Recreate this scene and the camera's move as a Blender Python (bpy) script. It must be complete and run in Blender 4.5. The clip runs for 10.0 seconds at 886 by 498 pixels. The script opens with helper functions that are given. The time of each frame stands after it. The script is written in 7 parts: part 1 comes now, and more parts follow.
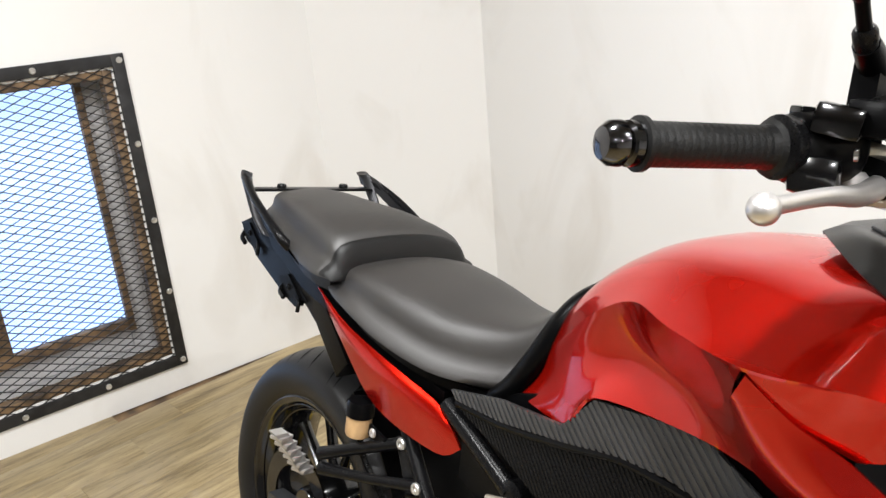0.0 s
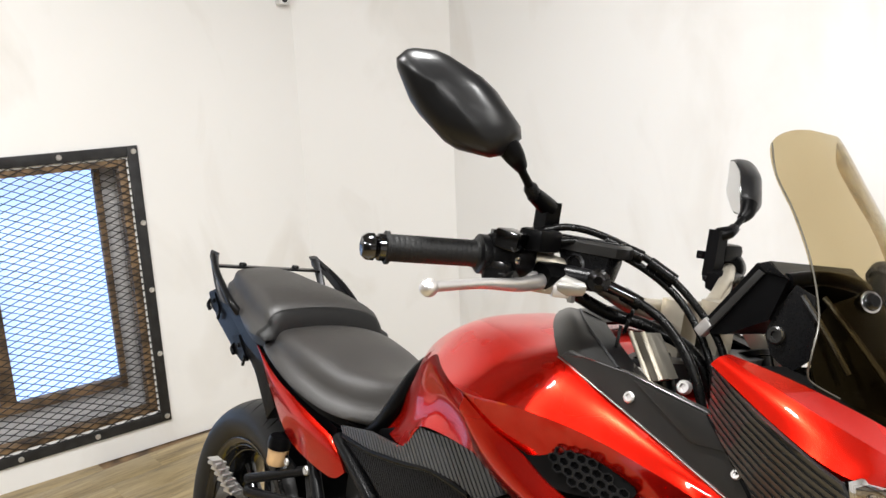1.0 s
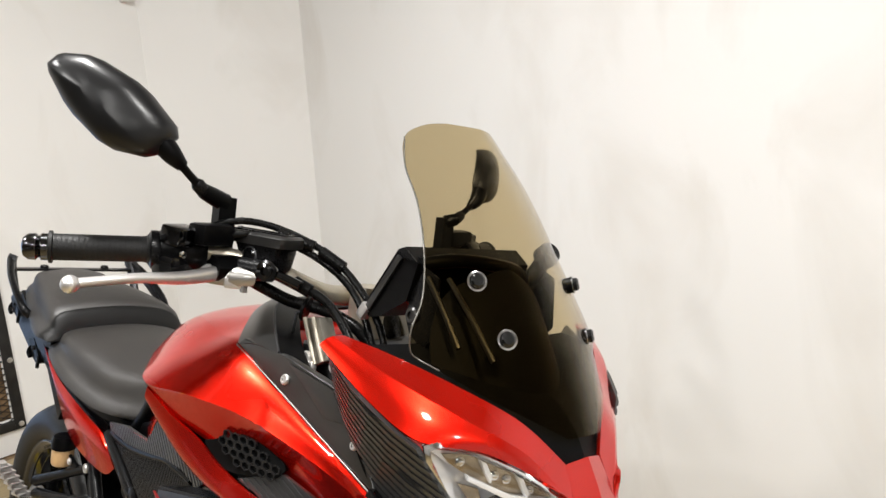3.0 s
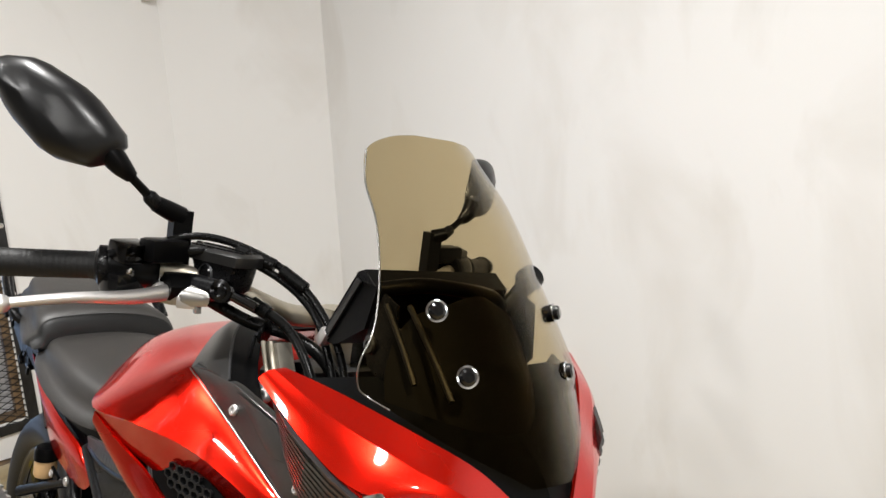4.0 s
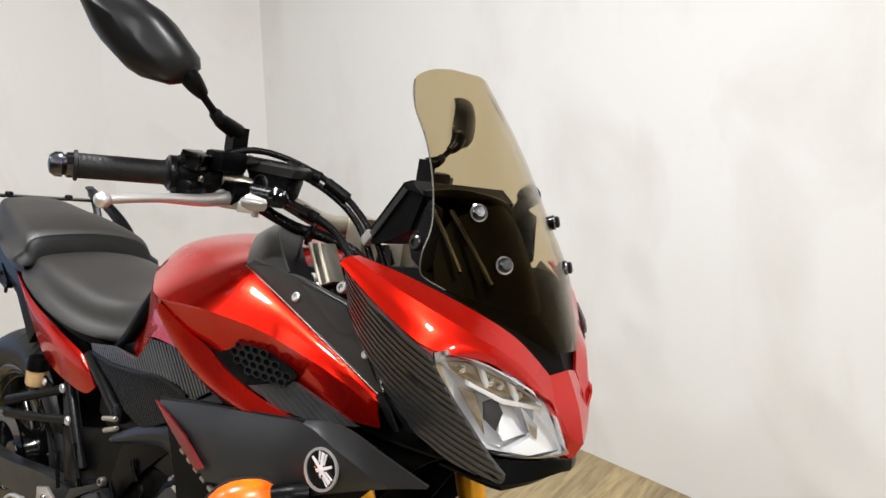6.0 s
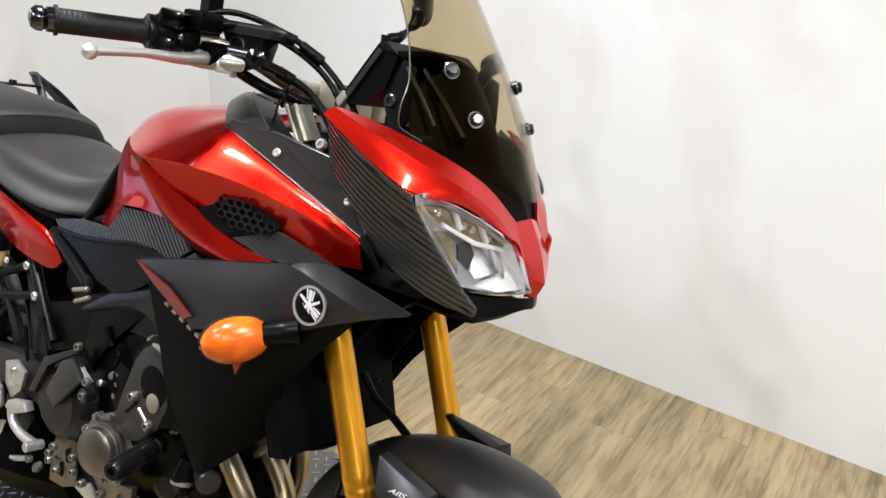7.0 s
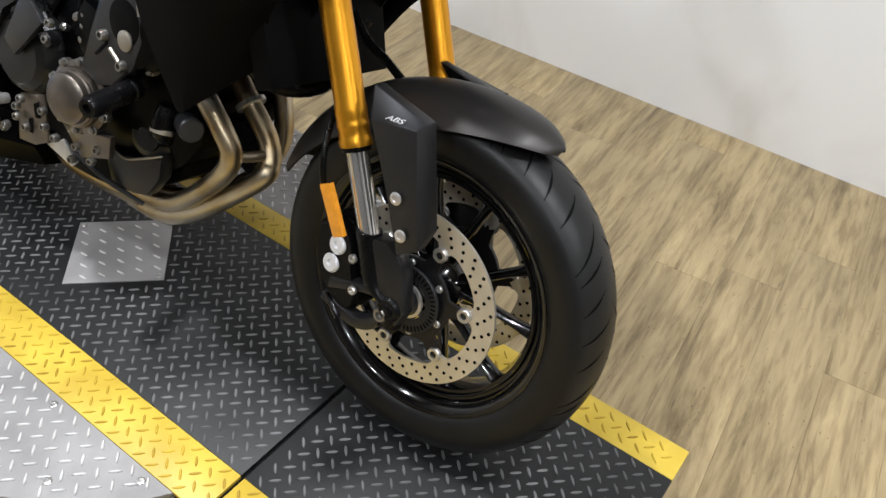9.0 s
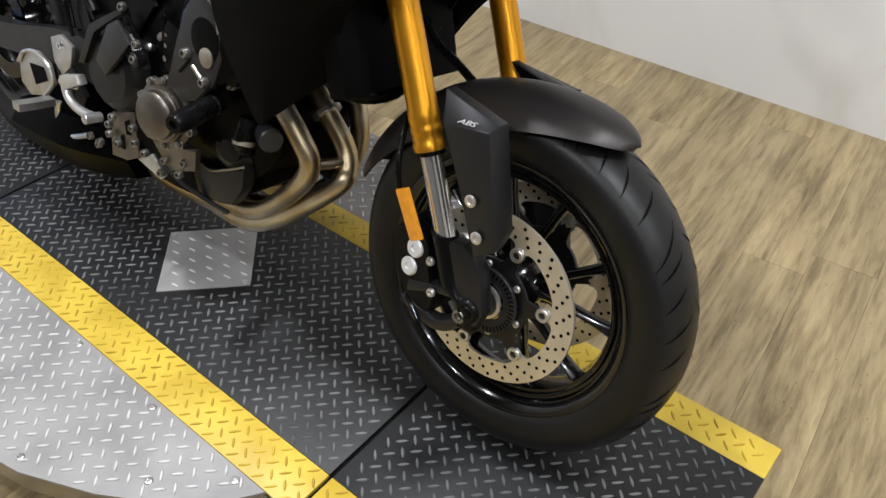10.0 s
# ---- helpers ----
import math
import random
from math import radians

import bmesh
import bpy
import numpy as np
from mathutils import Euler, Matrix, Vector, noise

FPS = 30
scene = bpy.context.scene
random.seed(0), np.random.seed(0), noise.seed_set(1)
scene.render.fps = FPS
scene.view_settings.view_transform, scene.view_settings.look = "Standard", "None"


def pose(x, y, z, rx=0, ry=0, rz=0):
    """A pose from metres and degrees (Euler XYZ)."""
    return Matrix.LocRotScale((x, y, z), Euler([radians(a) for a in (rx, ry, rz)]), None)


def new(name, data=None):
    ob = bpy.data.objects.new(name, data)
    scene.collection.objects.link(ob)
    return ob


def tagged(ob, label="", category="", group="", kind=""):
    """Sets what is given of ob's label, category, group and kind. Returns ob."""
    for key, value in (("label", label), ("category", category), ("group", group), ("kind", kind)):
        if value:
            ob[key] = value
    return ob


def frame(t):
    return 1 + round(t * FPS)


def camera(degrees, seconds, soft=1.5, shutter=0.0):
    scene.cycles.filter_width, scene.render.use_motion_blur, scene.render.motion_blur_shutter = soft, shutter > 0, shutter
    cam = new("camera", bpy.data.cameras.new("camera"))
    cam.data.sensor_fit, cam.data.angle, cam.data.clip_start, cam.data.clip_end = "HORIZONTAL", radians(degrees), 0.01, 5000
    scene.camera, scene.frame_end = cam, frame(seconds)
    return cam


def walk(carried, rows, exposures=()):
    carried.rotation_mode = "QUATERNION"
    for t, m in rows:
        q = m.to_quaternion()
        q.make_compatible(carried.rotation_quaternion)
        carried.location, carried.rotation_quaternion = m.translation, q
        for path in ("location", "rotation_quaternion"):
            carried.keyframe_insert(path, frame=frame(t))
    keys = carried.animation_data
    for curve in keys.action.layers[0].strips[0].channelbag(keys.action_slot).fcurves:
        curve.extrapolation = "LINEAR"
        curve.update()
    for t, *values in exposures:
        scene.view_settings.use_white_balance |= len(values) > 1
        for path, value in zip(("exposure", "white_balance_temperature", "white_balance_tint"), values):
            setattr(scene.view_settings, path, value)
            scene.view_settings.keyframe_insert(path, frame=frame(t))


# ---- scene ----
# ---- camera and its walk ----
cam = camera(58.41, 10.0)
PATH = [
    (0, 1.2445, -0.5872, 1.3375, 70.376, 4.699, 50.136),
    (0.5, 1.4599, -0.5449, 1.3624, 74.821, 2.662, 51.68),
    (1, 1.6731, -0.6402, 1.4182, 76.864, 2.286, 52.148),
    (1.5, 1.8058, -0.6747, 1.453, 77.162, 3.661, 52.049),
    (2, 1.8607, -0.5537, 1.4394, 76.26, 3.627, 50.876),
    (2.5, 1.9158, -0.4694, 1.416, 75.547, 5.53, 48.795),
    (3, 1.9263, -0.4236, 1.4145, 75.997, 3.154, 46.863),
    (4.5, 1.9118, -0.2773, 1.4167, 76.161, 2.601, 50.749),
    (5, 1.9103, -0.2907, 1.4186, 75.65, 3.277, 48.957),
    (5.2, 1.9156, -0.3156, 1.4176, 74.55, 3.452, 47.943),
    (6.3, 1.9491, -0.6517, 1.4149, 72.311, -0.827, 40.572),
    (6.5, 1.9591, -0.6789, 1.4079, 71.539, -0.287, 39.835),
    (7, 1.9605, -0.6815, 1.361, 66.795, -1.99, 37.681),
    (7.5, 1.9397, -0.6827, 1.31, 62.151, -2.915, 37.839),
    (8, 1.9369, -0.6912, 1.2595, 57.286, -3.395, 37.725),
    (8.5, 1.9349, -0.7093, 1.2131, 54.27, -5.027, 36.09),
    (9, 1.9501, -0.7367, 1.1722, 49.474, -4.795, 36.341),
    (9.5, 1.9666, -0.7474, 1.1586, 47.68, -3.559, 35.322),
    (10, 1.9526, -0.7325, 1.1838, 48.969, 0.313, 39.555),
]
walk(cam, [(t, pose(x, y, z, rx, ry, rz)) for t, x, y, z, rx, ry, rz in PATH],
     exposures=[(0, 0.45, 6350, 10), (1.0, 0.38, 6400, 10), (2.5, 0.27, 6500, 10), (4.5, 0.08, 6420, 10), (5.2, 0.08, 6350, 10), (6.5, 0.20, 6220, 10), (7.5, 0.25, 6050, 10), (8.5, 0.12, 6050, 10), (9.2, -0.05, 6050, 10), (10, -0.14, 6100, 10)])

# ---- world, lamps, exposure ----
scene.view_settings.exposure = 0.0
world = bpy.data.worlds.new("world")
scene.world = world
world.use_nodes = True
world.node_tree.nodes["Background"].inputs["Color"].default_value = (0.75, 0.85, 1.0, 1)
world.node_tree.nodes["Background"].inputs["Strength"].default_value = 0.25

CEIL = 2.75
# unseen round lamps: place on plan, and watts tuned to balance the light
LAMP_PLACES = [(0.0, -1.05, 32.0), (0.75, -0.10, 50.0), (2.45, 0.10, 36.0), (4.1, 0.30, 36.0), (1.2, -2.0, 32.0), (2.8, -1.9, 26.0), (4.4, -1.7, 22.0)]


# ---- materials ----
def shader(name, color, rough=0.5, metal=0.0, vary=0.12, scale=9.0, bump=0.0, bump_scale=140.0, coat=0.0, spec=0.5, second=None, island=0.0):
    """Principled material: base colour varied by broad stains and fine grain, relief from a fine noise."""
    m = bpy.data.materials.new(name)
    m.use_nodes = True
    nt = m.node_tree
    bsdf = nt.nodes["Principled BSDF"]
    coord = nt.nodes.new("ShaderNodeTexCoord")
    broad, fine = nt.nodes.new("ShaderNodeTexNoise"), nt.nodes.new("ShaderNodeTexNoise")
    broad.inputs["Scale"].default_value, broad.inputs["Detail"].default_value = scale, 4
    fine.inputs["Scale"].default_value, fine.inputs["Detail"].default_value = bump_scale, 3
    for n in (broad, fine):
        nt.links.new(coord.outputs["Object"], n.inputs["Vector"])
    ramp = nt.nodes.new("ShaderNodeValToRGB")
    dark = second or tuple(c * (1 - vary) for c in color)
    ramp.color_ramp.elements[0].position, ramp.color_ramp.elements[0].color = 0.35, (*dark, 1)
    ramp.color_ramp.elements[1].position, ramp.color_ramp.elements[1].color = 0.65, (*color, 1)
    nt.links.new(broad.outputs["Fac"], ramp.inputs["Fac"])
    nt.links.new(ramp.outputs["Color"], bsdf.inputs["Base Color"])
    spread = nt.nodes.new("ShaderNodeMapRange")
    spread.inputs["To Min"].default_value, spread.inputs["To Max"].default_value = max(0.02, rough * 0.85), min(1.0, rough * 1.15)
    nt.links.new(fine.outputs["Fac"], spread.inputs["Value"])
    nt.links.new(spread.outputs["Result"], bsdf.inputs["Roughness"])
    bsdf.inputs["Metallic"].default_value = metal
    bsdf.inputs["Coat Weight"].default_value = coat
    bsdf.inputs["Coat Roughness"].default_value = 0.04
    bsdf.inputs["Specular IOR Level"].default_value = spec
    if bump:
        b = nt.nodes.new("ShaderNodeBump")
        b.inputs["Strength"].default_value, b.inputs["Distance"].default_value = bump, 0.001
        nt.links.new(fine.outputs["Fac"], b.inputs["Height"])
        nt.links.new(b.outputs["Normal"], bsdf.inputs["Normal"])
    return m


def glow(name, color, strength):
    m = bpy.data.materials.new(name)
    m.use_nodes = True
    bsdf = m.node_tree.nodes["Principled BSDF"]
    bsdf.inputs["Base Color"].default_value = (*color, 1)
    bsdf.inputs["Emission Color"].default_value = (*color, 1)
    bsdf.inputs["Emission Strength"].default_value = strength
    return m


def tinted_glass(name, color, rough=0.02, strength=1.0, falloff=5.0, face=0.02):
    """Thin clear plastic: tinted see-through with a face that turns glossy towards grazing view."""
    m = bpy.data.materials.new(name)
    m.use_nodes = True
    nt = m.node_tree
    nt.nodes.remove(nt.nodes["Principled BSDF"])
    out = nt.nodes["Material Output"]
    clear, gloss, mix, edge = (nt.nodes.new(n) for n in ("ShaderNodeBsdfTransparent", "ShaderNodeBsdfGlossy", "ShaderNodeMixShader", "ShaderNodeLayerWeight"))
    clear.inputs["Color"].default_value = (*color, 1)
    gloss.inputs["Roughness"].default_value = rough
    edge.inputs["Blend"].default_value = 0.5
    steep = nt.nodes.new("ShaderNodeMath")
    steep.operation = "POWER"
    steep.inputs[1].default_value = falloff
    nt.links.new(edge.outputs["Facing"], steep.inputs[0])
    part_gloss = nt.nodes.new("ShaderNodeMath")
    part_gloss.operation, part_gloss.use_clamp = "MULTIPLY_ADD", True
    part_gloss.inputs[1].default_value, part_gloss.inputs[2].default_value = strength, face
    nt.links.new(steep.outputs["Value"], part_gloss.inputs[0])
    nt.links.new(part_gloss.outputs["Value"], mix.inputs["Fac"])
    nt.links.new(clear.outputs["BSDF"], mix.inputs[1])
    nt.links.new(gloss.outputs["BSDF"], mix.inputs[2])
    nt.links.new(mix.outputs["Shader"], out.inputs["Surface"])
    return m


COWL_GREY = shader("smoky_cowl_plastic", (0.016, 0.0155, 0.015), 0.30, 0.15, 0.3, 9, 0.04, 400, spec=0.75)
RED = shader("red_paint", (0.53, 0.0085, 0.0030), 0.27, 0.78, 0.06, 3.0, 0.0, 5, coat=0.85, spec=0.2)
RED.node_tree.nodes["Principled BSDF"].inputs["Specular Tint"].default_value = (1.0, 0.12, 0.08, 1)
BLACK = shader("black_plastic", (0.0022, 0.0022, 0.0025), 0.30, 0, 0.3, 20, 0.12, 600, spec=0.09)
SATIN = shader("satin_black", (0.0045, 0.0045, 0.005), 0.28, 0, 0.25, 14, 0.08, 500, spec=0.15)
MIRROR_BLACK = shader("mirror_shell_black", (0.0060, 0.0060, 0.0066), 0.31, 0, 0.15, 14, 0.0, 400, spec=0.36)
GREY = shader("dark_grey_metallic", (0.047, 0.047, 0.050), 0.42, 0.8, 0.12, 6, 0.0, 60, spec=0.4)
GUARD_GREY = shader("satin_grey_mudguard", (0.070, 0.066, 0.064), 0.45, 0.85, 0.15, 6, 0.05, 300, spec=0.4)
CARBON = shader("ribbed_black_trim", (0.023, 0.023, 0.024), 0.33, 0.0, 0.25, 30, 0.08, 700, spec=0.9)
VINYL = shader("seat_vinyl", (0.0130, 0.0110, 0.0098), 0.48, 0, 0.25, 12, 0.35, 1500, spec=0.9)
# Same vinyl darkened: shade on front and lower faces put into the colour.
VINYL_SHADED = shader("seat_vinyl_shaded", (0.004, 0.004, 0.004), 0.42, 0, 0.2, 12, 0.3, 1500, spec=0.3)
RUBBER = shader("tyre_rubber", (0.0062, 0.0062, 0.0066), 0.42, 0, 0.35, 18, 0.25, 420, spec=0.36)
GROOVE = shader("tyre_groove", (0.003, 0.003, 0.003), 0.9, 0, 0.2, 18, spec=0.1)
GRIP = shader("grip_rubber", (0.008, 0.008, 0.008), 0.50, 0, 0.3, 25, 0.5, 500, spec=0.25)
GOLD = shader("gold_anodised", (0.80, 0.37, 0.022), 0.30, 0.85, 0.12, 8, 0.0, 20)
CHROME = shader("chrome", (0.75, 0.75, 0.77), 0.10, 1.0, 0.06, 8)
DARK_CHROME = shader("dark_chrome", (0.10, 0.10, 0.105), 0.12, 1.0, 0.2, 20)
ALU = shader("cast_aluminium", (0.68, 0.67, 0.65), 0.32, 0.85, 0.25, 25, 0.2, 120)
COVER_DARK = shader("dark_cast_cover", (0.0125, 0.0125, 0.0135), 0.36, 0.3, 0.3, 22, 0.25, 200, spec=0.5)
COVER_GREY = shader("satin_grey_cover", (0.030, 0.030, 0.032), 0.38, 0.4, 0.3, 22, 0.2, 160, spec=0.5)
ALU_DULL = shader("bare_aluminium", (0.44, 0.40, 0.33), 0.42, 0.8, 0.2, 20, 0.1, 120)
CLAMP_LIGHT = shader("bare_cast_perch", (0.40, 0.39, 0.37), 0.34, 0.8, 0.25, 30, 0.15, 160)
CLAMP_CAST = shader("cast_clamp_grey", (0.20, 0.185, 0.155), 0.40, 0.8, 0.3, 20, 0.2, 120)
LEVER = shader("lever_aluminium", (0.72, 0.70, 0.69), 0.34, 0.85, 0.1, 30, 0.1, 300)
# Engine black sunk near zero: the shade under the tank is in this colour.
ENGINE = shader("engine_shaded_black", (0.0012, 0.0012, 0.0014), 0.32, 0.0, 0.35, 22, 0.3, 260, spec=0.06)
ENGINE_GREY = shader("engine_cover_grey", (0.050, 0.051, 0.054), 0.34, 0.6, 0.3, 22, 0.2, 160, spec=0.5)
BRONZE = shader("clutch_cap_bronze", (0.20, 0.175, 0.150), 0.33, 0.9, 0.3, 16, 0.12, 200)
PIPE = shader("header_steel", (0.60, 0.555, 0.46), 0.36, 1.0, 0.2, 9, 0.03, 120, second=(0.40, 0.30, 0.16))
DISC = shader("brake_disc_steel", (0.74, 0.69, 0.59), 0.36, 0.75, 0.12, 30, 0.05, 200)
RIM = shader("rim_black", (0.003, 0.003, 0.0034), 0.16, 0.0, 0.2, 12, coat=0.5, spec=0.35)
BOLT = shader("zinc_bolt", (0.32, 0.31, 0.29), 0.34, 0.9, 0.2, 30)
FRAME_PAINT = shader("blue_black_frame_paint", (0.006, 0.007, 0.011), 0.34, 0.2, 0.2, 14, 0.05, 300, spec=0.3)
AMBER = shader("amber_lens", (0.80, 0.150, 0.003), 0.27, 0, 0.1, 40, 0.0, 60, second=(0.52, 0.075, 0.001))
# Tan tint stands for warm reflections in the lamp's chrome cells.
TAN_REFLECTION = shader("chrome_tan_reflection", (0.42, 0.34, 0.24), 0.16, 0.8, 0.4, 60)
REFLECT = shader("amber_reflector", (0.90, 0.36, 0.02), 0.25, 0.1, 0.15, 90, 0.4, 600, coat=0.8)
FLUID = shader("brake_fluid_pot", (0.62, 0.40, 0.20), 0.35, 0, 0.25, 30, 0.0)
ORANGE = shader("orange_mark", (0.85, 0.16, 0.02), 0.4)
SILVER = shader("silver_print", (0.78, 0.78, 0.80), 0.35, 0.3)
MIRROR_GLASS = shader("mirror_glass", (0.85, 0.86, 0.87), 0.03, 1.0, 0.01)
REFLECTOR = shader("lamp_reflector", (0.95, 0.95, 0.96), 0.18, 0.45, 0.06, 40)
LAMP_DARK = shader("lamp_inner_dark", (0.05, 0.05, 0.055), 0.2, 0.4)
BADGE_RED = shader("dark_red_trim", (0.17, 0.004, 0.006), 0.34, 0.1, coat=0.15)
HOSE = shader("cable_black", (0.003, 0.003, 0.003), 0.28, 0, 0.3, 30, spec=0.15)
LENS = tinted_glass("clear_lamp_lens", (0.97, 0.975, 0.98), 0.03, 0.45)
SCREEN_EDGE = shader("polished_plastic_edge", (0.075, 0.070, 0.058), 0.25, 0.0, 0.1, 30, spec=0.6)
SMOKE = tinted_glass("smoked_screen", (0.77, 0.70, 0.55), 0.10, 1.0, 5.0, 0.0)


def wall_paint(name, color):
    return shader(name, color, 0.42, 0, 0.035, 0.9, 0.12, 120)


def smeared_wall():
    """White wall paint with faint drawn-out brownish smears and a slight sheen."""
    m = wall_paint("white_wall_paint", (0.80, 0.795, 0.785))
    nt = m.node_tree
    bsdf = nt.nodes["Principled BSDF"]
    base = bsdf.inputs["Base Color"].links[0].from_socket
    coord, mapping, smear, ramp, mix = (nt.nodes.new(n) for n in ("ShaderNodeTexCoord", "ShaderNodeMapping", "ShaderNodeTexNoise", "ShaderNodeValToRGB", "ShaderNodeMix"))
    mapping.inputs["Scale"].default_value = (1.5, 1.5, 0.8)
    smear.inputs["Scale"].default_value, smear.inputs["Detail"].default_value, smear.inputs["Distortion"].default_value = 1.6, 5, 0.8
    nt.links.new(coord.outputs["Object"], mapping.inputs["Vector"])
    nt.links.new(mapping.outputs["Vector"], smear.inputs["Vector"])
    ramp.color_ramp.elements[0].position, ramp.color_ramp.elements[0].color = 0.52, (1, 1, 1, 1)
    ramp.color_ramp.elements[1].position, ramp.color_ramp.elements[1].color = 0.80, (0.84, 0.815, 0.78, 1)
    nt.links.new(smear.outputs["Fac"], ramp.inputs["Fac"])
    mix.data_type, mix.blend_type = "RGBA", "MULTIPLY"
    mix.inputs["Factor"].default_value = 1.0
    nt.links.new(base, mix.inputs["A"])
    nt.links.new(ramp.outputs["Color"], mix.inputs["B"])
    nt.links.new(mix.outputs["Result"], bsdf.inputs["Base Color"])
    return m


WALL = smeared_wall()
CEILING = wall_paint("grey_ceiling_paint", (0.22, 0.217, 0.213))
DIM_WALL = wall_paint("brown_grey_wall_paint", (0.15, 0.147, 0.143))
STEEL_FRAME = shader("black_steel_bar", (0.035, 0.035, 0.037), 0.42, 0.5, 0.4, 18, 0.3, 200)
MESH_STEEL = shader("expanded_steel", (0.030, 0.028, 0.028), 0.5, 0.5, 0.3, 30)
POLISHED = shader("polished_slider", (0.90, 0.90, 0.92), 0.13, 0.92, 0.06, 8)
OLD_WOOD = shader("worn_brown_wood", (0.24, 0.15, 0.075), 0.6, 0, 0.5, 14, 0.5, 90, second=(0.07, 0.045, 0.025))
REVEAL = shader("greyish_reveal", (0.55, 0.54, 0.54), 0.6, 0, 0.15, 5, 0.2, 100)
SKY_PANE = glow("sky_behind_pane", (0.50, 0.68, 1.0), 1.0)
BLACK_PLATE = shader("black_tread_plate", (0.0115, 0.0118, 0.0125), 0.47, 0.0, 0.5, 6, 0.3, 160, spec=0.42)
LIGHT_PLATE = shader("bare_tread_plate", (0.37, 0.36, 0.358), 0.50, 0.35, 0.25, 7, 0.25, 160)
YELLOW_PLATE = shader("yellow_paint_plate", (0.66, 0.48, 0.055), 0.42, 0, 0.22, 9, 0.3, 160, second=(0.52, 0.36, 0.035))
LUG_BLACK = shader("worn_black_lug", (0.22, 0.22, 0.222), 0.40, 0.15, 0.5, 5, 0.1, 200, spec=0.6, second=(0.085, 0.085, 0.088))
# Same bare metal made paler: light on the lug crests is painted in.
LUG_LIGHT = shader("lit_bare_lug", (0.80, 0.785, 0.775), 0.36, 0.35, 0.15, 9)
LUG_YELLOW = shader("worn_yellow_lug", (0.60, 0.42, 0.04), 0.4, 0.1, 0.4, 12, second=(0.36, 0.23, 0.02))
FORK_CAST = shader("grey_black_casting", (0.016, 0.016, 0.017), 0.36, 0.2, 0.3, 24, 0.25, 260, spec=0.5)
# Brown tint puts the floor's reflection into the plate's colour.
SKIRT = shader("floor_tinted_skirt", (0.30, 0.27, 0.22), 0.34, 0.7, 0.3, 14, 0.35, 90)
DARK_GAP = shader("dark_gap", (0.008, 0.008, 0.008), 0.8)
INNER_BLACK = shader("inner_panel_black", (0.0030, 0.0028, 0.0026), 0.55, 0, 0.3, 8, 0.1, 500, spec=0.08)
MATT_BLACK = shader("matt_black_panel", (0.0032, 0.0032, 0.0034), 0.60, 0, 0.2, 8, 0.1, 500, spec=0.05)


def plank_wood():
    """Pale vinyl planks: grain stretched along each plank, a tone of its own for each."""
    m = bpy.data.materials.new("pale_plank_wood")
    m.use_nodes = True
    nt = m.node_tree
    bsdf = nt.nodes["Principled BSDF"]
    coord, info, mapping = nt.nodes.new("ShaderNodeTexCoord"), nt.nodes.new("ShaderNodeObjectInfo"), nt.nodes.new("ShaderNodeMapping")
    shift = nt.nodes.new("ShaderNodeVectorMath")
    shift.operation = "ADD"
    scaled = nt.nodes.new("ShaderNodeMath")
    scaled.operation = "MULTIPLY"
    scaled.inputs[1].default_value = 37.0
    nt.links.new(info.outputs["Random"], scaled.inputs[0])
    nt.links.new(coord.outputs["Object"], shift.inputs[0])
    nt.links.new(scaled.outputs["Value"], shift.inputs[1])
    nt.links.new(shift.outputs["Vector"], mapping.inputs["Vector"])
    mapping.inputs["Scale"].default_value = (12.0, 1.25, 1.0)
    grain, streak = nt.nodes.new("ShaderNodeTexNoise"), nt.nodes.new("ShaderNodeTexNoise")
    grain.inputs["Scale"].default_value, grain.inputs["Detail"].default_value, grain.inputs["Roughness"].default_value = 1.2, 10, 0.74
    grain.inputs["Distortion"].default_value = 0.55
    streak.inputs["Scale"].default_value, streak.inputs["Detail"].default_value = 6.5, 8
    for n in (grain, streak):
        nt.links.new(mapping.outputs["Vector"], n.inputs["Vector"])
    ramp = nt.nodes.new("ShaderNodeValToRGB")
    e = ramp.color_ramp.elements
    e[0].position, e[0].color = 0.34, (0.165, 0.118, 0.056, 1)
    e[1].position, e[1].color = 0.60, (0.43, 0.332, 0.176, 1)
    mid = e.new(0.46)
    mid.color = (0.315, 0.239, 0.123, 1)
    nt.links.new(grain.outputs["Fac"], ramp.inputs["Fac"])
    fine = nt.nodes.new("ShaderNodeMix")
    fine.data_type, fine.blend_type = "RGBA", "MULTIPLY"
    fine.inputs["Factor"].default_value = 0.5
    lines = nt.nodes.new("ShaderNodeValToRGB")
    lines.color_ramp.elements[0].position, lines.color_ramp.elements[0].color = 0.36, (0.45, 0.40, 0.33, 1)
    lines.color_ramp.elements[1].position = 0.52
    nt.links.new(streak.outputs["Fac"], lines.inputs["Fac"])
    nt.links.new(ramp.outputs["Color"], fine.inputs["A"])
    nt.links.new(lines.outputs["Color"], fine.inputs["B"])
    tone = nt.nodes.new("ShaderNodeHueSaturation")
    val = nt.nodes.new("ShaderNodeMapRange")
    val.inputs["To Min"].default_value, val.inputs["To Max"].default_value = 0.88, 1.07
    nt.links.new(info.outputs["Random"], val.inputs["Value"])
    nt.links.new(val.outputs["Result"], tone.inputs["Value"])
    nt.links.new(fine.outputs["Result"], tone.inputs["Color"])
    knots, spots, knot_map = nt.nodes.new("ShaderNodeTexVoronoi"), nt.nodes.new("ShaderNodeValToRGB"), nt.nodes.new("ShaderNodeMapping")
    knot_map.inputs["Scale"].default_value = (9.0, 5.0, 1.0)
    nt.links.new(shift.outputs["Vector"], knot_map.inputs["Vector"])
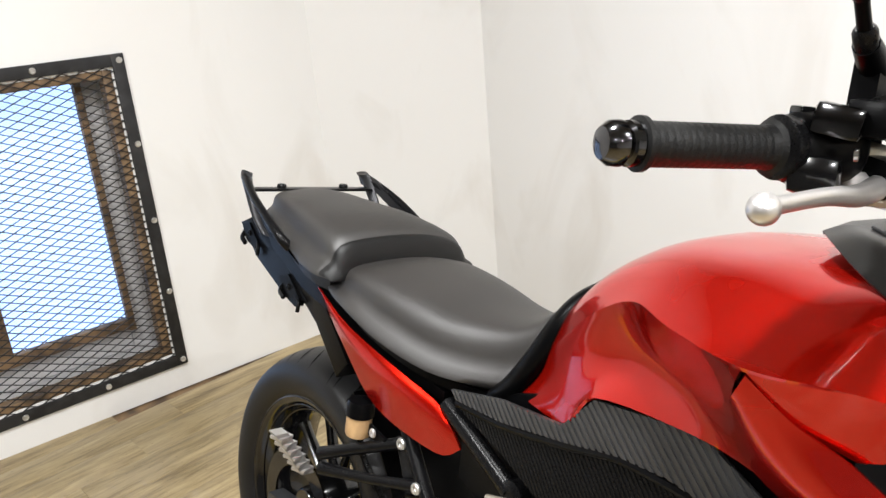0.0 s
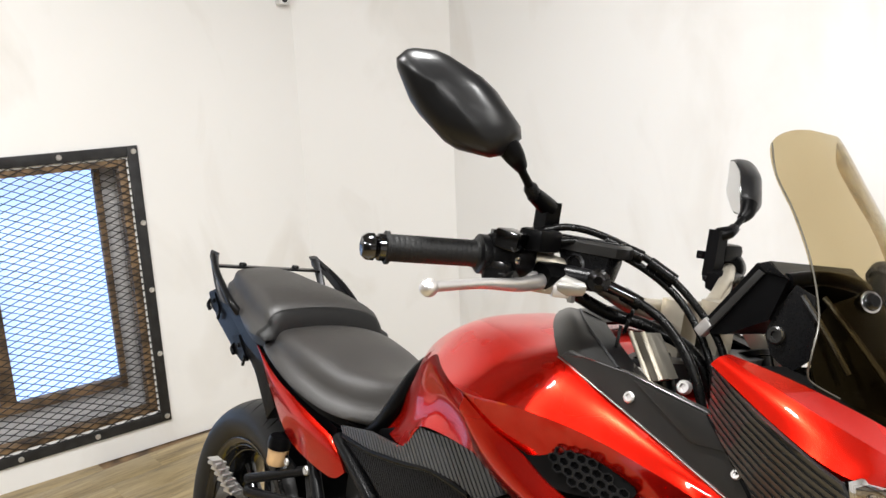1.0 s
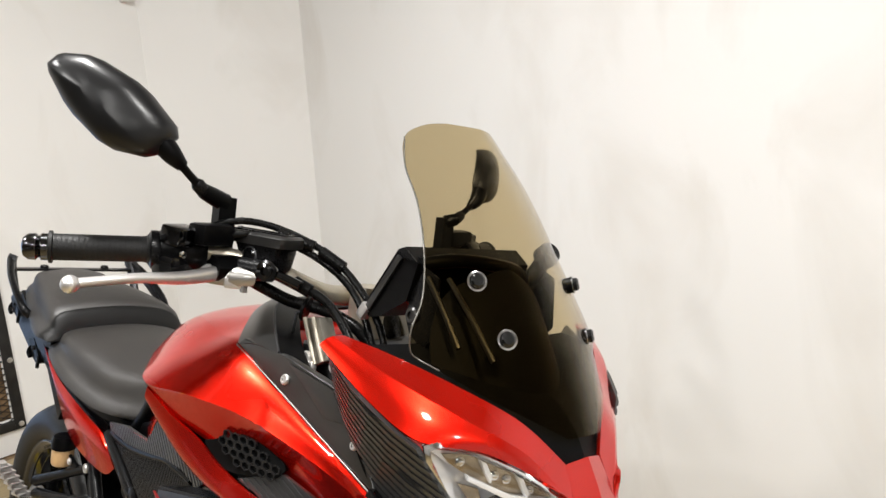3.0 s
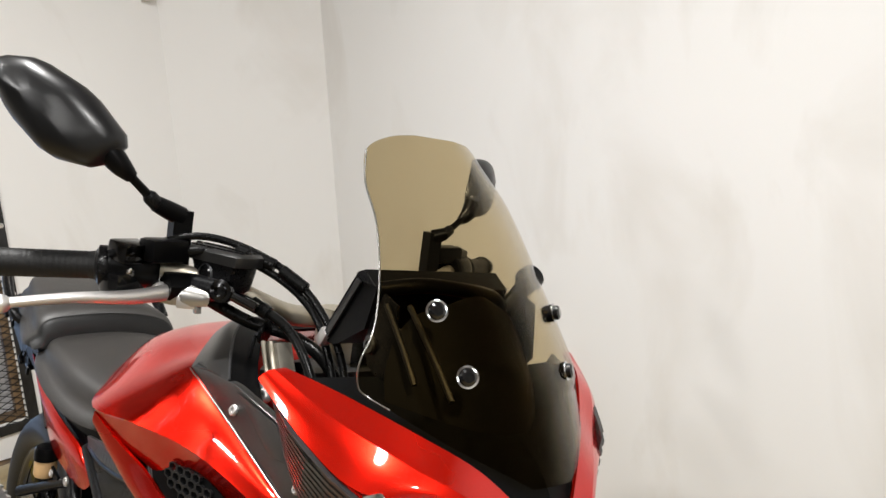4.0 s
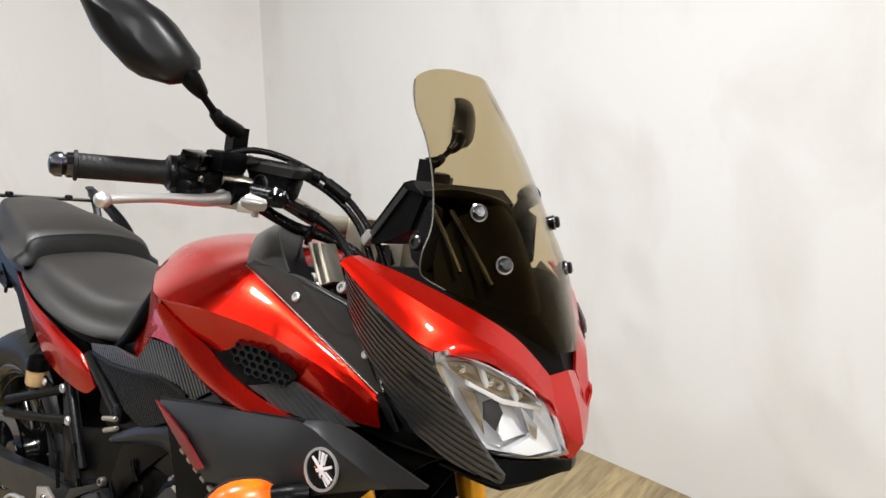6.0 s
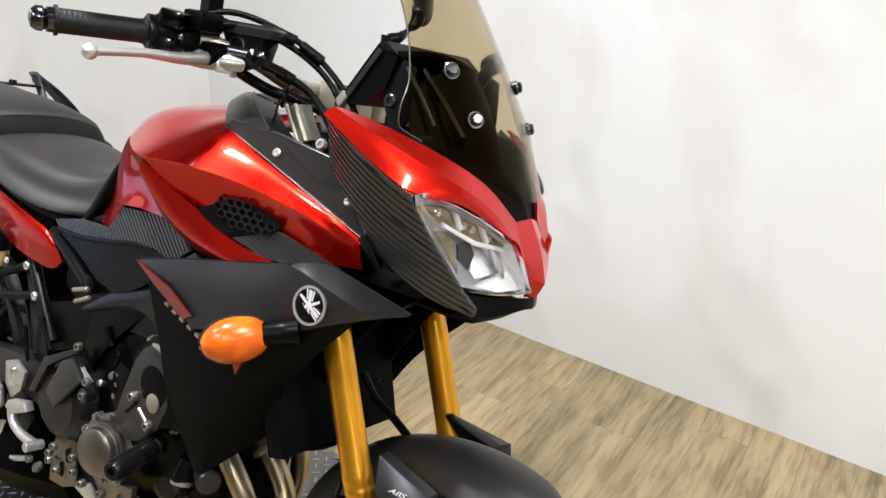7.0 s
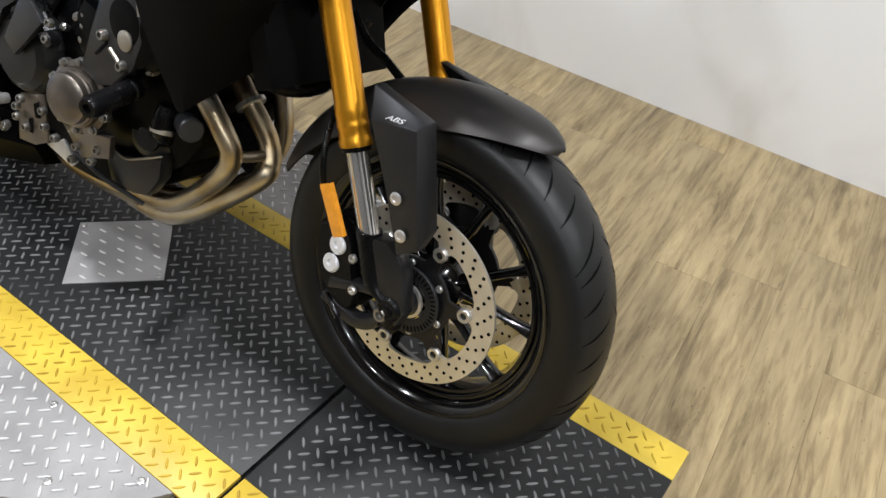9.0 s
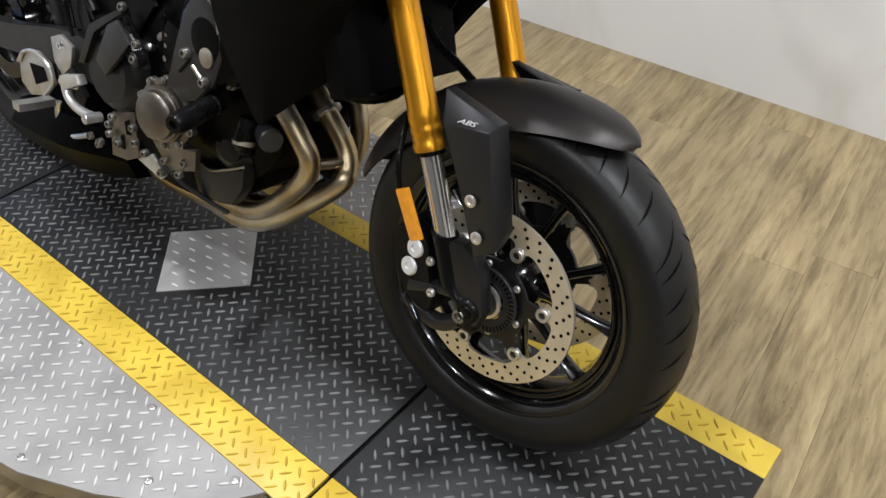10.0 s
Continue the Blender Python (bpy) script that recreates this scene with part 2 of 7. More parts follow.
    nt.links.new(knot_map.outputs["Vector"], knots.inputs["Vector"])
    spots.color_ramp.elements[0].position, spots.color_ramp.elements[0].color = 0.03, (0.30, 0.25, 0.20, 1)
    spots.color_ramp.elements[1].position = 0.10
    nt.links.new(knots.outputs["Distance"], spots.inputs["Fac"])
    marked = nt.nodes.new("ShaderNodeMix")
    marked.data_type, marked.blend_type = "RGBA", "MULTIPLY"
    marked.inputs["Factor"].default_value = 0.8
    nt.links.new(tone.outputs["Color"], marked.inputs["A"])
    nt.links.new(spots.outputs["Color"], marked.inputs["B"])
    nt.links.new(marked.outputs["Result"], bsdf.inputs["Base Color"])
    bsdf.inputs["Roughness"].default_value = 0.38
    b = nt.nodes.new("ShaderNodeBump")
    b.inputs["Strength"].default_value, b.inputs["Distance"].default_value = 0.25, 0.001
    nt.links.new(streak.outputs["Fac"], b.inputs["Height"])
    nt.links.new(b.outputs["Normal"], bsdf.inputs["Normal"])
    return m


PLANK = plank_wood()


# ---- mesh tools ----
V = Vector


def finish(bm, name, material, angle=38.0):
    bmesh.ops.recalc_face_normals(bm, faces=bm.faces)
    me = bpy.data.meshes.new(name)
    bm.to_mesh(me)
    bm.free()
    me.materials.append(material)
    for p in me.polygons:
        p.use_smooth = True
    me.set_sharp_from_angle(angle=radians(angle))
    return me


def part(name, bm, material, parent=None, label="", angle=38.0):
    ob = new(name, finish(bm, name, material, angle))
    ob.parent = parent
    if label:
        tagged(ob, label)
    return ob


def thing(name, label, category, group="", kind=""):
    return tagged(new(name), label, category, group, kind)


def spline(pts, n):
    """Catmull-Rom points through pts, n steps a span."""
    pts = [V(p) for p in pts]
    out = []
    for i in range(len(pts) - 1):
        a, b, c, d = pts[max(i - 1, 0)], pts[i], pts[i + 1], pts[min(i + 2, len(pts) - 1)]
        for k in range(n):
            t = k / n
            out.append(0.5 * ((2 * b) + (c - a) * t + (2 * a - 5 * b + 4 * c - d) * t * t + (3 * b - a - 3 * c + d) * t ** 3))
    return out + [pts[-1]]


def add_grid(bm, rows, close_u=False):
    vs = [[bm.verts.new(p) for p in r] for r in rows]
    for a, b in zip(vs, vs[1:]):
        m = len(a)
        for j in range(m if close_u else m - 1):
            bm.faces.new((a[j], a[(j + 1) % m], b[(j + 1) % m], b[j]))
    return vs


def patch(rows, nu=4, nv=4, thick=0.003, ribs=0, depth=0.002, flip=1, bm=None, middle=(0.9, 0, 0.6)):
    """A shell through rows of control points; ribs: number of grooves across the rows' length direction."""
    bm = bm or bmesh.new()
    grid = [spline(r, nu) for r in rows]
    cols = [spline(c, nv) for c in zip(*grid)]
    grid = [list(r) for r in zip(*cols)]
    n, m = len(grid), len(grid[0])

    def normal(i, j):
        u = grid[i][min(j + 1, m - 1)] - grid[i][max(j - 1, 0)]
        v = grid[min(i + 1, n - 1)][j] - grid[max(i - 1, 0)][j]
        w = u.cross(v)
        return w.normalized() if w.length > 1e-9 else V((0, 0, 0))

    norms = [[normal(i, j) for j in range(m)] for i in range(n)]
    lean = 0.0
    for i in range(n):
        for j in range(m):
            lean += norms[i][j].dot(grid[i][j] - V(middle))
    if lean < 0:
        norms = [[-v for v in r] for r in norms]
    front, back = [], []
    for i in range(n):
        f, b = [], []
        for j in range(m):
            k = 0.0
            if ribs:
                s = i / (n - 1) * ribs
                k = -depth * (1.0 if (s - math.floor(s)) > 0.62 else 0.0)
            f.append(grid[i][j] + norms[i][j] * k)
            b.append(grid[i][j] - norms[i][j] * (thick + (depth if ribs else 0)))
        front.append(f)
        back.append(b)
    a = add_grid(bm, front)
    b = add_grid(bm, back)
    for j in range(m - 1):
        bm.faces.new((a[0][j], a[0][j + 1], b[0][j + 1], b[0][j]))
        bm.faces.new((a[-1][j], a[-1][j + 1], b[-1][j + 1], b[-1][j]))
    for i in range(n - 1):
        bm.faces.new((a[i][0], a[i + 1][0], b[i + 1][0], b[i][0]))
        bm.faces.new((a[i][-1], a[i + 1][-1], b[i + 1][-1], b[i][-1]))
    return bm


def loft(rings, nu=3, nv=3, caps=True, bm=None):
    """A closed body through rings of control points."""
    bm = bm or bmesh.new()
    grid = []
    for r in rings:
        r = [V(p) for p in r]
        m = len(r)
        out = []
        for i in range(m):
            a, b, c, d = r[i - 1], r[i], r[(i + 1) % m], r[(i + 2) % m]
            for k in range(nu):
                t = k / nu
                out.append(0.5 * ((2 * b) + (c - a) * t + (2 * a - 5 * b + 4 * c - d) * t * t + (3 * b - a - 3 * c + d) * t ** 3))
        grid.append(out)
    cols = [spline(c, nv) for c in zip(*grid)]
    vs = add_grid(bm, [list(r) for r in zip(*cols)], close_u=True)
    if caps:
        bm.faces.new(vs[0])
        bm.faces.new(list(reversed(vs[-1])))
    return bm


def tube(pts, r, seg=12, n=5, bm=None, caps=True):
    """A round bar along a smooth line; r: one radius or one for each control point."""
    bm = bm or bmesh.new()
    line = spline(pts, n) if len(pts) > 2 else [V(p) for p in pts]
    rs = r if isinstance(r, (list, tuple)) else [r] * len(pts)
    radii = [p.x for p in (spline([(x, 0, 0) for x in rs], n) if len(pts) > 2 else [V((x, 0, 0)) for x in rs])]
    side = None
    rings = []
    for i, p in enumerate(line):
        d = (line[min(i + 1, len(line) - 1)] - line[max(i - 1, 0)]).normalized()
        side = d.orthogonal().normalized() if side is None else (side - d * side.dot(d)).normalized()
        up = d.cross(side)
        rings.append([p + (side * math.cos(a) + up * math.sin(a)) * radii[i] for a in (2 * math.pi * k / seg for k in range(seg))])
    vs = add_grid(bm, rings, close_u=True)
    if caps:
        bm.faces.new(vs[0])
        bm.faces.new(list(reversed(vs[-1])))
    return bm


def lathe(centre, axis, profile, seg=48, bm=None, closed=False):
    """Turned body: profile of (radius, height along the axis)."""
    bm = bm or bmesh.new()
    c, d = V(centre), V(axis).normalized()
    s = d.orthogonal().normalized()
    u = d.cross(s)
    ring = lambda r, h: [c + d * h + (s * math.cos(a) + u * math.sin(a)) * max(r, 1e-5) for a in (2 * math.pi * k / seg for k in range(seg))]
    rows = [ring(r, h) for r, h in profile]
    vs = add_grid(bm, rows, close_u=True)
    if closed:
        for j in range(seg):
            bm.faces.new((vs[-1][j], vs[-1][(j + 1) % seg], vs[0][(j + 1) % seg], vs[0][j]))
    else:
        bm.faces.new(vs[0])
        bm.faces.new(list(reversed(vs[-1])))
    return bm


def rod(a, b, r, seg=20, edge=0.0, bm=None, r2=None):
    a, b = V(a), V(b)
    h = (b - a).length
    r2 = r if r2 is None else r2
    prof = [(r - edge, 0), (r, edge), (r2, h - edge), (r2 - edge, h)] if edge else [(r, 0), (r2, h)]
    return lathe(a, b - a, prof, seg, bm)


def prism(outline, depth, bm=None, bevel=0.0):
    """A flat piece: its outline pushed along depth."""
    bm = bm or bmesh.new()
    d = V(depth)
    lo = [bm.verts.new(V(p)) for p in outline]
    hi = [bm.verts.new(V(p) + d) for p in outline]
    m = len(lo)
    top = bm.faces.new(hi)
    faces = [bm.faces.new(list(reversed(lo))), top]
    for i in range(m):
        bm.faces.new((lo[i], lo[(i + 1) % m], hi[(i + 1) % m], hi[i]))
    if bevel:
        edges = list({e for f in faces for e in f.edges})
        bmesh.ops.bevel(bm, geom=edges, offset=bevel, segments=2, profile=0.6, affect="EDGES")
    return bm


def block(centre, size, turn=(0, 0, 0), bevel=0.003, bm=None):
    bm = bm or bmesh.new()
    got = bmesh.ops.create_cube(bm, size=1.0, matrix=pose(*centre, *turn) @ Matrix.Diagonal((*size, 1)))
    if bevel:
        edges = list({e for v in got["verts"] for e in v.link_edges})
        bmesh.ops.bevel(bm, geom=edges, offset=bevel, segments=2, profile=0.6, affect="EDGES")
    return bm


def bolt(parent, at, axis, r=0.006, material=None, name="bolt", h=0.004):
    """A round-headed bolt with a hexagon socket."""
    bm = lathe(at, axis, [(r, 0), (r, h * 0.6), (r * 0.8, h), (r * 0.5, h), (r * 0.48, h * 0.4)], 12)
    return part(name, bm, material or CHROME, parent)


def clip_poly(poly, n, lo, hi):
    """The part of a flat polygon between two parallel lines."""
    for sign, lim in ((1, lo), (-1, -hi)):
        out = []
        for a, b in zip(poly, poly[1:] + poly[:1]):
            da, db = sign * (a[0] * n[0] + a[1] * n[1]) - lim, sign * (b[0] * n[0] + b[1] * n[1]) - lim
            if da >= 0:
                out.append(a)
            if da * db < 0:
                f = da / (da - db)
                out.append((a[0] + (b[0] - a[0]) * f, a[1] + (b[1] - a[1]) * f))
        poly = out
    return poly


def ribbed_plate(poly, lift, s, along, pitch, depth=0.0025, fill=0.58, thick=0.004, cuts=1):
    """A moulded plate with straight raised ribs; poly in the (x, z) plane, lift(x, z) its distance from the middle plane; cuts: pieces along a rib, to follow a curve."""
    bm = bmesh.new()
    at = lambda p, k: V((p[0], s * (lift(p[0], p[1]) + k), p[1]))
    d = math.hypot(*along)
    n = (-along[1] / d, along[0] / d)
    if n[0] < 0:
        n = (-n[0], -n[1])
    span = [p[0] * n[0] + p[1] * n[1] for p in poly]

    def slab(q, k0, k1):
        keep = []
        for p in q:
            if not keep or math.dist(p, keep[-1]) > 2e-4:
                keep.append(p)
        if len(keep) > 2 and math.dist(keep[0], keep[-1]) < 2e-4:
            keep.pop()
        if len(keep) < 3:
            return
        lo, hi = [bm.verts.new(at(p, k0)) for p in keep], [bm.verts.new(at(p, k1)) for p in keep]
        bm.faces.new(hi)
        bm.faces.new(list(reversed(lo)))
        for i in range(len(keep)):
            bm.faces.new((lo[i], lo[(i + 1) % len(keep)], hi[(i + 1) % len(keep)], hi[i]))

    g = (along[0] / d, along[1] / d)
    reach = [p[0] * g[0] + p[1] * g[1] for p in poly]
    step = (max(reach) - min(reach)) / cuts
    for c in range(cuts):
        piece = clip_poly(poly, g, min(reach) + step * c, min(reach) + step * (c + 1)) if cuts > 1 else poly
        w = min(span)
        while w < max(span):
            slab(clip_poly(piece, n, w, w + pitch * fill), -thick, depth)
            slab(clip_poly(piece, n, w + pitch * fill, w + pitch), -thick, 0.0)
            w += pitch
    bmesh.ops.remove_doubles(bm, verts=bm.verts, dist=1e-5)
    return bm

# ---- the room ----
FLOOR_Z = -0.145
XL, YB = -1.62, 1.665            # window wall, long wall
CORNER = ((-1.62, 1.08), (-1.235, 1.665))
FARX, FARY = 6.4, -5.0          # walls behind the camera


def wall_block(name, a, b, thick, label, z0=FLOOR_Z, z1=CEIL, material=None):
    """An upright wall from a to b on plan, its thickness to the right of that way."""
    a, b = V((*a, z0)), V((*b, z0))
    d = (b - a).normalized()
    n = V((d.y, -d.x, 0)) * thick
    ob = part(name, prism([a, b, b + n, a + n], (0, 0, z1 - z0)), material or WALL)
    return tagged(ob, label, "wall", kind="structure")


wall_block("wall_north", (FARX, YB), (CORNER[1][0], YB), 0.15, "smooth white painted wall behind the motorcycle")
wall_block("wall_corner", CORNER[1], CORNER[0], 0.15, "narrow slanted white wall across the room corner")
# Unseen walls: dark south and white east tones steer fill light and reflections.
wall_block("wall_south", (XL, FARY), (FARX, FARY), 0.15, "unseen dark wall closing the room", material=DIM_WALL)
wall_block("wall_east", (FARX, FARY), (FARX, YB), 0.15, "unseen white wall closing the room end")
# window wall, in pieces round the opening
WY0, WY1, WZ0, WZ1 = -0.95, 0.292, 0.010, 1.100
wl = thing("wall_west", "white painted wall with a low screened window", "wall", kind="structure")
for name, y0, y1, z0, z1 in (("wall_panel", FARY, WY0, FLOOR_Z, CEIL), ("wall_panel", WY1, CORNER[0][1], FLOOR_Z, CEIL),
                             ("wall_panel", WY0, WY1, FLOOR_Z, WZ0), ("wall_panel", WY0, WY1, WZ1, CEIL)):
    part(name, block((XL - 0.11, (y0 + y1) / 2, (z0 + z1) / 2), (0.22, y1 - y0, z1 - z0), bevel=0), WALL, wl)
# Unseen ceiling, kept grey to hold reflections down.
ceil_ob = part("ceiling", block(((XL + FARX) / 2, (YB + FARY) / 2, CEIL + 0.06), (FARX - XL + 0.5, YB - FARY + 0.5, 0.12), bevel=0), CEILING)
tagged(ceil_ob, "unseen plain grey ceiling above the workshop", "ceiling", kind="structure")

# window: steel bar frame, expanded mesh, wooden lining, pane
win = thing("window_1", "low window behind black expanded steel mesh", "window", kind="structure")
F0, F1, G0, G1 = -1.0, 0.340, -0.040, 1.150
BAR = 0.042
for y0, y1, z0, z1 in ((F1 - BAR, F1, G0, G1), (F0, F0 + BAR, G0, G1), (F0 + BAR, F1 - BAR, G1 - BAR, G1), (F0 + BAR, F1 - BAR, G0, G0 + BAR)):
    part("frame_bar", block((XL + 0.006, (y0 + y1) / 2, (z0 + z1) / 2), (0.012, y1 - y0, z1 - z0), bevel=0.0015), STEEL_FRAME, win)
for y, z in ((0.322, 1.128), (0.044, 1.130), (-0.25, 1.130), (0.325, 0.835), (0.325, 0.55), (0.325, 0.268), (0.322, -0.018), (0.035, -0.020), (-0.252, -0.020)):
    bolt(win, (XL + 0.012, y, z), (1, 0, 0), 0.011, ALU, "bolt", 0.006)
for y0, y1, z0, z1 in ((WY1 - 0.032, WY1, WZ0, WZ1), (WY0, WY1 - 0.032, WZ1 - 0.028, WZ1), (WY0, WY1 - 0.032, WZ0, WZ0 + 0.026)):
    part("wood_lining", block((XL - 0.030, (y0 + y1) / 2, (z0 + z1) / 2), (0.056, y1 - y0, z1 - z0), bevel=0.003), OLD_WOOD, win)
for y0, y1, z0, z1 in ((WY1 - 0.014, WY1, WZ0, WZ1), (WY0, WY1 - 0.014, WZ1 - 0.012, WZ1), (WY0, WY1 - 0.014, WZ0, WZ0 + 0.012)):
    part("reveal", block((XL - 0.135, (y0 + y1) / 2, (z0 + z1) / 2), (0.150, y1 - y0, z1 - z0), bevel=0), REVEAL, win)
SX = XL - 0.135
part("back_board", block((SX - 0.03, 0.245, (WZ0 + WZ1) / 2), (0.02, 0.085, WZ1 - WZ0), bevel=0), REVEAL, win)
part("back_board", block((SX - 0.03, (WY0 + 0.2) / 2, 0.085), (0.02, 0.2 - WY0, 0.12), bevel=0), REVEAL, win)
for y0, y1, z0, z1 in ((0.190, 0.215, 0.11, WZ1 - 0.013), (-0.90, 0.190, 0.118, 0.160), (-0.90, 0.190, WZ1 - 0.040, WZ1 - 0.014), (-0.275, -0.215, 0.160, WZ1 - 0.040)):
    part("sash_bar", block((SX, (y0 + y1) / 2, (z0 + z1) / 2), (0.035, y1 - y0, z1 - z0), bevel=0.003), OLD_WOOD, win)
pane = part("pane", block((SX - 0.026, -0.38, 0.6), (0.004, 1.14, 1.0), bevel=0), LENS, win)
pane.visible_shadow = False
sky = part("backdrop", block((SX - 0.10, -0.38, 0.6), (0.006, 1.9, 1.6), bevel=0), SKY_PANE)
tagged(sky, "pale blue daylight sky outside the window", "sky", kind="structure")


def mesh_screen():
    """Expanded steel: two families of slanting strands that make flat diamonds."""
    bm = bmesh.new()
    w, h = 0.066, 0.0285
    y0, y1, z0, z1 = F0 + 0.02, F1 - 0.02, G0 + 0.02, G1 - 0.02
    for sign in (1, -1):
        slope = sign * h / w
        k = (z0 - (y1 - y0) * h / w) // h
        while True:
            c = k * h if sign > 0 else k * h + (y1 - y0) * h / w
            k += 1
            if (c > z1 + 0.001 and sign > 0) or (sign < 0 and c - (y1 - y0) * h / w > z1):
                break
            ya, yb = 0.0, y1 - y0
            za, zb = c, c + slope * yb
            if slope > 0:
                if za < z0:
                    ya = (z0 - za) / slope
                if zb > z1:
                    yb = (z1 - za) / slope
            else:
                if za > z1:
                    ya = (z1 - za) / slope
                if zb < z0:
                    yb = (z0 - za) / slope
            if yb - ya < 0.01:
                continue
            p, q = V((XL + 0.002 + sign * 0.001, y0 + ya, c + slope * ya)), V((XL + 0.002 + sign * 0.001, y0 + yb, c + slope * yb))
            d = (q - p).normalized()
            n = V((0, -d.z, d.y)) * 0.0016
            t = V((0.0012, 0, 0))
            prism([p - n - t, q - n - t, q + n - t, p + n - t], (0.0026, 0, 0), bm)
    return bm


part("mesh_screen", mesh_screen(), MESH_STEEL, win, "black expanded steel mesh", 20)

sensor = thing("wall_sensor", "small white plastic sensor box high on the wall", "sensor")
part("housing", block((XL + 0.022, 1.03, 1.735), (0.044, 0.05, 0.075), bevel=0.008), shader("white_plastic", (0.75, 0.75, 0.74), 0.4), sensor)
part("eye", lathe((XL + 0.044, 1.03, 1.718), (1, 0, 0), [(0.013, 0), (0.012, 0.004), (0.006, 0.008)], 16), LAMP_DARK, sensor)

# ceiling lamps, above the view: round surface-mounted lights
LAMP_WHITE = shader("lamp_white", (0.8, 0.8, 0.8), 0.4)
for lx, ly, watts in LAMP_PLACES:
    lamp = thing("ceiling_light", "round white ceiling lamp, switched on", "lamp", "ceiling lamps")
    part("housing", lathe((lx, ly, CEIL), (0, 0, -1), [(0.20, 0), (0.20, 0.025), (0.18, 0.035), (0.12, 0.035), (0.115, 0.025)], 32), LAMP_WHITE, lamp)
    data = bpy.data.lights.new("lamp_light", "AREA")
    data.shape, data.size, data.energy, data.color = "DISK", 0.17, watts, (1.0, 0.985, 0.955)
    tube_ob = new("lamp_light", data)
    tube_ob.matrix_world = pose(lx, ly, CEIL - 0.045)
    tube_ob.parent = lamp

# plank floor
floor = part("floor", block(((XL + FARX) / 2, (YB + FARY) / 2, FLOOR_Z - 0.056), (FARX - XL + 0.4, YB - FARY + 0.4, 0.1), bevel=0), OLD_WOOD)
tagged(floor, "pale streaked vinyl plank floor", "floor", kind="structure")
rng = random.Random(5)
PW, PL = 0.152, 1.22
plank_mesh = {}


def plank_data(length):
    key = round(length, 2)
    if key not in plank_mesh:
        plank_mesh[key] = finish(block((0, 0, 0), (PW - 0.0004, key - 0.0004, 0.006), bevel=0.0004), "plank", PLANK)
    return plank_mesh[key]


# the boards run slightly askew to the wall
ASKEW = radians(5.0)
ca, sa = math.cos(ASKEW), math.sin(ASKEW)
x = XL - 0.6 + PW / 2
while x < FARX + 0.4:
    lowest, highest = 0.8 + (FARY - 0.06 - 0.8 - (x - 1.5) * sa) / ca, 0.8 + (YB + 0.06 - 0.8 - (x - 1.5) * sa) / ca
    y = lowest - round(rng.uniform(0.0, 1.1), 1)
    while y < highest:
        y0, y1 = max(y, lowest), min(y + PL, highest)
        mid = (y0 + y1) / 2
        px, py = 1.5 + (x - 1.5) * ca - (mid - 0.8) * sa, 0.8 + (x - 1.5) * sa + (mid - 0.8) * ca
        if XL - 0.06 < px < FARX + 0.1 and y1 - y0 > 0.03:
            ob = new("plank", plank_data(y1 - y0))
            ob.parent = floor
            ob.matrix_basis = Matrix.Translation((px, py, FLOOR_Z - 0.003)) @ Matrix.Rotation(ASKEW, 4, "Z")
        y += PL
    x += PW

# ---- the low lift: tread-plate table ----
lift = thing("motorcycle_lift", "low steel lift table of black and yellow tread plate", "lift table")
YI0, YO0, YI1, YO1, XF = -0.266, -0.357, 0.198, 0.275, 1.885
SEAM1, SEAM2 = 1.31, 0.112


def deck(name, x0, x1, y0, y1, material, label=""):
    return part(name, block(((x0 + x1) / 2, (y0 + y1) / 2, -0.004), (x1 - x0, y1 - y0, 0.008), bevel=0.0012), material, lift, label)


for x0, x1 in ((-0.46, SEAM2 - 0.004), (SEAM2 + 0.004, SEAM1 - 0.004), (SEAM1 + 0.004, XF)):
    deck("deck_plate", x0, x1, YI0, YI1, BLACK_PLATE)
    deck("yellow_edge", x0, x1, YO0, YI0 - 0.0006, YELLOW_PLATE, "yellow painted tread plate edge")
    deck("yellow_edge", x0, x1, YI1 + 0.0006, YO1, YELLOW_PLATE, "yellow painted tread plate edge")
part("frame", block(((XF - 0.44) / 2, (YO0 + YO1) / 2, (FLOOR_Z - 0.010) / 2 - 0.004), (XF + 0.40, YO1 - YO0 - 0.02, -FLOOR_Z - 0.012), bevel=0.002), DARK_GAP, lift, "dark steel frame under the deck")


def wing_outline(sign):
    """Side wing: straight along the deck, its front corner rounded off."""
    inner = YO0 - 0.001 if sign < 0 else YO1 + 0.001
    pts = [(-0.30, inner), (1.245, inner)]
    for dx, dy in ((-0.012, 0.018), (-0.05, 0.070), (-0.12, 0.125), (-0.22, 0.185), (-0.36, 0.245), (-0.52, 0.280), (-0.72, 0.295), (-1.0, 0.295)):
        pts.append((1.245 + dx, inner + sign * dy))
    pts.append((0.0, inner + sign * 0.29))
    pts.append((-0.2, inner + sign * 0.2))
    return pts


for sign in (-1, 1):
    part("side_wing", prism([(x, y, -0.008) for x, y in wing_outline(sign)], (0, 0, 0.007)), LIGHT_PLATE, lift, "bare aluminium tread plate side wing")
    rim_line = wing_outline(sign)[1:]
    inward = [(x - 0.004, y - sign * 0.004) for x, y in rim_line]
    skirt = bmesh.new()
    add_grid(skirt, [[(x, y, -0.0085) for x, y in rim_line], [(x, y, -0.056) for x, y in rim_line], [(x, y, -0.056) for x, y in inward], [(x, y, -0.0085) for x, y in inward]])
    part("wing_skirt", skirt, SKIRT, lift, "tread plate skirt tinted with the floor's reflection")
    part("wing_leg", block((0.45, (YO0 - 0.22) if sign < 0 else (YO1 + 0.22), (FLOOR_Z - 0.008) / 2), (0.7, 0.04, -FLOOR_Z - 0.010), bevel=0.002), DARK_GAP, lift)
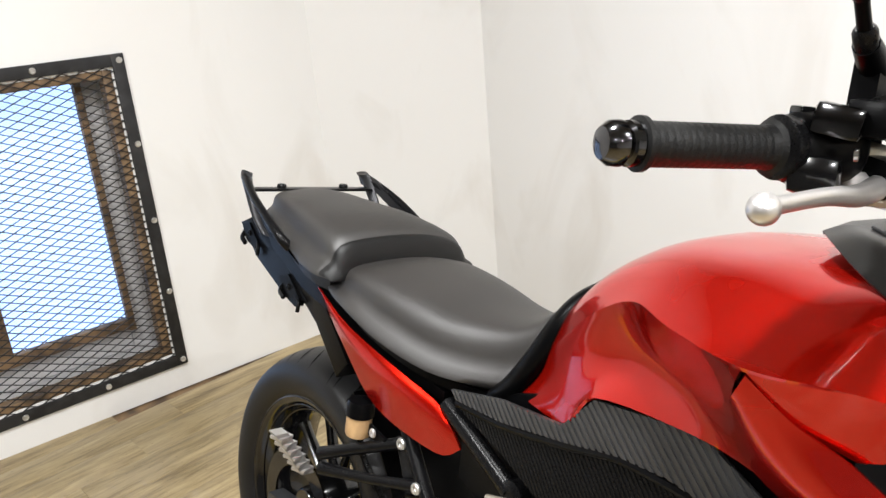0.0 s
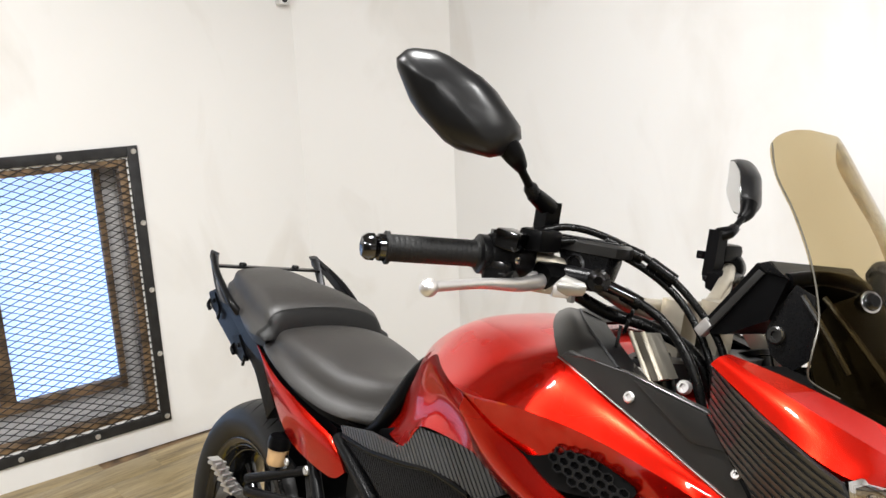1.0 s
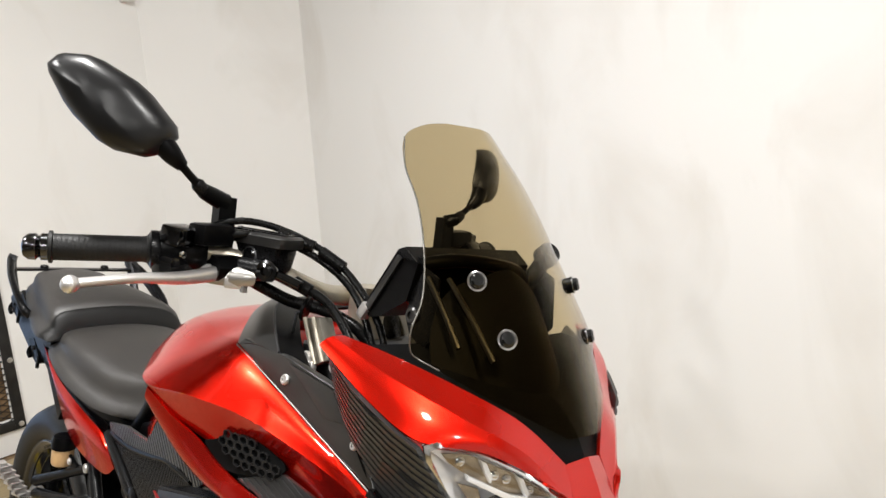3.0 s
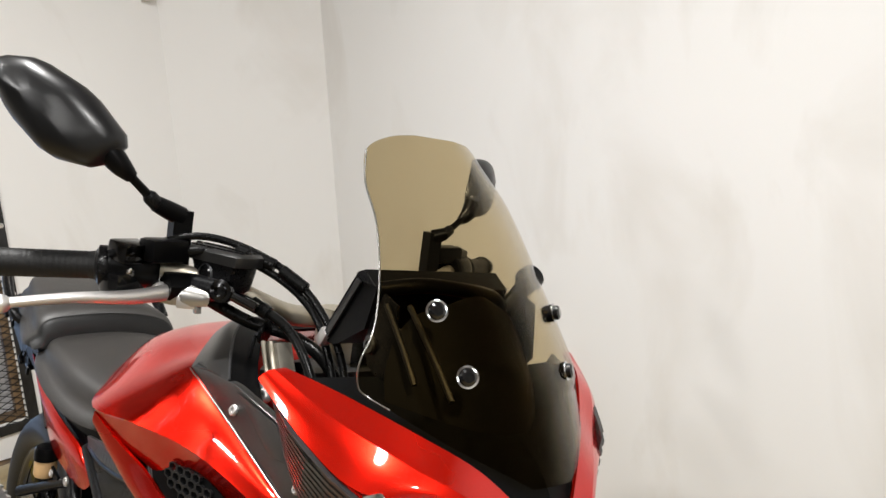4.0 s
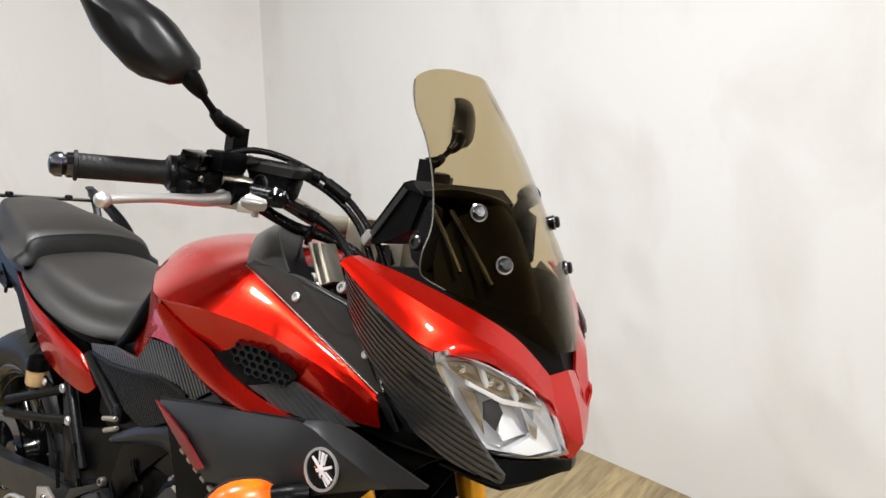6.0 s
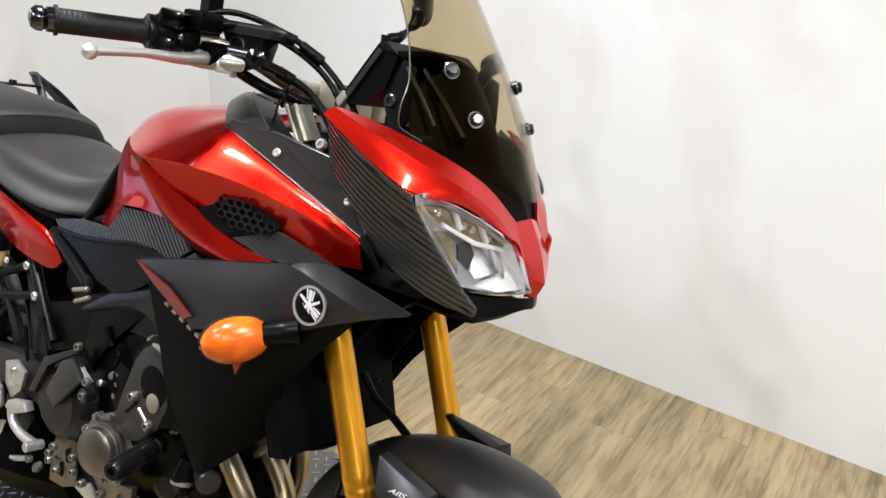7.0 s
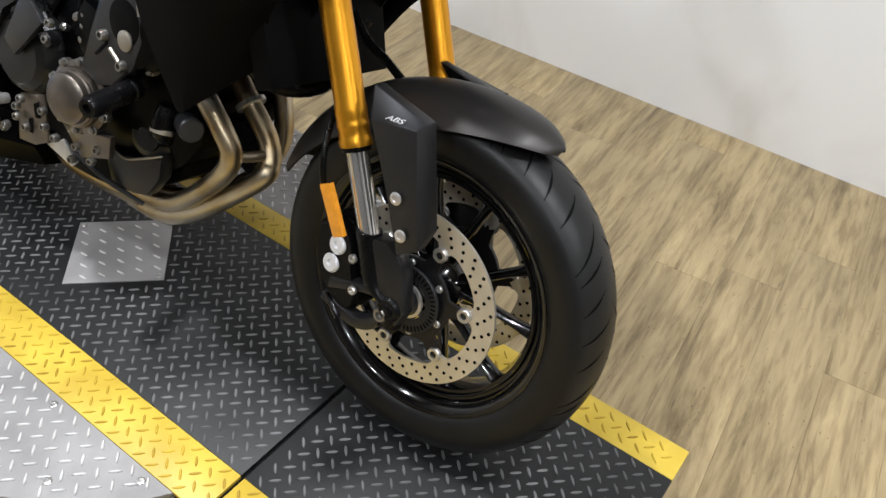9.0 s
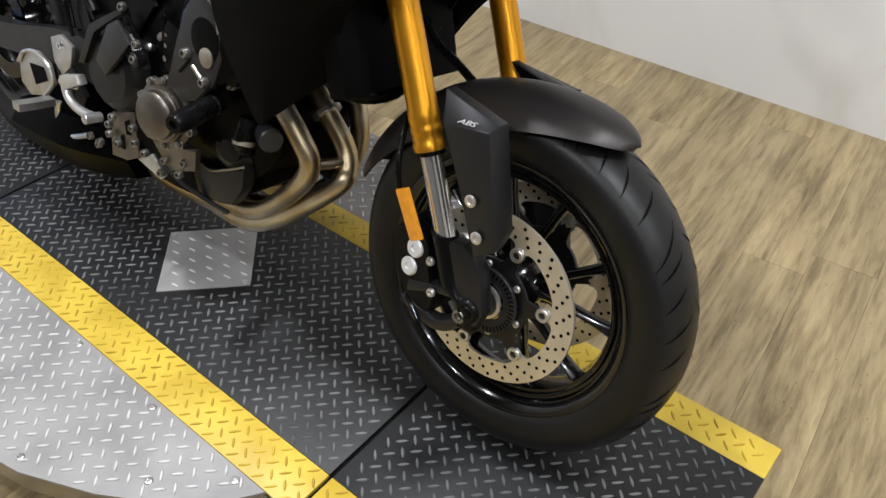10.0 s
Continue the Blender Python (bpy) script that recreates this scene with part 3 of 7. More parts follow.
for x, y in ((0.948, -0.366 - 0.008), (1.189, -0.376), (0.70, -0.374), (1.075, -0.47), (0.86, -0.585)):
    bolt(lift, (x, y, -0.001), (0, 0, 1), 0.008, ALU, "screw", 0.003)


# bare steel corner pieces where the front ramp hinges on
for sign in (-1, 1):
    edge_y = YO0 if sign < 0 else YO1
    part("hinge_corner", prism([(SEAM1 - 0.075, edge_y - sign * -0.002, -0.0095), (SEAM1 + 0.006, edge_y + sign * 0.002, -0.0095), (SEAM1 + 0.006, edge_y + sign * 0.030, -0.0095), (SEAM1 - 0.03, edge_y + sign * 0.020, -0.0095)], (0, 0, -0.006), bevel=0.001), BOLT, lift, "bare steel hinge corner")


def lug_data(name, length, width, height, material):
    """One raised lozenge of the tread plate."""
    bm = bmesh.new()
    n = 5
    lo, hi = [], []
    for k in range(n + 1):
        u = -1 + 2 * k / n
        w = width / 2 * (1 - u * u) ** 0.5
        lo.append((u * length / 2, w))
        hi.append((u * length * 0.40, w * 0.55))
    ring = lambda pts, z: [bm.verts.new((x, y, z)) for x, y in pts] + [bm.verts.new((x, -y, z)) for x, y in reversed(pts[1:-1])]
    a, b = ring(lo, 0), ring(hi, height)
    for i in range(len(a)):
        bm.faces.new((a[i], a[(i + 1) % len(a)], b[(i + 1) % len(b)], b[i]))
    bm.faces.new(b)
    me = bpy.data.meshes.new(name)
    bm.to_mesh(me)
    bm.free()
    vs = [tuple(v.co) for v in me.vertices]
    fs = [tuple(p.vertices) for p in me.polygons]
    bpy.data.meshes.remove(me)
    return vs, fs


def lugs(name, inside, bounds, material, parent, turn=45.0, pitch=0.0240, single=False, z=0.0, length=0.0235, width=0.0054, height=0.0019):
    vs0, fs0 = lug_data(name, length, width, height, material)
    verts, faces = [], []
    ct, st = math.cos(radians(turn)), math.sin(radians(turn))
    n = int(2.4 / pitch)
    cx, cy = (bounds[0] + bounds[1]) / 2, (bounds[2] + bounds[3]) / 2
    for i in range(-n, n + 1):
        for j in range(-n, n + 1):
            u, v = i * pitch, j * pitch
            if single and (i + j) % 2:
                continue
            x, y = cx + u * ct - v * st, cy + u * st + v * ct
            if not (bounds[0] < x < bounds[1] and bounds[2] < y < bounds[3] and inside(x, y)):
                continue
            a = radians(turn) + (0 if (i + j) % 2 == 0 or single else math.pi / 2)
            ca, sa = math.cos(a), math.sin(a)
            base = len(verts)
            verts += [(x + p * ca - q * sa, y + p * sa + q * ca, z + r) for p, q, r in vs0]
            faces += [tuple(base + k for k in f) for f in fs0]
    me = bpy.data.meshes.new(name)
    me.from_pydata(verts, [], faces)
    me.materials.append(material)
    ob = new(name, me)
    ob.parent = parent
    return tagged(ob, kind="stuff")


clear_of_seams = lambda x, y: abs(x - SEAM1) > 0.013 and abs(x - SEAM2) > 0.013
PL_C, PL_R = (0.695, -0.045), 0.100
on_square = lambda x, y, r: abs((x - PL_C[0]) + (y - PL_C[1])) < r * 1.4142 and abs((x - PL_C[0]) - (y - PL_C[1])) < r * 1.4142
lugs("tread_lug", lambda x, y: clear_of_seams(x, y) and not on_square(x, y, PL_R + 0.01), (-0.45, XF - 0.012, YI0 + 0.008, YI1 - 0.008), LUG_BLACK, lift)
for y0, y1 in ((YO0, YI0), (YI1, YO1)):
    lugs("tread_lug", clear_of_seams, (-0.4, XF - 0.012, y0 + 0.010, y1 - 0.010), LUG_YELLOW, lift)


def in_wing(sign):
    pts = wing_outline(sign)
    edge = sorted((p for p in pts[1:-2]), key=lambda p: p[0])

    def inside(x, y):
        d = abs(y - pts[0][1])
        for (xa, ya), (xb, yb) in zip(edge, edge[1:]):
            if xa <= x <= xb:
                t = (x - xa) / max(xb - xa, 1e-6)
                return d < abs(ya + (yb - ya) * t - pts[0][1]) - 0.012
        return x < edge[0][0] and d < 0.28
    return inside


for sign in (-1, 1):
    inner = YO0 if sign < 0 else YO1
    lo, hi = sorted((inner + sign * 0.012, inner + sign * 0.29))
    lugs("tread_lug", in_wing(sign), (-0.2, 1.24, lo, hi), LUG_LIGHT, lift, pitch=0.0275, length=0.0255, width=0.0052)
small = part("cover_plate", block((*PL_C, 0.0015), (2 * PL_R, 2 * PL_R, 0.003), (0, 0, 45), bevel=0.0008), LIGHT_PLATE, lift, "square bare tread plate cover")
lugs("cover_lug", lambda x, y: on_square(x, y, PL_R - 0.012), (PL_C[0] - 0.16, PL_C[0] + 0.16, PL_C[1] - 0.16, PL_C[1] + 0.16), LUG_LIGHT, small, turn=8.0, pitch=0.026, single=True, z=0.003, length=0.022, width=0.0050)
for dx, dy in ((-0.125, 0), (0.125, 0)):
    bolt(small, (PL_C[0] + dx, PL_C[1] + dy, 0.003), (0, 0, 1), 0.006, ALU, "screw", 0.002)

# ---- the motorcycle: built upright, x ahead, y to its left, then leant on its stand ----
LEAN = -13.4
bike = thing("motorcycle", "red and black sport touring motorcycle on a lift", "motorcycle")
bike.matrix_basis = pose(0, 0, 0.0016, LEAN, 0, 0)
FC, RC = (1.44, 0.30), (-0.03, 0.315)       # wheel centres (x, z)


def group(name, parent=None, label=""):
    ob = new(name)
    ob.parent = parent or bike
    return tagged(ob, label) if label else ob


# -- wheels --
def tyre(parent, c, R, half, rim_r, grooves):
    prof = [(rim_r, -half * 0.72), (rim_r + 0.012, -half * 0.90), (rim_r + (R - rim_r) * 0.40, -half), (rim_r + (R - rim_r) * 0.62, -half * 0.985),
            (R - (R - rim_r) * 0.22, -half * 0.86), (R - (R - rim_r) * 0.09, -half * 0.58), (R - (R - rim_r) * 0.02, -half * 0.28), (R, 0)]
    prof = prof + [(r, -h) for r, h in reversed(prof[:-1])]
    smooth = [(p.x, p.y) for p in spline([(r, h, 0) for r, h in prof], 3)]
    part("tyre", lathe((c[0], 0, c[1]), (0, 1, 0), smooth, 96, closed=True), RUBBER, parent, "worn black road tyre", 60)
    # tread cuts: slim dark curved strips following the crown
    bm = bmesh.new()

    def on_crown(u, ang):
        """u: across, -1 to 1."""
        h = u * half
        for (r0, h0), (r1, h1) in zip(smooth, smooth[1:]):
            if h0 <= h <= h1 and r0 > R - (R - rim_r) * 0.5:
                t = (h - h0) / max(h1 - h0, 1e-6)
                r = r0 + (r1 - r0) * t
                return V((c[0] + r * math.cos(ang), h, c[1] + r * math.sin(ang))), V((math.cos(ang), 0.6 * u, math.sin(ang))).normalized()
        return None

    for k in range(grooves):
        base = 2 * math.pi * k / grooves
        for side in (-1, 1):
            long_cut = k % 5 == (0 if side < 0 else 2)
            cuts = [((0.02, 0.92, 0.20, 0.0, 0.0028) if long_cut else (0.14 + 0.14 * (k % 2), 0.88, 0.105, 0.0, 0.0026))]
            for u0, u1, sweep, off, wide in cuts:
                top, bot = [], []
                for q in range(11):
                    f = q / 10
                    u = side * (u0 + (u1 - u0) * f)
                    ang = base + (off + 0.5 * (side > 0)) * 2 * math.pi / grooves - sweep * (f ** 0.8)
                    got = on_crown(u, ang)
                    if got is None:
                        continue
                    p, n = got
                    w = wide * math.sin(math.pi * min(max(f, 0.14), 0.90))
                    tang = V((-math.sin(ang), 0, math.cos(ang)))
                    top.append(p + n * 0.0005 + tang * w)
                    bot.append(p + n * 0.0005 - tang * w)
                if len(top) > 3:
                    add_grid(bm, [top, bot])
    tagged(part("tread_groove", bm, GROOVE, parent, "", 80), kind="stuff")


def cast_rim(parent, c, half, r, spokes, hub_r, hub_half):
    prof = [(r + 0.012, -half), (r + 0.013, -half + 0.006), (r - 0.004, -half + 0.010), (r - 0.010, -half + 0.022), (r - 0.024, -half * 0.5), (r - 0.030, 0),
            (r - 0.024, half * 0.5), (r - 0.010, half - 0.022), (r - 0.004, half - 0.010), (r + 0.013, half - 0.006), (r + 0.012, half),
            (r + 0.001, half + 0.001), (r - 0.010, half - 0.006), (r - 0.018, half - 0.022), (r - 0.033, half * 0.5), (r - 0.040, 0), (r - 0.033, -half * 0.5), (r - 0.018, -half + 0.022), (r - 0.010, -half + 0.006), (r + 0.001, -half - 0.001)]
    part("rim", lathe((c[0], 0, c[1]), (0, 1, 0), prof, 72, closed=True), RIM, parent, "gloss black cast rim", 50)
    for rr, hh, fat in ((r + 0.004, half + 0.0006, 0.0016), (r - 0.0145, half - 0.013, 0.0020), (r - 0.026, half * 0.62, 0.0022)):
        part("rim_ridge", lathe((c[0], -hh, c[1]), (0, 1, 0), [(rr + fat * math.cos(q), fat * math.sin(q)) for q in (2 * math.pi * i / 8 for i in range(8))], 72, closed=True), RIM, parent)
    for k in range(spokes):
        a = 2 * math.pi * (k // 2) / (spokes / 2) + (0.16 if k % 2 else -0.16) + 0.3
        b = 2 * math.pi * (k // 2) / (spokes / 2) + (0.30 if k % 2 else -0.30) + 0.3
        p = V((c[0] + hub_r * 0.8 * math.cos(a), 0, c[1] + hub_r * 0.8 * math.sin(a)))
        q = V((c[0] + (r - 0.034) * math.cos(b), 0, c[1] + (r - 0.034) * math.sin(b)))
        d = (q - p).normalized()
        n = V((-d.z, 0, d.x))
        rings = []
        for f, w, t in ((0, 0.013, 0.020), (0.35, 0.009, 0.015), (0.75, 0.0085, 0.013), (1, 0.014, 0.016)):
            m = p + (q - p) * f
            rings.append([m + n * w, m + V((0, t, 0)), m - n * w, m - V((0, t, 0))])
        part("spoke", loft(rings, 2, 3), RIM, parent, angle=60)
    part("hub", lathe((c[0], -hub_half, c[1]), (0, 1, 0), [(hub_r * 0.55, 0), (hub_r * 0.62, 0.004), (hub_r * 0.7, hub_half * 0.5), (hub_r, hub_half * 0.8), (hub_r, hub_half * 1.2), (hub_r * 0.7, hub_half * 1.5), (hub_r * 0.62, 2 * hub_half - 0.004), (hub_r * 0.55, 2 * hub_half)], 32), RIM, parent)


def brake_disc(parent, c, y, out, R=0.149, r=0.114, tabs=6, a0=radians(71)):
    """Floating disc: drilled ring with tabs, dark carrier and bobbins. out: the side it faces."""
    bm = bmesh.new()
    seg = 96
    rows = []
    for rr, dy in ((None, -0.0025), (R, -0.0025), (R, 0.0025), (None, 0.0025)):
        ring = []
        for k in range(seg):
            a = 2 * math.pi * k / seg
            lobe = max(0.0, math.cos(tabs * (a - a0))) ** 6
            q = (r - 0.020 * lobe) if rr is None else rr
            ring.append((c[0] + q * math.cos(a), y + dy, c[1] + q * math.sin(a)))
        rows.append(ring)
    vs = add_grid(bm, rows, close_u=True)
    for j in range(seg):
        bm.faces.new((vs[-1][j], vs[-1][(j + 1) % seg], vs[0][(j + 1) % seg], vs[0][j]))
    disc = part("brake_disc", bm, DISC, parent, "drilled steel brake disc", 30)
    holes = bmesh.new()
    for k in range(30):
        a = 2 * math.pi * k / 30
        for m, rr in enumerate((0.121, 0.132, 0.142)):
            b = a + (m - 1) * 0.07
            p = V((c[0] + rr * math.cos(b), y - 0.0031, c[1] + rr * math.sin(b)))
            lathe(p, (0, 1, 0), [(0.0030, 0), (0.0030, 0.0062)], 8, holes)
    tagged(part("drill_hole", holes, GROOVE, parent), kind="stuff")
    carrier = bmesh.new()
    rows = []
    for rr, dy in ((0.046, -0.003), (None, -0.003), (None, 0.003), (0.046, 0.003)):
        ring = []
        for k in range(seg):
            a = 2 * math.pi * k / seg
            lobe = max(0.0, math.cos(tabs * (a - a0))) ** 3
            q = rr or 0.070 + 0.036 * lobe
            ring.append((c[0] + q * math.cos(a), y + out * 0.003 + dy, c[1] + q * math.sin(a)))
        rows.append(ring)
    vs = add_grid(carrier, rows, close_u=True)
    for j in range(seg):
        carrier.faces.new((vs[-1][j], vs[-1][(j + 1) % seg], vs[0][(j + 1) % seg], vs[0][j]))
    part("disc_carrier", carrier, COVER_DARK, parent, "black disc carrier", 30)
    for k in range(tabs):
        a = a0 + 2 * math.pi * k / tabs
        part("bobbin", lathe((c[0] + 0.098 * math.cos(a), y + out * 0.002, c[1] + 0.098 * math.sin(a)), (0, out, 0), [(0.0120, 0), (0.0120, 0.005), (0.0105, 0.007), (0.0062, 0.007), (0.0058, 0.002)], 20), ALU, parent, "bright disc bobbin")
        b = a + math.pi / tabs
        bolt(parent, (c[0] + 0.060 * math.cos(b), y + out * 0.006, c[1] + 0.060 * math.sin(b)), (0, out, 0), 0.006, ALU)


fw = group("front_wheel", label="front wheel with twin drilled discs")
tyre(fw, FC, 0.300, 0.061, 0.217, 40)
cast_rim(fw, FC, 0.050, 0.217, 10, 0.050, 0.062)
brake_disc(fw, FC, -0.072, -1)
brake_disc(fw, FC, 0.072, 1)
part("sensor_ring", lathe((FC[0], -0.084, FC[1]), (0, -1, 0), [(0.034, 0), (0.034, 0.004), (0.042, 0.005), (0.056, 0.005), (0.057, 0.004), (0.057, 0)], 48, closed=True), COVER_GREY, fw, "slotted dark sensor ring", 30)
slots = bmesh.new()
for k in range(44):
    a = 2 * math.pi * k / 44
    block((FC[0] + 0.0495 * math.cos(a), -0.0888, FC[1] + 0.0495 * math.sin(a)), (0.0090, 0.0014, 0.0030), (0, -math.degrees(a), 0), 0, slots)
tagged(part("sensor_slot", slots, GROOVE, fw), kind="stuff")
part("wheel_spacer", lathe((FC[0], -0.085, FC[1]), (0, -1, 0), [(0.026, 0), (0.026, 0.008), (0.017, 0.012), (0.017, 0.022)], 24), ENGINE_GREY, fw)
part("bearing_ring", lathe((FC[0], -0.0885, FC[1]), (0, -1, 0), [(0.0300, 0), (0.0300, 0.004), (0.0250, 0.005), (0.0250, 0)], 36, closed=True), LEVER, fw, "bright bearing ring")
rw = group("rear_wheel", label="rear wheel with a wide black tyre")
tyre(rw, RC, 0.315, 0.090, 0.217, 40)
cast_rim(rw, RC, 0.076, 0.217, 10, 0.055, 0.080)
part("brake_disc", lathe((RC[0], -0.098, RC[1]), (0, 1, 0), [(0.085, 0), (0.1225, 0), (0.1225, 0.005), (0.085, 0.005)], 64, closed=True), DARK_CHROME, rw)

# -- fork --
fork_x = lambda z: 1.318 - (z - 0.512) * 0.43
AX = V((-0.395, 0, 0.919))


def fork_leg(s):
    y = s * 0.120
    leg = group("fork_leg", label="gold upside-down fork leg with chrome slider")
    base = V((fork_x(0.515), y, 0.515))
    up = lambda d: base + AX * d
    part("outer_tube", lathe(base, AX, [(0.019, 0.0), (0.0243, 0.001), (0.0248, 0.010), (0.0232, 0.014), (0.0228, 0.026), (0.0240, 0.029), (0.0240, 0.034), (0.0232, 0.037), (0.0232, 0.042), (0.0240, 0.045), (0.0240, 0.056), (0.0228, 0.062), (0.0226, 0.20), (0.0232, 0.22), (0.0232, 0.33)], 40), GOLD, leg, "gold anodised outer tube")
    part("upper_tube", rod(up(0.33), up(0.575), 0.0232, 28), BLACK, leg)
    part("seal_ring", lathe(up(-0.007), AX, [(0.018, 0), (0.022, 0.001), (0.022, 0.007), (0.018, 0.008)], 32), HOSE, leg)
    part("slider", rod(up(-0.20), up(0.0), 0.0168, 32), POLISHED, leg, "polished chrome slider tube")
    # axle clamp
    rings = []
    for d, w, l in ((-0.125, 0.021, 0.022), (-0.165, 0.021, 0.022), (-0.21, 0.022, 0.022)):
        m = up(d)
        rings.append([m + V((math.cos(a) * l, math.sin(a) * w, 0)) for a in (2 * math.pi * k / 10 for k in range(10))])
    m = V((FC[0] - 0.004, y, FC[1] + 0.01))
    rings.append([m + V((math.cos(a) * 0.022, math.sin(a) * 0.020, -0.01)) for a in (2 * math.pi * k / 10 for k in range(10))])
    m = V((FC[0], y, FC[1] - 0.034))
    rings.append([m + V((math.cos(a) * 0.016, math.sin(a) * 0.016, 0)) for a in (2 * math.pi * k / 10 for k in range(10))])
    foot = part("axle_clamp", loft(rings, 2, 3), SATIN, leg, "black cast axle clamp")
    shape = [(1.362, 0.380), (1.388, 0.398), (1.412, 0.402), (1.437, 0.386), (1.451, 0.362), (1.466, 0.302), (1.458, 0.278), (1.440, 0.266), (1.420, 0.276), (1.402, 0.330), (1.374, 0.354)]
    part("clamp_casting", prism([(x, s * 0.104, z) for x, z in shape], (0, s * 0.030, 0), bevel=0.007), FORK_CAST, leg, "black cast fork foot", 30)
    part("pinch_bolt", lathe((1.428, s * 0.133, 0.284), (0, s, 0), [(0.0125, -0.004), (0.0125, 0.004), (0.0105, 0.007), (0.0070, 0.007), (0.0062, 0.002)], 20), BOLT, leg, "dull steel pinch bolt")
    part("axle_nut", lathe((FC[0], y + s * 0.006, FC[1]), (0, s, 0), [(0.020, 0), (0.020, 0.010), (0.016, 0.014), (0.011, 0.014), (0.010, 0.006)], 24), SATIN, leg)
    # brake caliper behind the leg
    cal = group("brake_caliper", label="black radial brake caliper with silver caps")
    out = []
    for yy, k in ((s * 0.048, 0.94), (s * 0.060, 1.0), (s * 0.118, 1.0), (s * 0.132, 0.9)):
        mid = V((1.322, yy, 0.318))
        out.append([mid + V((px * k, 0, pz * k)) for px, pz in ((-0.040, 0.062), (0.000, 0.072), (0.030, 0.050), (0.036, 0.010), (0.052, -0.040), (0.040, -0.070), (0.000, -0.056), (-0.034, -0.010))])
    part("caliper_body", loft(out, 2, 2), SATIN, cal)
    upper_arm = [[(x, s * (0.118 + dy), z + dz) for dy, dz in ((0, -h), (0.016, -h * 0.6), (0.016, h * 0.6), (0, h))] for x, z, h in ((1.322, 0.286, 0.015), (1.350, 0.296, 0.012), (1.378, 0.306, 0.010), (1.412, 0.316, 0.014))]
    part("caliper_arm", loft(upper_arm, 2, 3), FORK_CAST, cal)
    lower_arm = [[(x, s * (0.116 + dy), z + dz) for dy, dz in ((0, -h), (0.018, -h * 0.6), (0.018, h * 0.6), (0, h))] for x, z, h in ((1.312, 0.256, 0.010), (1.345, 0.248, 0.012), (1.378, 0.241, 0.014), (1.404, 0.252, 0.016), (1.426, 0.272, 0.016))]
    part("caliper_bridge", loft(lower_arm, 2, 3), FORK_CAST, cal)
    part("bleed_nipple", tube([(1.318, s * 0.132, 0.262), (1.338, s * 0.136, 0.250), (1.352, s * 0.138, 0.236)], [0.004, 0.006, 0.005], 10), DARK_CHROME, cal)
    for px, pz in ((1.325, 0.355), (1.318, 0.319)):
        part("piston_cap", lathe((px, s * 0.126, pz), (-0.15, s, 0.1), [(0.0165, 0), (0.0165, 0.007), (0.014, 0.010), (0.006, 0.010), (0.005, 0.007)], 28), SILVER, cal, "round silver cap")
    for px, pz in ((1.362, 0.352), (1.372, 0.300)):
        bolt(cal, (px, s * 0.138, pz), (0, s, 0), 0.0075, ALU, "bolt", 0.006)
    hose = [(1.335, s * 0.10, 0.375), (1.295, s * 0.135, 0.42), (1.285, s * 0.150, 0.48)] + ([(1.268, -0.125, 0.53), (1.245, -0.075, 0.565)] if s < 0 else [(1.287, 0.135, 0.525), (1.300, 0.10, 0.53)])
    part("brake_hose", tube(hose, 0.0048, 10), HOSE, cal)
    # amber side reflector
    a, b = V((1.303, s * 0.152, 0.458)), V((1.342, s * 0.150, 0.386))
    n = (b - a).cross(V((0, 1, 0))).normalized() * 0.0105
    part("side_reflector", prism([a - n, b - n, b + n, a + n], (0, s * 0.010, 0), bevel=0.002), REFLECT, leg, "amber side reflector")


for s in (-1, 1):
    fork_leg(s)
part("axle", rod((FC[0], -0.125, FC[1]), (FC[0], 0.125, FC[1]), 0.0125, 20), ALU_DULL, bike)

# front fender with angular leg guards
def fender():
    rows = []
    for deg, r, w, drop in ((64.5, 0.326, 0.010, 0.004), (67, 0.330, 0.034, 0.010), (74, 0.332, 0.060, 0.022), (86, 0.330, 0.071, 0.040), (102, 0.328, 0.074, 0.054), (120, 0.330, 0.074, 0.060), (138, 0.334, 0.072, 0.052), (154, 0.340, 0.064, 0.040), (166, 0.346, 0.050, 0.024)):
        a = radians(deg)
        row = []
        for u in (-1, -0.86, -0.5, 0, 0.5, 0.86, 1):
            rr = r - drop * (abs(u) ** 3.2) - 0.006 * abs(u)
            row.append((FC[0] + rr * math.cos(a), w * (u if abs(u) < 0.9 else math.copysign(1.02, u)), FC[1] + rr * math.sin(a)))
        rows.append(row)
    return patch(rows, 4, 4, 0.003, flip=1)


fen = group("front_fender", label="dark grey front mudguard with angular fork guards")
part("blade", fender(), GUARD_GREY, fen, "", 50)


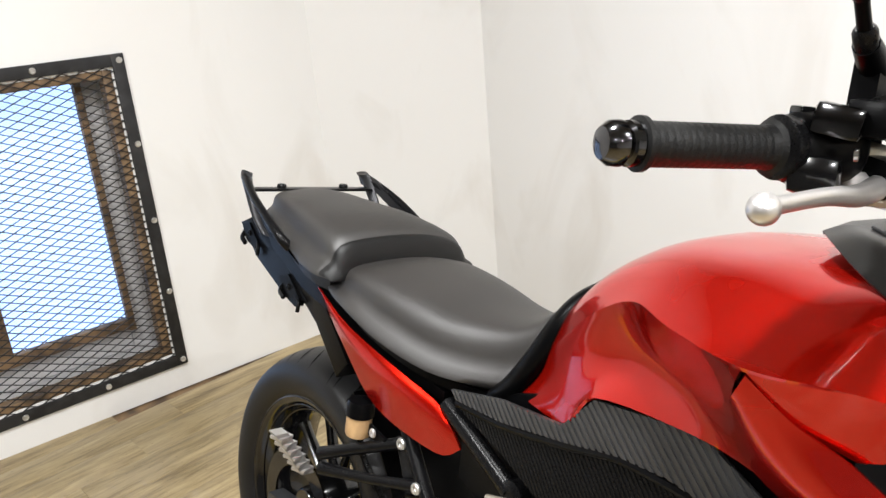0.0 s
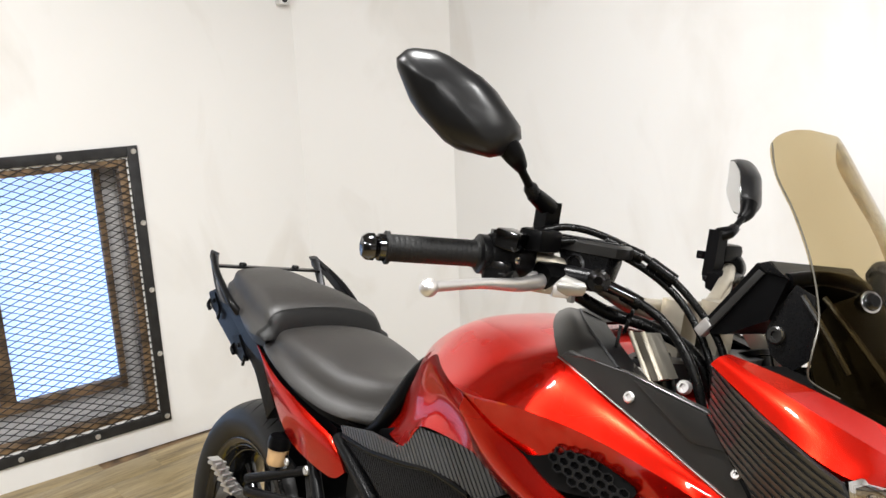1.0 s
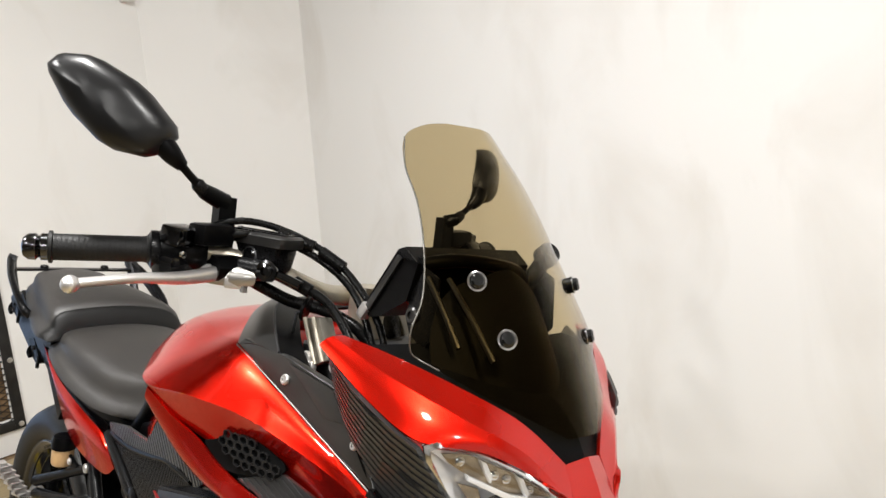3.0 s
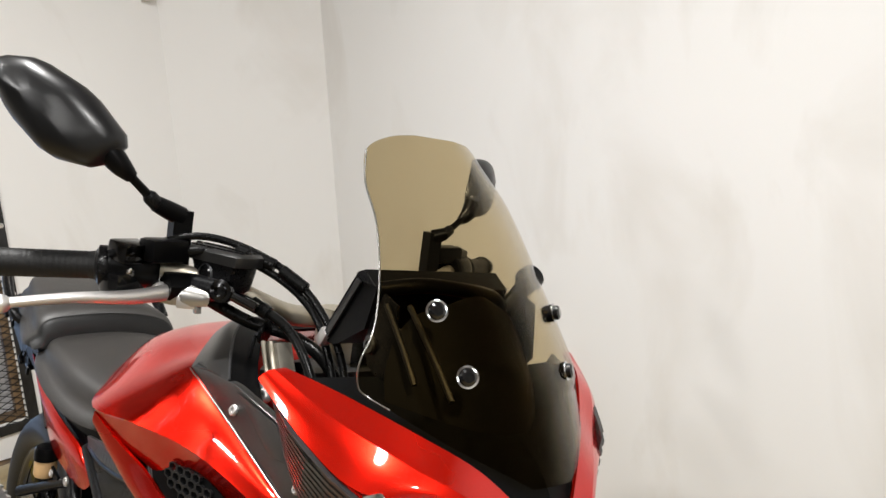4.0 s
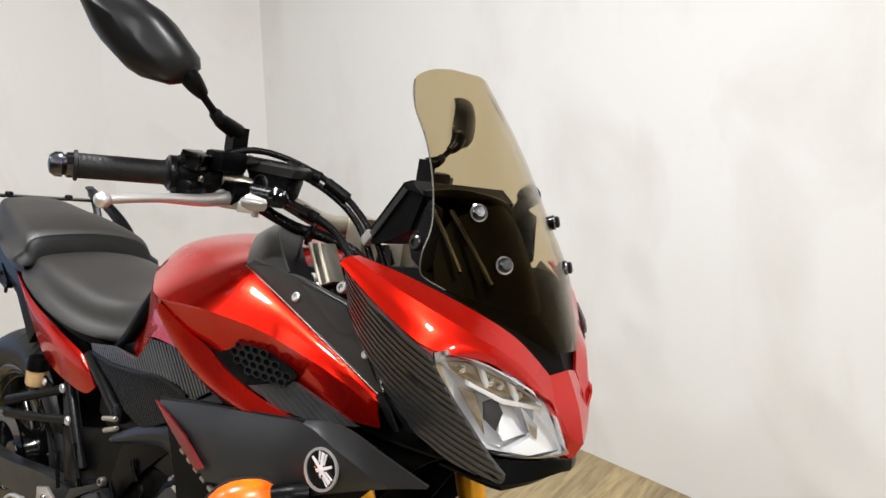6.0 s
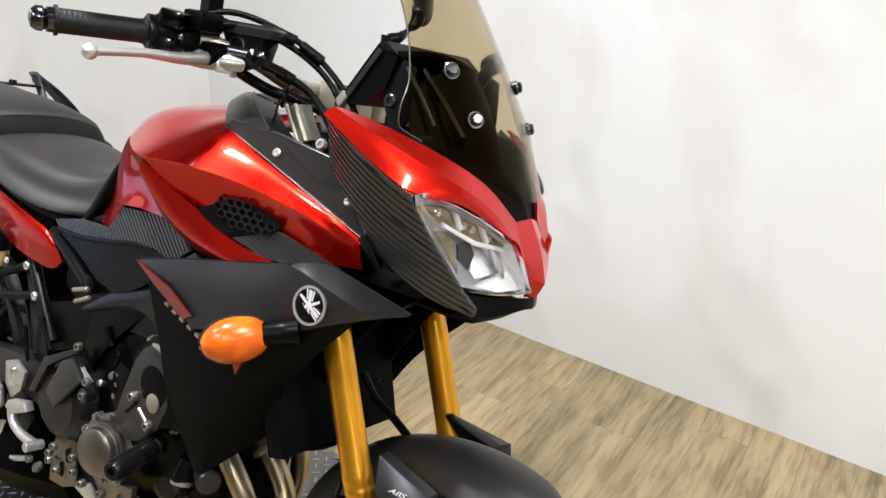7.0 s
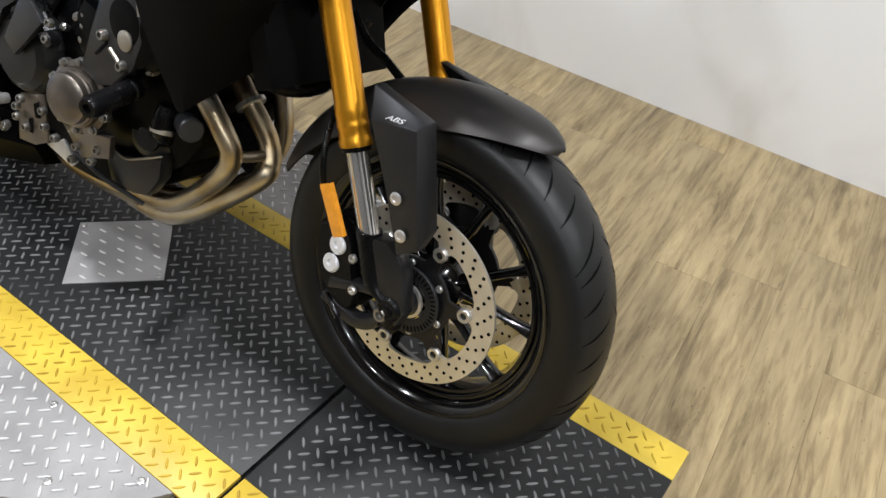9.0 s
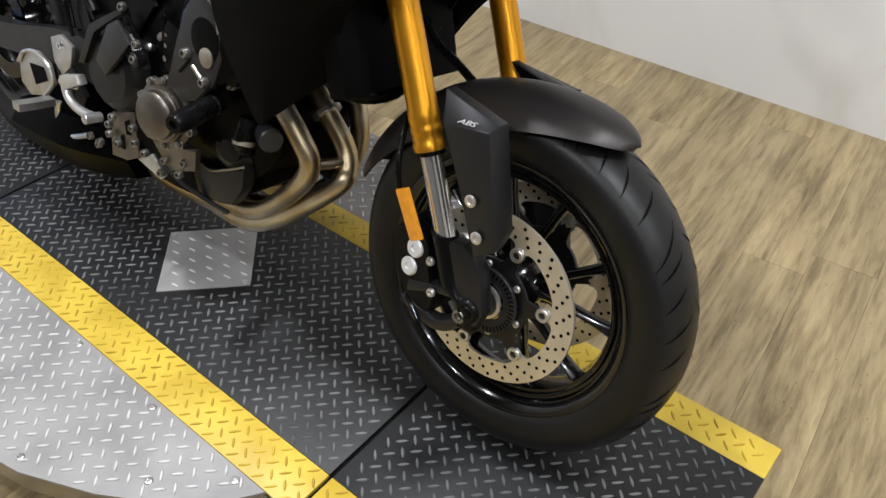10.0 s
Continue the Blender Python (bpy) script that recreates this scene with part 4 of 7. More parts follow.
def fork_guard(s):
    """Faceted guard: a pale top facet over two long faces that meet in a ridge."""
    top, up, ridge, left = (1.331, 0.124, 0.616), (1.432, 0.130, 0.597), (1.436, 0.158, 0.594), (1.353, 0.150, 0.579)
    mid_left, low_left, foot, low, low_right = (1.404, 0.153, 0.490), (1.431, 0.153, 0.432), (1.442, 0.152, 0.404), (1.476, 0.156, 0.428), (1.477, 0.136, 0.450)
    bm = bmesh.new()
    in_x, in_y = (0.025, 0.030) if s > 0 else (0.0, 0.0)  # the far guard sits closer in behind its leg
    vert = lambda p: bm.verts.new((p[0] - in_x, s * (p[1] - in_y), p[2]))
    T, U, R, L, ML, BL, F, B, BR = (vert(p) for p in (top, up, ridge, left, mid_left, low_left, foot, low, low_right))
    back = [vert((p[0], p[1] - 0.022, p[2])) for p in (top, up, low_right, low, foot, low_left, mid_left, left)]
    bm.faces.new((T, U, R, L))
    bm.faces.new((L, R, B, F, BL, ML))
    bm.faces.new((R, U, BR, B))
    front = [T, U, BR, B, F, BL, ML, L]
    for i in range(8):
        bm.faces.new((front[i], back[i], back[(i + 1) % 8], front[(i + 1) % 8]))
    bm.faces.new(back)
    bmesh.ops.bevel(bm, geom=list(bm.edges), offset=0.0022, segments=2, profile=0.6, affect="EDGES")
    # The far guard's shade is put into its colour: black instead of grey.
    g = part("fork_guard", bm, GREY if s < 0 else SATIN, fen, "angular dark grey fork guard" if s < 0 else "angular fork guard, darkened for its shaded far side")
    for x, z in ((1.426, 0.490), (1.446, 0.440)):
        bolt(g, (x - in_x, s * (0.1585 - in_y), z), (0, s, 0), 0.0095, LEVER, "bolt", 0.003)
    return g


for s in (-1, 1):
    g = fork_guard(s)
    if s < 0:
        txt = bpy.data.curves.new("lettering", "FONT")
        txt.body, txt.size, txt.extrude, txt.align_x, txt.shear = "ABS", 0.0095, 0.0004, "CENTER", 0.45
        dg = bpy.context.evaluated_depsgraph_get()
        holder = bpy.data.objects.new("lettering", txt)
        scene.collection.objects.link(holder)
        dg.update()
        me = bpy.data.meshes.new_from_object(holder.evaluated_get(dg))
        bpy.data.objects.remove(holder)
        me.materials.clear()
        me.materials.append(SILVER)
        ob = new("lettering", me)
        ob.parent = g
        edge_l, edge_r, crown = V((1.353, -0.150, 0.579)), V((1.434, -0.160, 0.592)), V((1.331, -0.124, 0.616))
        across = (edge_r - edge_l).normalized()
        nn = across.cross(crown - edge_l).normalized()
        up_ = nn.cross(across)
        ob.matrix_basis = Matrix.Translation(edge_l.lerp(edge_r, 0.50) + up_ * 0.005 + nn * 0.0012) @ Matrix((across, up_, nn)).transposed().to_4x4() @ Matrix.Diagonal((2.0, 1.0, 1.0, 1.0))
        tagged(ob, "silver ABS lettering")

# yokes and steering
st = group("steering_head", label="fork yokes and steering stem")
for z, th in ((0.80, 0.034), (1.035, 0.026)):
    x = fork_x(z)
    part("yoke", loft([[(x + 0.035, y * 0.4, z - th / 2), (x - 0.02, y * 0.6, z - th / 2), (x - 0.05, y * 0.2, z - th / 2)] for y in (0,)] and [[(x + 0.040 * math.cos(a) - 0.012, 0.155 * math.sin(a), z + dz) for a in (2 * math.pi * k / 16 for k in range(16))] for dz in (-th / 2, th / 2)], 1, 1), SATIN if z < 1 else ENGINE_GREY, st)
for s in (-1, 1):
    part("fork_cap", lathe((fork_x(1.045), s * 0.12, 1.045), AX, [(0.024, 0), (0.024, 0.008), (0.020, 0.010), (0.008, 0.010)], 24), BLACK, st)
    part("bar_riser", loft([[(fork_x(1.05) - 0.02 + dx, s * 0.045 + dy, z) for dx, dy in ((-.018, -.018), (.018, -.018), (.018, .018), (-.018, .018))] for z in (1.04, 1.075, 1.12)], 2, 2), ALU_DULL, st)
part("stem", rod((fork_x(0.78) - 0.035, 0, 0.76), (fork_x(1.06) - 0.035, 0, 1.07), 0.026, 24), SATIN, st)

def mirror(stem, elbow, top, outline, s):
    """Mirror on a jointed stalk: clamp, stalk, boot, kite-shaped shell, glass to the rear."""
    mir = group("mirror", label="black mirror on a slim stalk")
    foot = V(stem)
    part("mirror_clamp", loft([[foot + V((dx, dy, z)) for dx, dy in ((-.010, -.011), (.011, -.012), (.013, .011), (-.010, .011))] for z in (-0.02, 0.02, 0.056)], 1, 2), BLACK, mir)
    j1, j2, top = foot + V((0.002, 0, 0.048)), V(elbow), V(top)
    part("stalk", tube([j1, j1.lerp(j2, 0.5), j2], [0.0125, 0.0115, 0.010], 12), BLACK, mir)
    part("stalk", tube([j2, j2.lerp(top, 0.5), top], [0.0058, 0.0053, 0.0058], 12), BLACK, mir)
    part("stalk_nut", lathe(j2, top - j2, [(0.0085, -0.004), (0.0090, 0.0), (0.0090, 0.012), (0.0065, 0.016)], 12), SATIN, mir)
    part("stalk_boot", tube([top - V((0, s * 0.014, 0.012)), top, top + V((-0.006, s * 0.012, 0.014))], [0.008, 0.0125, 0.0145], 12), BLACK, mir)
    corners = [V(p) for p in outline]
    pts = [p.lerp(q, k) for p, q in zip(corners, corners[1:] + corners[:1]) for k in (0.16, 0.84)]
    mid = sum(pts, V()) / len(pts)
    front = V((0.62, s * 0.76, 0.12)).normalized()
    rings = [[mid + (p - mid) * k + front * off for p in pts] for k, off in ((0.985, -0.012), (1.0, -0.008), (1.01, 0.0), (0.93, 0.015), (0.66, 0.027), (0.22, 0.033))]
    part("shell", loft(rings, 1, 3), MIRROR_BLACK, mir, "satin black mirror shell", 75)
    part("glass", loft([[mid + (p - mid) * 0.93 - front * 0.0135 for p in pts], [mid + (p - mid) * 0.93 - front * 0.0105 for p in pts]], 1, 1), MIRROR_GLASS, mir, "mirror glass")


# outline of the head, for the right-hand mirror
HEAD = [(0.996, 0.305, 1.298), (0.987, 0.336, 1.264), (0.944, 0.373, 1.270), (0.903, 0.404, 1.310), (0.888, 0.429, 1.360), (0.893, 0.414, 1.378), (0.922, 0.386, 1.379), (0.966, 0.343, 1.350)]


# -- handlebar and controls: the bars are turned slightly to the left --
hb = group("handlebar", label="wide bare-metal handlebar")
BAR_PTS = [(0.893, 0.440, 1.143), (0.935, 0.340, 1.148), (0.975, 0.255, 1.152), (1.010, 0.175, 1.136), (1.030, 0.100, 1.106), (1.032, 0.045, 1.100), (1.032, 0, 1.100)]


def bar_point(s):
    return [(x, s * y, z) for x, y, z in BAR_PTS]


def turned(ob_list):
    """The far half of the bars swings back with the steering."""
    for ob in ob_list:
        ob.matrix_basis = Matrix.Translation((1.02, 0, 1.1)) @ pose(0, 0, -0.004, 1.5, 0, 6.0) @ Matrix.Translation((-1.02, 0, -1.1))


before = set(bpy.data.objects)


for s in (-1, 1):
    part("bar", tube(bar_point(s), [0.011, 0.011, 0.011, 0.012, 0.0135, 0.0145, 0.0145], 16, 6), ALU_DULL, hb, "bare aluminium handlebar tube")
    a, b = V((0.906, s * 0.418, 1.143)), V((0.951, s * 0.303, 1.149))
    d = (b - a).normalized()
    L = (b - a).length
    prof = [(0.013, -0.002), (0.0200, 0.0), (0.0200, 0.004), (0.0165, 0.005)]
    for k in range(16):
        h = 0.008 + (L - 0.022) * k / 16
        prof += [(0.0165, h), (0.0163, h + 0.0008), (0.0163, h + 0.002), (0.0165, h + 0.003)]
    prof += [(0.0172, L - 0.012), (0.0225, L - 0.008), (0.0225, L), (0.014, L + 0.001)]
    part("grip", lathe(a, d, prof, 28), GRIP, hb, "black ribbed rubber grip", 30)
    part("bar_end", lathe(a + d * 0.002, -d, [(0.012, 0), (0.0165, 0.003), (0.0165, 0.010), (0.0130, 0.013), (0.0165, 0.016), (0.0160, 0.024), (0.0115, 0.030), (0.004, 0.032)], 24), DARK_CHROME, hb, "dark chrome bar end weight")
    # switch housing
    c = V((0.966, s * 0.276, 1.151))
    rings = []
    for f, k in ((-0.030, 0.85), (-0.024, 1.0), (0.0, 1.06), (0.024, 1.0), (0.030, 0.85)):
        m = c + d * f
        u = V((0, 0, 1))
        v = d.cross(u)
        rings.append([m + (u * math.sin(t) * 0.027 + v * math.cos(t) * 0.024) * k for t in (2 * math.pi * q / 10 for q in range(10))])
    sw = part("switch_housing", loft(rings, 2, 2), BLACK, hb)
    part("switch_button", block(c + V((-0.004, 0, 0.027)) - d * 0.012, (0.02, 0.013, 0.008), (0, 0, 68 * -s), 0.002), RIM, sw)
    part("switch_button", block(c + V((-0.022, s * 0.006, 0.012)), (0.008, 0.018, 0.014), (0, 0, 68 * -s), 0.002), BADGE_RED if s < 0 else RIM, sw)
    part("switch_block", block(V((0.984, s * 0.288, 1.172)), (0.034, 0.040, 0.024), (0, 8, 20 * -s), 0.005), DARK_CHROME, sw, "glossy black switch block")
    part("clamp_block", block(V((0.994, s * 0.252, 1.176)), (0.034, 0.050, 0.028), (0, 0, 12 * -s), 0.006), BLACK, sw)
    part("screw", lathe(V((1.000, s * 0.292, 1.150)), (1, -s * 0.4, 0.1), [(0.005, 0), (0.005, 0.003), (0.003, 0.004)], 10), CHROME, sw)
    part("lower_shell", block(V((0.974, s * 0.290, 1.132)), (0.036, 0.044, 0.030), (0, 0, 20 * -s), 0.009), RIM, sw)
    part("throttle_collar", lathe(c - d * 0.040, d, [(0.020, 0), (0.0245, 0.002), (0.0245, 0.010), (0.022, 0.014)], 24), SATIN, hb)
    # mirror
    if s < 0:
        mid = sum((V(p) for p in HEAD), V()) / len(HEAD)
        near = [mid + (V(p) - mid) * 0.99 for p in HEAD]
        mirror((0.975, -0.228, 1.168), (0.981, -0.262, 1.230), (0.988, -0.310, 1.271), [(x, -y, z) for x, y, z in near], -1)
    # lever and perch
    lv = group("lever", label="bare aluminium hand lever with a ball end")
    p0, p1, p2, p3 = V((1.000, s * 0.235, 1.128)), V((1.008, s * 0.290, 1.122)), V((1.012, s * 0.355, 1.122)), V((1.010, s * 0.420, 1.116))
    part("blade", tube([p0, p1, p2, p3], [0.010, 0.0085, 0.0062, 0.0058], 12, 6), LEVER, lv)
    ball = bmesh.new()
    bmesh.ops.create_uvsphere(ball, u_segments=20, v_segments=12, radius=0.0105, matrix=Matrix.Translation(p3 + V((0, s * 0.006, -0.001))))
    part("ball_end", ball, LEVER, lv)
    part("pivot", lathe((1.000, s * 0.238, 1.116), (0, 0, 1), [(0.010, 0), (0.010, 0.020), (0.006, 0.024)], 16), ALU, lv)
    part("perch", loft([[(1.000 + dx * k, s * yy, 1.132 + dz * k) for dx, dz in ((-.024, -.012), (.010, -.016), (.020, .004), (.004, .018), (-.022, .018))] for yy, k in ((0.248, 0.85), (0.225, 1.0), (0.195, 1.0), (0.170, 0.8))], 2, 2), BLACK, lv)
    part("adjuster", block((1.010, s * 0.222, 1.118), (0.030, 0.026, 0.016), (0, 0, 30 * s), 0.003), LEVER, lv)

made = [o for o in bpy.data.objects if o not in before]
FAR = [o for o in made if o.type == "MESH" and sum((v.co.y for v in o.data.vertices), 0.0) / len(o.data.vertices) > 0.012]
turned(FAR)
far_top = V((0.950, 0.270, 1.251))
mid = sum((V(p) for p in HEAD), V()) / len(HEAD)
far_head = [V((0.889, 0.338, 1.300)) + V(((x - mid.x) * 0.86, (y - mid.y) * 0.80, (z - mid.z) * 0.88)) for x, y, z in HEAD]
mirror((0.945, 0.203, 1.160), (0.958, 0.219, 1.216), far_top, far_head, 1)

# front brake fluid box on the right, clutch perch on the left
res = group("brake_reservoir", label="black front brake fluid reservoir")
RA, RN = V((0.952, 0.305, 0)), V((-0.305, 0.952, 0))  # along and across the fluid box
rbox = lambda c, l, w, z: [tuple(V((c[0], c[1], z)) + RA * a * l + RN * b * w) for a, b in ((-1, -0.55), (-0.86, -1), (0.86, -1), (1, -0.55), (1, 0.55), (0.86, 1), (-0.86, 1), (-1, 0.55))]
RC_MID = (1.014, -0.186)
part("body", loft([rbox((1.020, -0.186), 0.020, 0.014, 1.126), rbox((1.020, -0.185), 0.032, 0.019, 1.138), rbox((1.019, -0.184), 0.037, 0.021, 1.160), rbox((1.016, -0.184), 0.040, 0.021, 1.168)], 1, 1), SATIN, res)
part("lid", loft([rbox(RC_MID, 0.054, 0.024, 1.168), rbox(RC_MID, 0.055, 0.0245, 1.171), rbox(RC_MID, 0.055, 0.0245, 1.180), rbox(RC_MID, 0.051, 0.021, 1.1835)], 1, 1), COWL_GREY, res, "flat black lid with screws")
for k in (-1, 1):
    part("lid_rib", block(V((*RC_MID, 1.184)) + RN * 0.010 * k, (0.090, 0.004, 0.003), (0, 0, 17.8), 0.001), SATIN, res)
    bolt(res, tuple(V((*RC_MID, 1.183)) + RA * 0.043 * k), (0, 0, 1), 0.0045, DARK_CHROME)
part("sight_glass", lathe((1.014, -0.203, 1.152), (0.30, -1, 0.08), [(0.0105, 0), (0.0105, 0.006), (0.0080, 0.007), (0.0075, 0.004)], 24), RIM, res)
part("sight_ring", lathe((1.014, -0.203, 1.152), (0.30, -1, 0.08), [(0.0130, 0), (0.0130, 0.005), (0.0108, 0.006), (0.0108, 0)], 24, closed=True), ENGINE_GREY, res)
part("cylinder", tube([(0.985, -0.226, 1.138), (1.015, -0.210, 1.136), (1.050, -0.192, 1.136)], [0.013, 0.014, 0.013], 16), SATIN, res)
part("banjo_bolt", lathe((1.050, -0.198, 1.138), (0.55, -0.8, 0.05), [(0.0135, 0), (0.0140, 0.002), (0.0140, 0.007), (0.0095, 0.008), (0.0095, 0.012), (0.0055, 0.013), (0.0050, 0.009)], 20), DARK_CHROME, res, "polished banjo bolt")
part("hose_fitting", rod((1.060, -0.190, 1.134), (1.088, -0.172, 1.124), 0.0065, 12, 0.001), DARK_CHROME, res)
part("perch_casting", loft([[(x + dx * k, y, z + dz * k) for dx, dz in ((-.016, -.010), (.014, -.012), (.020, .003), (.006, .012), (-.014, .010))] for x, y, z, k in ((0.972, -0.262, 1.122, 0.6), (0.990, -0.244, 1.124, 1.0), (1.010, -0.226, 1.126, 1.05), (1.028, -0.212, 1.126, 0.8))], 2, 2), CLAMP_LIGHT, res, "bare cast lever perch")
part("perch_foot", prism([(1.018, -0.222, 1.122), (1.030, -0.222, 1.123), (1.031, -0.222, 1.106), (1.025, -0.222, 1.106)], (0, 0.008, 0), bevel=0.001), CLAMP_LIGHT, res)
part("pivot_screw", lathe((0.985, -0.250, 1.134), (0, 0, 1), [(0.011, -0.016), (0.011, 0.0), (0.008, 0.003), (0.004, 0.003), (0.0035, 0.001)], 20), LEVER, res)

# cables from the bars down to the frame
loom = group("cable_loom", label="black cables and hoses at the handlebar")
for pts, r in (([(0.975, -0.285, 1.170), (1.00, -0.215, 1.196), (1.045, -0.155, 1.183), (1.10, -0.115, 1.148), (1.165, -0.10, 1.085), (1.195, -0.10, 1.00), (1.19, -0.09, 0.90)], 0.0048),
               ([(0.980, -0.275, 1.160), (1.01, -0.210, 1.180), (1.055, -0.150, 1.166), (1.11, -0.110, 1.125), (1.160, -0.105, 1.06), (1.175, -0.10, 0.98), (1.17, -0.09, 0.88)], 0.0048),
               ([(1.038, -0.185, 1.132), (1.07, -0.160, 1.122), (1.11, -0.135, 1.098), (1.155, -0.125, 1.045), (1.18, -0.12, 0.97), (1.18, -0.09, 0.86)], 0.0060),
               ([(0.99, -0.20, 1.122), (1.03, -0.150, 1.095), (1.07, -0.110, 1.085), (1.13, -0.09, 1.06), (1.17, -0.07, 0.98)], 0.0085),
               ([(0.985, 0.20, 1.130), (1.04, 0.150, 1.150), (1.10, 0.10, 1.130), (1.16, 0.08, 1.06), (1.18, 0.08, 0.92)], 0.005)):
    part("cable", tube(pts, r, 10, 6), HOSE, loom)
for a, b, r in (((1.030, -0.176, 1.186), (1.066, -0.142, 1.172), 0.0085), ((1.072, -0.136, 1.168), (1.10, -0.116, 1.150), 0.008), ((1.062, -0.166, 1.126), (1.082, -0.152, 1.116), 0.009)):
    part("cable_sleeve", rod(a, b, r, 14, 0.001), HOSE, loom)
part("cable_tie", lathe((1.058, -0.143, 1.090), (0.7, 0.5, -0.2), [(0.016, 0), (0.017, 0.001), (0.017, 0.004), (0.016, 0.005)], 16), HOSE, loom)
part("cable_tie_tail", tube([(1.06, -0.155, 1.085), (1.062, -0.160, 1.060), (1.060, -0.160, 1.045)], 0.0022, 6), HOSE, loom)

# instrument pod behind the screen
dash = group("instrument_pod", label="black instrument display behind the screen")
c = V((1.185, 0.0, 1.150))
part("case", loft([[(x, y, z) for x, z in ((1.146, 1.110), (1.160, 1.098), (1.178, 1.102), (1.226, 1.130), (1.240, 1.178), (1.216, 1.195), (1.202, 1.190))] for y in (-0.115, -0.111, 0.080, 0.085)], 1, 1), BLACK, dash)
part("case_edge", prism([(1.154, -0.1155, 1.112), (1.162, -0.1155, 1.106), (1.214, -0.1155, 1.180), (1.206, -0.1155, 1.184)], (0, -0.004, 0), bevel=0.002), COWL_GREY, dash, "satin grey side edge")
part("case_cap", prism([(1.203, -0.1155, 1.189), (1.216, -0.1155, 1.194), (1.240, -0.1155, 1.180), (1.214, -0.1155, 1.182)], (0, -0.003, 0), bevel=0.001), SATIN, dash)
part("face", block((1.172, -0.015, 1.152), (0.004, 0.18, 0.090), (0, 33, 0), 0.002), RIM, dash)
part("face_foot", block((1.150, -0.114, 1.104), (0.014, 0.014, 0.022), (0, 36, 0), 0.003), LEVER, dash, "pale corner clip")
for s in (-1, 1):
    plate = [(1.247, s * 0.110, 1.174), (1.228, s * 0.110, 1.140), (1.222, s * 0.110, 1.112), (1.232, s * 0.110, 1.092), (1.258, s * 0.110, 1.078), (1.278, s * 0.108, 1.100), (1.270, s * 0.108, 1.165)]
    part("bracket", prism(plate, (0, -s * 0.004, 0), bevel=0.001), SATIN, dash)
    bolt(dash, (1.236, s * 0.110, 1.115), (0, s, 0), 0.0105, COWL_GREY, "bolt", 0.005)
aux = [(1.240, 0.084, 1.150), (1.241, 0.100, 1.168), (1.236, 0.122, 1.184), (1.234, 0.134, 1.190)]
part("bracket_arm", tube(aux, [0.011, 0.0115, 0.012, 0.015], 14), BLACK, dash)
part("arm_cap", rod((1.236, 0.118, 1.186), (1.232, 0.140, 1.197), 0.0165, 18, 0.004), SATIN, dash)
part("dash_rim", tube([(1.236, -0.108, 1.176), (1.252, -0.06, 1.184), (1.262, 0.0, 1.180), (1.252, 0.05, 1.170), (1.236, 0.085, 1.150)], 0.009, 10), BLACK, dash)
for stay in ([(1.240, -0.105, 1.164), (1.272, -0.105, 1.130), (1.302, -0.105, 1.094)], [(1.254, -0.085, 1.165), (1.298, -0.085, 1.126), (1.339, -0.085, 1.086)]):
    part("screen_stay", tube([(x + 0.018, y - 0.008, z) for x, y, z in stay], 0.0034, 8), COVER_DARK, dash, "dull metal stay")
part("inner_panel", patch([[(xc - 0.045 - 2.7 * (u * w) ** 2 - max(0.0, u * w) * 0.14, u * w * (0.86 if u > 0 else 1.0) - 0.004, z - 0.012 * abs(u) ** 2) for u in (-1, -0.5, 0, 0.5, 1)] for z, w, xc in ((1.178, 0.040, 1.326), (1.168, 0.078, 1.334), (1.145, 0.106, 1.352), (1.10, 0.126, 1.380), (1.05, 0.122, 1.408), (0.99, 0.080, 1.440))], 4, 4), INNER_BLACK, dash, "black inner panel behind the screen")

# screen: smoked, bowed across, pinched waist
def screen_rows():
    rows = []
    for z, w, xc, c in ((1.348, 0.050, 1.216, 3.3), (1.342, 0.080, 1.221, 3.3), (1.325, 0.106, 1.233, 3.3), (1.29, 0.116, 1.256, 3.3), (1.25, 0.119, 1.284, 3.1), (1.20, 0.136, 1.318, 2.35), (1.15, 0.158, 1.350, 1.98), (1.118, 0.177, 1.372, 2.0),
                        (1.095, 0.174, 1.386, 2.6), (1.085, 0.166, 1.392, 2.95), (1.075, 0.150, 1.397, 2.9), (1.05, 0.107, 1.410, 3.0), (1.03, 0.066, 1.420, 3.0), (1.013, 0.030, 1.429, 3.0)):
        far_c = max(c, 3.2 - 5.2 * max(0.0, 1.23 - z)) if z > 1.06 else c  # the far half bows back more
        rows.append([(xc - (far_c if u > 0 else c) * (u * w) ** 2 - max(0.0, u * w) * 0.10, u * w * (1.0 - 0.30 * max(0.0, min(1.0, (z - 1.28) / 0.065)) if u > 0 else 1.0) - 0.016 * max(0.0, (z - 1.15) / 0.2), z - max(0.0, u * w) * 0.05) for u in (-1, -0.75, -0.4, 0, 0.4, 0.75, 1)])
    return rows


